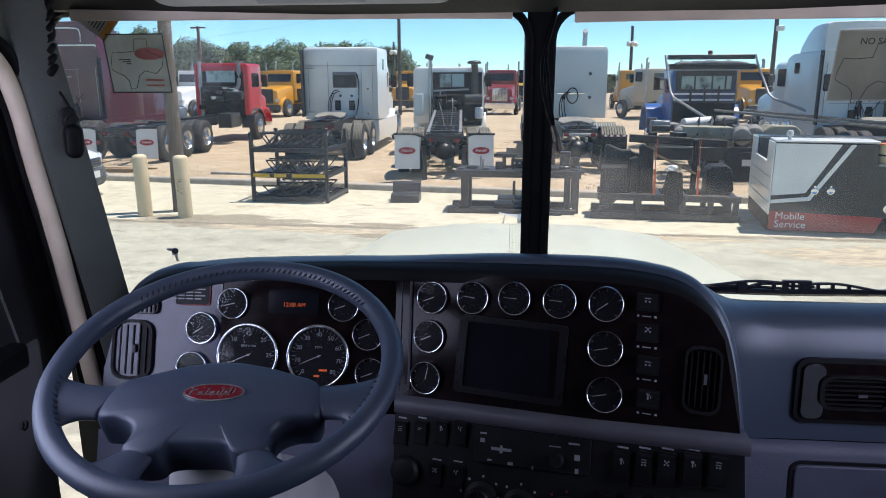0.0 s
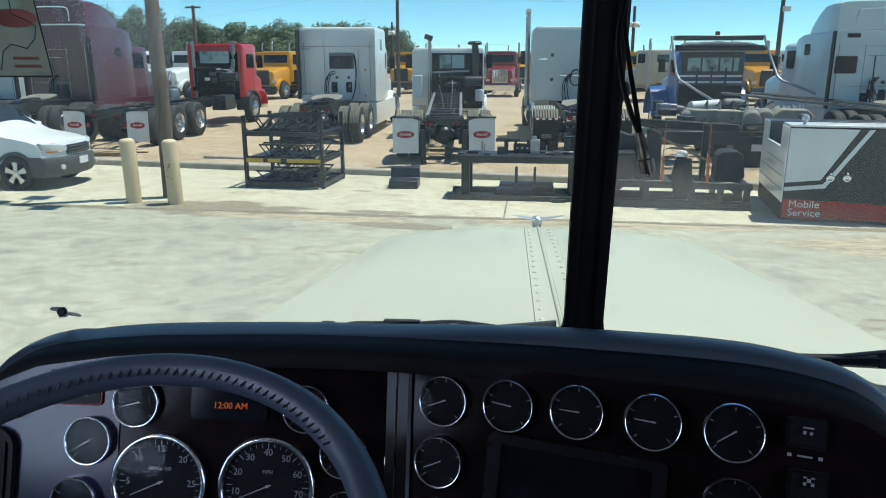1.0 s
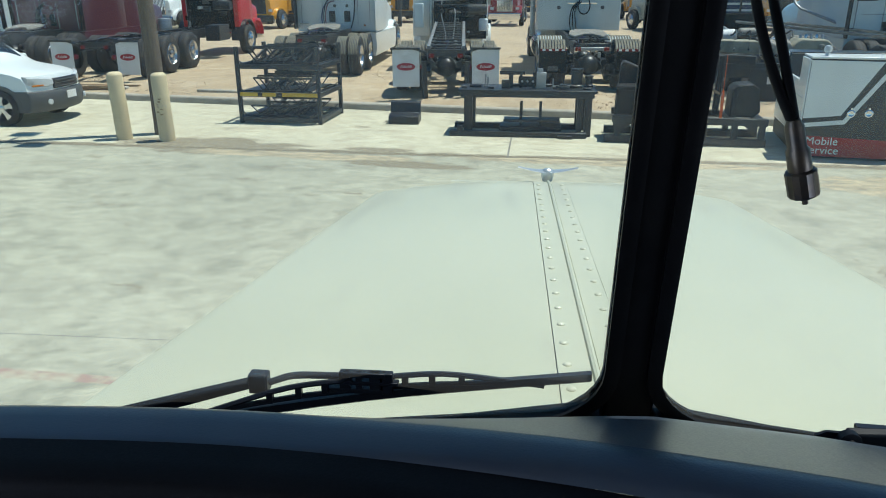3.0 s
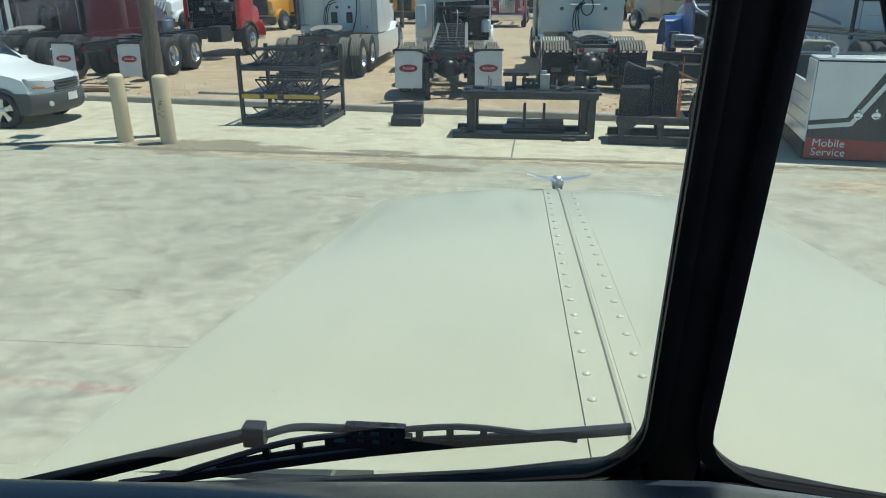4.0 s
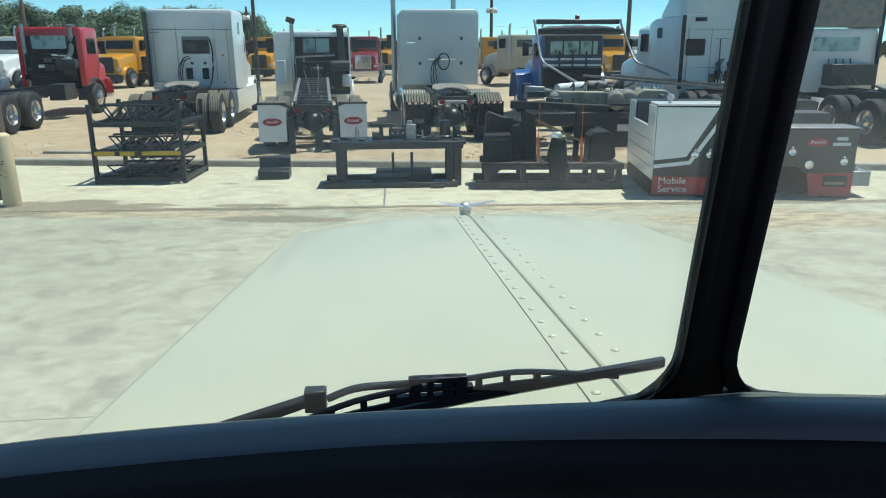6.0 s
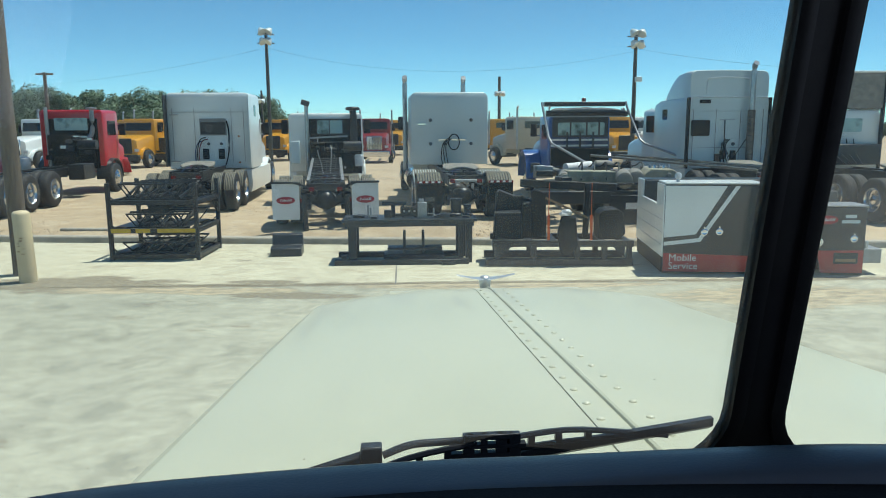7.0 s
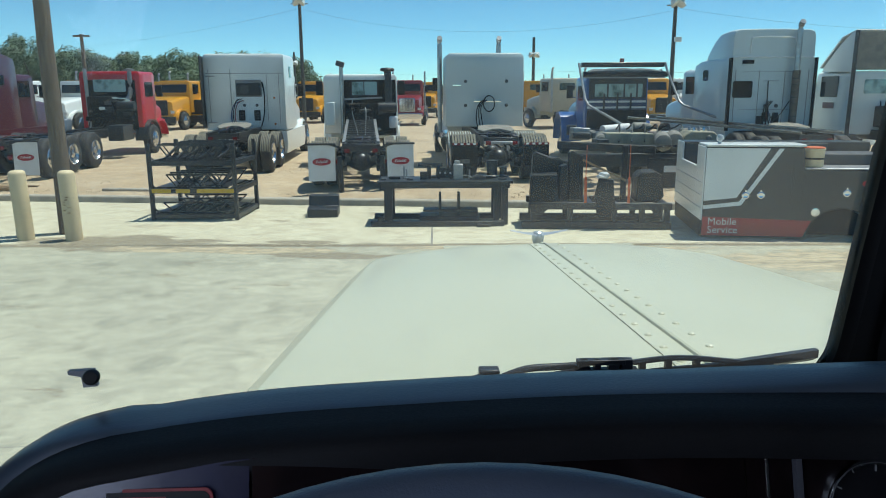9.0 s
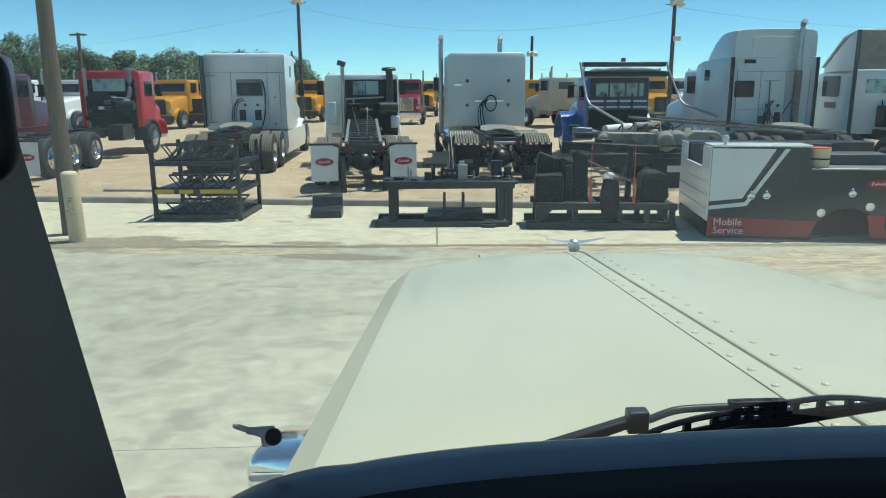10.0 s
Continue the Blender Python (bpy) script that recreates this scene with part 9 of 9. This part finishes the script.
light_pole(-7.1, 44.5, 7.45, 4, 0.13, 0.6)
light_pole(12.9, 37.5, 6.6, 4, 0.13, 0.6)
light_pole(9.2, 59.0, 5.1, 3, 0.16, 1.4)
light_pole(-11.4, 69.0, 4.9, 2, 0.13, 1.0)
t = thing("light_pole", "small camera mast on the lot", "mast", pose(12.95, 37.2, LOT, 0, 0, 0))
box(bm := B(), (0, -0.16, 4.6), (0.35, 0.2, 0.25))
part("camera_box", bm, M_silver, t, bevel=0.03)
beam(bm := B(), (0, -0.1, 4.6), (0, 0.2, 4.6), 0.08, 0.08)
part("bracket", bm, M_galv, t)
t = thing("telephone_pole", "dark telephone pole with a crossarm among the trees", "pole", pose(-26.6, 60, 0, 0, 0, 0))
part("shaft", tube(B(), [Vector((0, 0, 0)), Vector((0, 0, 6.9))], [0.17, 0.13], 12), M_wood, t)
box(bm := B(), (0, 0, 6.75), (1.3, 0.12, 0.14))
part("crossarm", bm, M_wood, t)
for a, b, sag in (((-40, 66, 6.1), (-7.1, 44.5, 7.2), 0.9), ((-7.1, 44.5, 7.2), (13.0, 37.5, 6.4), 1.2), ((12.9, 37.5, 6.5), (34, 32, 5.2), 0.7), ((-11.4, 69, 4.6), (9.2, 59, 3.9), 0.5), ((9.2, 59, 3.95), (36, 52, 4.2), 0.4)):
    a, b = Vector(a), Vector(b)
    pts = [a.lerp(b, k / 16) - Vector((0, 0, sag * 4 * (k / 16) * (1 - k / 16))) for k in range(17)]
    tagged(part("overhead_wire", tube(B(), pts, 0.0045, 5), M_pole), "thin dark overhead wire between the poles", "wire")

# White utility car on the apron
t = thing("car", "white compact SUV with grey lower cladding, parked on the apron", "car", pose(-9.44, 14.08, 0.004, 0, 0, 0))
M_clad = material("grey cladding", (0.075, 0.078, 0.08), 0.6, scale=12, bump=0.1)
W2 = 0.88
side_prof = [(-4.40, 0.45), (-4.42, 0.95), (-4.30, 1.20), (-4.05, 1.72), (-3.6, 1.76), (-2.4, 1.76), (-2.05, 1.70), (-1.32, 1.22), (-1.20, 1.16), (-0.35, 1.05), (-0.10, 0.98), (-0.02, 0.80), (0.0, 0.45), (-0.05, 0.28), (-4.35, 0.28)]
bm = B()
rows = []
for f in (-1, -0.97, -0.9, -0.78, -0.6, -0.35, 0, 0.35, 0.6, 0.78, 0.9, 0.97, 1):
    row = []
    for x, z in side_prof:
        tuck = 0.16 * max(0, (z - 1.2) / 0.55)
        nosein = 0.30 * abs(f) ** 2.6 * max(0.0, min(1.0, (x + 0.75) / 0.5))
        row.append(Vector((x - nosein, f * (W2 - tuck) , z - (0.05 * f ** 4 if z > 0.9 else 0))))
    rows.append(row)
loft(bm, rows)
part("body", bm, M_white, t, sharp=35)
bm = B()
loft(bm, [[Vector((x - 0.32 * abs(f / 0.9) ** 2.6, f, z)) for x, z in ((0.01, 0.68), (0.045, 0.62), (0.06, 0.50), (0.03, 0.32), (-0.02, 0.26), (-0.3, 0.26), (-0.3, 0.68))] for f in (-0.90, -0.82, -0.7, -0.5, -0.25, 0, 0.25, 0.5, 0.7, 0.82, 0.90)])
part("front_bumper", bm, M_clad, t, "grey front bumper", bevel=0.02)
for s in (-1, 1):
    box(bm := B(), (-2.2, s * 0.885, 0.42), (2.0, 0.03, 0.24))
    part("side_cladding", bm, M_clad, t, bevel=0.01)
    for x in (-0.90, -3.52):
        bm = B()
        rows = [[Vector((x - 0.44 * math.cos(math.pi * k / 12), s * y, 0.36 + 0.44 * math.sin(math.pi * k / 12) - q)) for y, q in ((0.86, 0), (0.905, 0), (0.905, 0.075), (0.86, 0.075))] for k in range(13)]
        loft(bm, rows)
        part("arch_trim", bm, M_clad, t, sharp=50)
        lathe(bm := B(), [(0.37, 0), (0.37, 0.012)], frame_of((x, s * 0.878, 0.36), (0, s, 0)), 24)
        part("wheel_well", bm, M_rubber, t)
        m = Matrix.Rotation(radians(90 * s), 4, "Z")
        bm = B()
        lathe(bm, [(0.24, -0.1), (0.33, -0.11), (0.355, -0.08), (0.355, 0.08), (0.33, 0.10), (0.24, 0.09)], frame_of((x, s * 0.83, 0.355), (0, s, 0)), 28, caps=False)
        wl = part("wheel", bm, M_tyre, t, sharp=50)
        bm = B()
        fr = frame_of((x, s * 0.90, 0.355), (0, s, 0))
        lathe(bm, [(0.245, 0.0), (0.235, 0.02), (0.225, 0.0), (0.225, -0.05)], fr, 28, caps=False)
        for k in range(5):
            prism(bm, [(0.03, -0.045), (0.14, -0.040), (0.232, -0.070), (0.232, 0.070), (0.14, 0.040), (0.03, 0.045)], 0.022, fr @ Matrix.Translation((0, 0, -0.008)) @ Matrix.Rotation(2 * math.pi * k / 5 + 0.3, 4, "Z"))
        lathe(bm, [(0.06, 0), (0.06, 0.02), (0.03, 0.026)], fr, 16)
        part("rim", bm, M_alu, wl, "five-spoke alloy rim")
    glass_panel(t, "side_window", (-2.35, s * 0.795, 1.44), 1.45, 0.36, (0, s, 0.35))
    glass_panel(t, "rear_side_window", (-3.62, s * 0.795, 1.44), 0.7, 0.34, (0, s, 0.35))
    bm = B()
    loft(bm, [[Vector((-0.012 - 0.30 * abs(y / 0.88) ** 2.6 + dx, s * y, z)) for dx, z in ((0.0, z0), (0.02, z0 + 0.02), (0.012, z1 - 0.03), (-0.03, z1), (-0.10, z1), (-0.10, z0))] for y, z0, z1 in ((0.40, 0.78, 0.90), (0.52, 0.75, 0.93), (0.66, 0.75, 0.95), (0.78, 0.77, 0.965), (0.86, 0.82, 0.97))])
    hl = part("headlight", bm, M_lamp_lens, t, "clear swept headlight", sharp=40)
    loft(bm := B(), [[Vector((-0.010 - 0.30 * abs(y / 0.88) ** 2.6 + dx, s * y, z)) for dx, z in ((0.0, 0.765), (0.024, 0.775), (0.024, 0.80), (0.0, 0.81))] for y in (0.62, 0.70, 0.80)])
    part("turn_lamp", bm, M_amber, hl)
    lathe(bm := B(), [(0.055, 0), (0.055, 0.03), (0.04, 0.034)], frame_of((-0.045, s * 0.60, 0.46), (1, s * 0.3, 0)), 16)
    part("fog_lamp", bm, M_lamp_lens, t)
    box(bm := B(), (-1.55, s * 0.97, 1.20), (0.12, 0.16, 0.14))
    part("door_mirror", bm, M_white, t, bevel=0.03)
glass_panel(t, "windshield", (-1.69, 0, 1.46), 1.35, 0.78, (0.55, 0, 0.75), up=(-1, 0, 0.5))
loft(bm := B(), [[Vector((-0.004 - 0.30 * abs(y / 0.88) ** 2.6 + dx, y, z)) for dx, z in ((0.0, 0.70), (0.03, 0.71), (0.02, 0.89), (0.0, 0.90), (-0.04, 0.90), (-0.04, 0.70))] for y in (-0.40, -0.25, 0, 0.25, 0.40)])
g = part("grille", bm, M_frame, t, "dark grille", bevel=0.02)
for k in range(3):
    loft(bm := B(), [[Vector((0.024 - 0.30 * abs(y / 0.88) ** 2.6 + dx, y, 0.74 + 0.06 * k + dz)) for dx, dz in ((0, -0.008), (0.008, 0), (0, 0.008), (-0.01, 0))] for y in (-0.39, -0.2, 0, 0.2, 0.39)])
    part("grille_bar", bm, M_clad, g)
box(bm := B(), (0.064, 0.0, 0.55), (0.012, 0.31, 0.15))
part("number_plate", bm, M_flap, t, "blank number plate")
for s in (-1, 1):
    part("roof_rail", tube(B(), [Vector((-3.7, s * 0.62, 1.79)), Vector((-2.5, s * 0.62, 1.80))], 0.02, 8), M_clad, t)

# Timbers and a wheel stop on the dirt by the kerb
for x0, y0, x1, y1, w in ((-11.9, 17.35, -10.0, 17.25, 0.10), (-11.6, 17.6, -9.7, 17.55, 0.09), (-11.2, 17.15, -10.4, 17.5, 0.08)):
    beam(bm := B(), (x0, y0, 0.24), (x1, y1, 0.24), w, 0.08)
    tagged(part("timber", bm, M_timber, None, bevel=0.006), "brown timber lying on the dirt by the kerb", "timber", "loose timbers")
for s0, s1 in ((-6.6, -3.2), (-11.5, -8.6)):
    p, q = along(s0, 0.55, 0.20), along(s1, 0.55, 0.20)
    beam(bm := B(), p, q, 0.15, 0.13)
    tagged(part("wheel_stop", bm, M_kerb, None, bevel=0.03), "weathered concrete wheel stop on the dirt", "wheel stop", "wheel stops")


# Trees beyond the lot
M_leaf = material("tree leaves", (0.088, 0.135, 0.068), 0.7, second=(0.115, 0.165, 0.085), scale=0.9, per_object=0.15)
M_bark = material("bark", (0.10, 0.08, 0.06), 0.9, second=(0.07, 0.055, 0.04), scale=5, bump=0.5)


def tree(x, y, h, w, seed):
    rg = random.Random(seed)
    t = thing("tree", "broad leafy green tree beyond the lot", "tree", pose(x, y, 0, 0, 0, 0), "trees beyond the lot")
    bm = B()
    tube(bm, [Vector((0, 0, 0)), Vector((0.1, 0, h * 0.25)), Vector((0.0, 0.1, h * 0.5))], [0.28, 0.20, 0.12], 10)
    tips = []
    for k in range(7):
        a = 2 * math.pi * k / 7 + rg.uniform(-0.3, 0.3)
        tip = Vector((math.cos(a) * w * 0.3, math.sin(a) * w * 0.3, h * rg.uniform(0.55, 0.85)))
        tube(bm, [Vector((0, 0, h * 0.25)), tip * 0.55 + Vector((0, 0, h * 0.1)), tip], [0.12, 0.07, 0.03], 7)
        tips.append(tip)
    part("trunk", bm, M_bark, t, sharp=80)
    lobes = []
    for _ in range(34):
        a, q = rg.uniform(0, 2 * math.pi), math.sqrt(rg.random())
        r = rg.uniform(0.10, 0.17) * w
        top = h * (1.07 - 0.34 * q ** 2) - r * 0.9
        lobes.append((Vector((math.cos(a) * q * 0.46 * w, math.sin(a) * q * 0.34 * w, rg.uniform(0.34 * h, top))), r))
    verts, faces = [], []
    for c, r in lobes:
        for _ in range(520):
            d = Vector((rg.gauss(0, 1), rg.gauss(0, 1), rg.gauss(0, 1))).normalized()
            p = c + d * r * rg.uniform(0.45, 1.04)
            s = rg.uniform(0.07, 0.17)
            n = (d + Vector((rg.uniform(-1, 1), rg.uniform(-1, 1), rg.uniform(-0.3, 1)))).normalized()
            a = n.orthogonal().normalized() * s
            b = n.cross(a) * rg.uniform(0.6, 1.0)
            i = len(verts)
            verts += [p - a, p - b * 0.7, p + a, p + b * 0.7]
            faces.append((i, i + 1, i + 2, i + 3))
    me = bpy.data.meshes.new("crown")
    me.from_pydata([tuple(v) for v in verts], [], faces)
    me.materials.append(M_leaf)
    ob = new("crown", me)
    ob.parent = t


TREES = [(-44, 70, 7.6, 9), (-39.5, 69, 7.4, 8), (-35.3, 70, 8.0, 8), (-31.8, 72, 6.8, 7), (-28.6, 71, 5.9, 7), (-25.2, 73, 5.6, 7), (-22.4, 70, 6.3, 7), (-19.4, 72, 5.9, 7), (-16.4, 70, 6.4, 7), (-13.4, 76, 5.9, 7), (-50, 66, 8.4, 9), (-56, 68, 8.0, 9), (-24, 80, 6.2, 8), (-30, 82, 6.5, 8), (-17.5, 82, 6.4, 8)]
for k, (x, y, h, w) in enumerate(TREES):
    tree(x, y, h, w, 20 + k)

# Far edge of the lot: low sheds and scrub along the horizon
M_scrub = material("far scrub", (0.05, 0.075, 0.035), 0.9, second=(0.09, 0.10, 0.06), scale=0.3, detail=8)
bm = B()
verts, faces = [], []
rg = random.Random(77)
for k in range(5200):
    x = rg.uniform(-150, 160)
    y = 120 + rg.uniform(0, 14)
    hh = 2.6 + 1.3 * noise.noise((x * 0.06, 0, 0)) + 0.7 * noise.noise((x * 0.31, 4, 0))
    c = Vector((x, y, rg.uniform(0, max(0.8, hh))))
    s = rg.uniform(0.4, 0.9)
    a = Vector((rg.uniform(-1, 1), rg.uniform(-0.5, 0.5), rg.uniform(-0.6, 0.6))).normalized() * s
    b = Vector((a.z, 0.2, -a.x)).normalized() * s * 0.8
    i = len(verts)
    verts += [c - a, c - b, c + a, c + b]
    faces.append((i, i + 1, i + 2, i + 3))
bm.free()
me = bpy.data.meshes.new("scrub")
me.from_pydata([tuple(v) for v in verts], [], faces)
me.materials.append(M_scrub)
tagged(new("scrub", me), "dark green scrub along the far edge of the lot", "bushes", "", "stuff")


# Loose gravel and clods on the dirt lot and in the sand drifts
M_stone = material("loose gravel", (0.50, 0.38, 0.25), 0.9, second=(0.34, 0.26, 0.17), scale=3)
verts, faces = [], []
rg = random.Random(31)
for k in range(8300):
    if k < 7600:
        q = along(rg.uniform(-11, 11), 0.35 + 10 * rg.random() ** 1.7, 0)
        z, s = 0.30, rg.uniform(0.012, 0.045)
        off = (q - (KA + KB) / 2).dot(KN)
        z = 0.125 + 0.185 * min(1.0, max(0.0, (off - 0.2) / 1.1)) ** 0.8
    else:
        f = rg.gauss(0, 1)
        base = ((-5.0, 11.9, 1.3, 0.3), (-2.6, 11.45, 1.2, 0.2), (0.2, 10.85, 1.0, 0.18), (6.3, 9.7, 2.0, 0.5))[k % 4]
        q = Vector((base[0] + base[2] * f, base[1] - 0.16 * base[2] * f + base[3] * rg.gauss(0, 0.8), 0))
        z, s = 0.004, rg.uniform(0.004, 0.011)
    i = len(verts)
    for a in range(4):
        th = a * 1.5708 + rg.uniform(-0.5, 0.5)
        verts.append((q.x + s * math.cos(th) * rg.uniform(0.7, 1.3), q.y + s * math.sin(th), z - s * 0.3))
    verts.append((q.x + s * rg.uniform(-0.3, 0.3), q.y, z + s * rg.uniform(0.4, 0.9)))
    faces += [(i, i + 1, i + 4), (i + 1, i + 2, i + 4), (i + 2, i + 3, i + 4), (i + 3, i, i + 4)]
me = bpy.data.meshes.new("gravel")
me.from_pydata(verts, [], faces)
me.materials.append(M_stone)
tagged(new("gravel", me), "loose tan gravel scattered over the dirt and sand", "gravel", "", "stuff")
verts, faces = [], []
for k in range(520):
    q = Vector((rg.uniform(-7, 3), rg.uniform(2.4, 11.5), 0))
    s = rg.uniform(0.003, 0.008) + 0.004 * rg.random() ** 8
    i = len(verts)
    for a in range(4):
        th = a * 1.5708 + rg.uniform(-0.5, 0.5)
        verts.append((q.x + s * math.cos(th) * rg.uniform(0.7, 1.6), q.y + s * math.sin(th), 0.0))
    verts.append((q.x, q.y, s * rg.uniform(0.4, 0.9)))
    faces += [(i, i + 1, i + 4), (i + 1, i + 2, i + 4), (i + 2, i + 3, i + 4), (i + 3, i, i + 4)]
me = bpy.data.meshes.new("grit")
me.from_pydata(verts, [], faces)
me.materials.append(M_grit)
tagged(new("grit", me), "dark specks of grit scattered over the paving", "grit", "", "stuff")
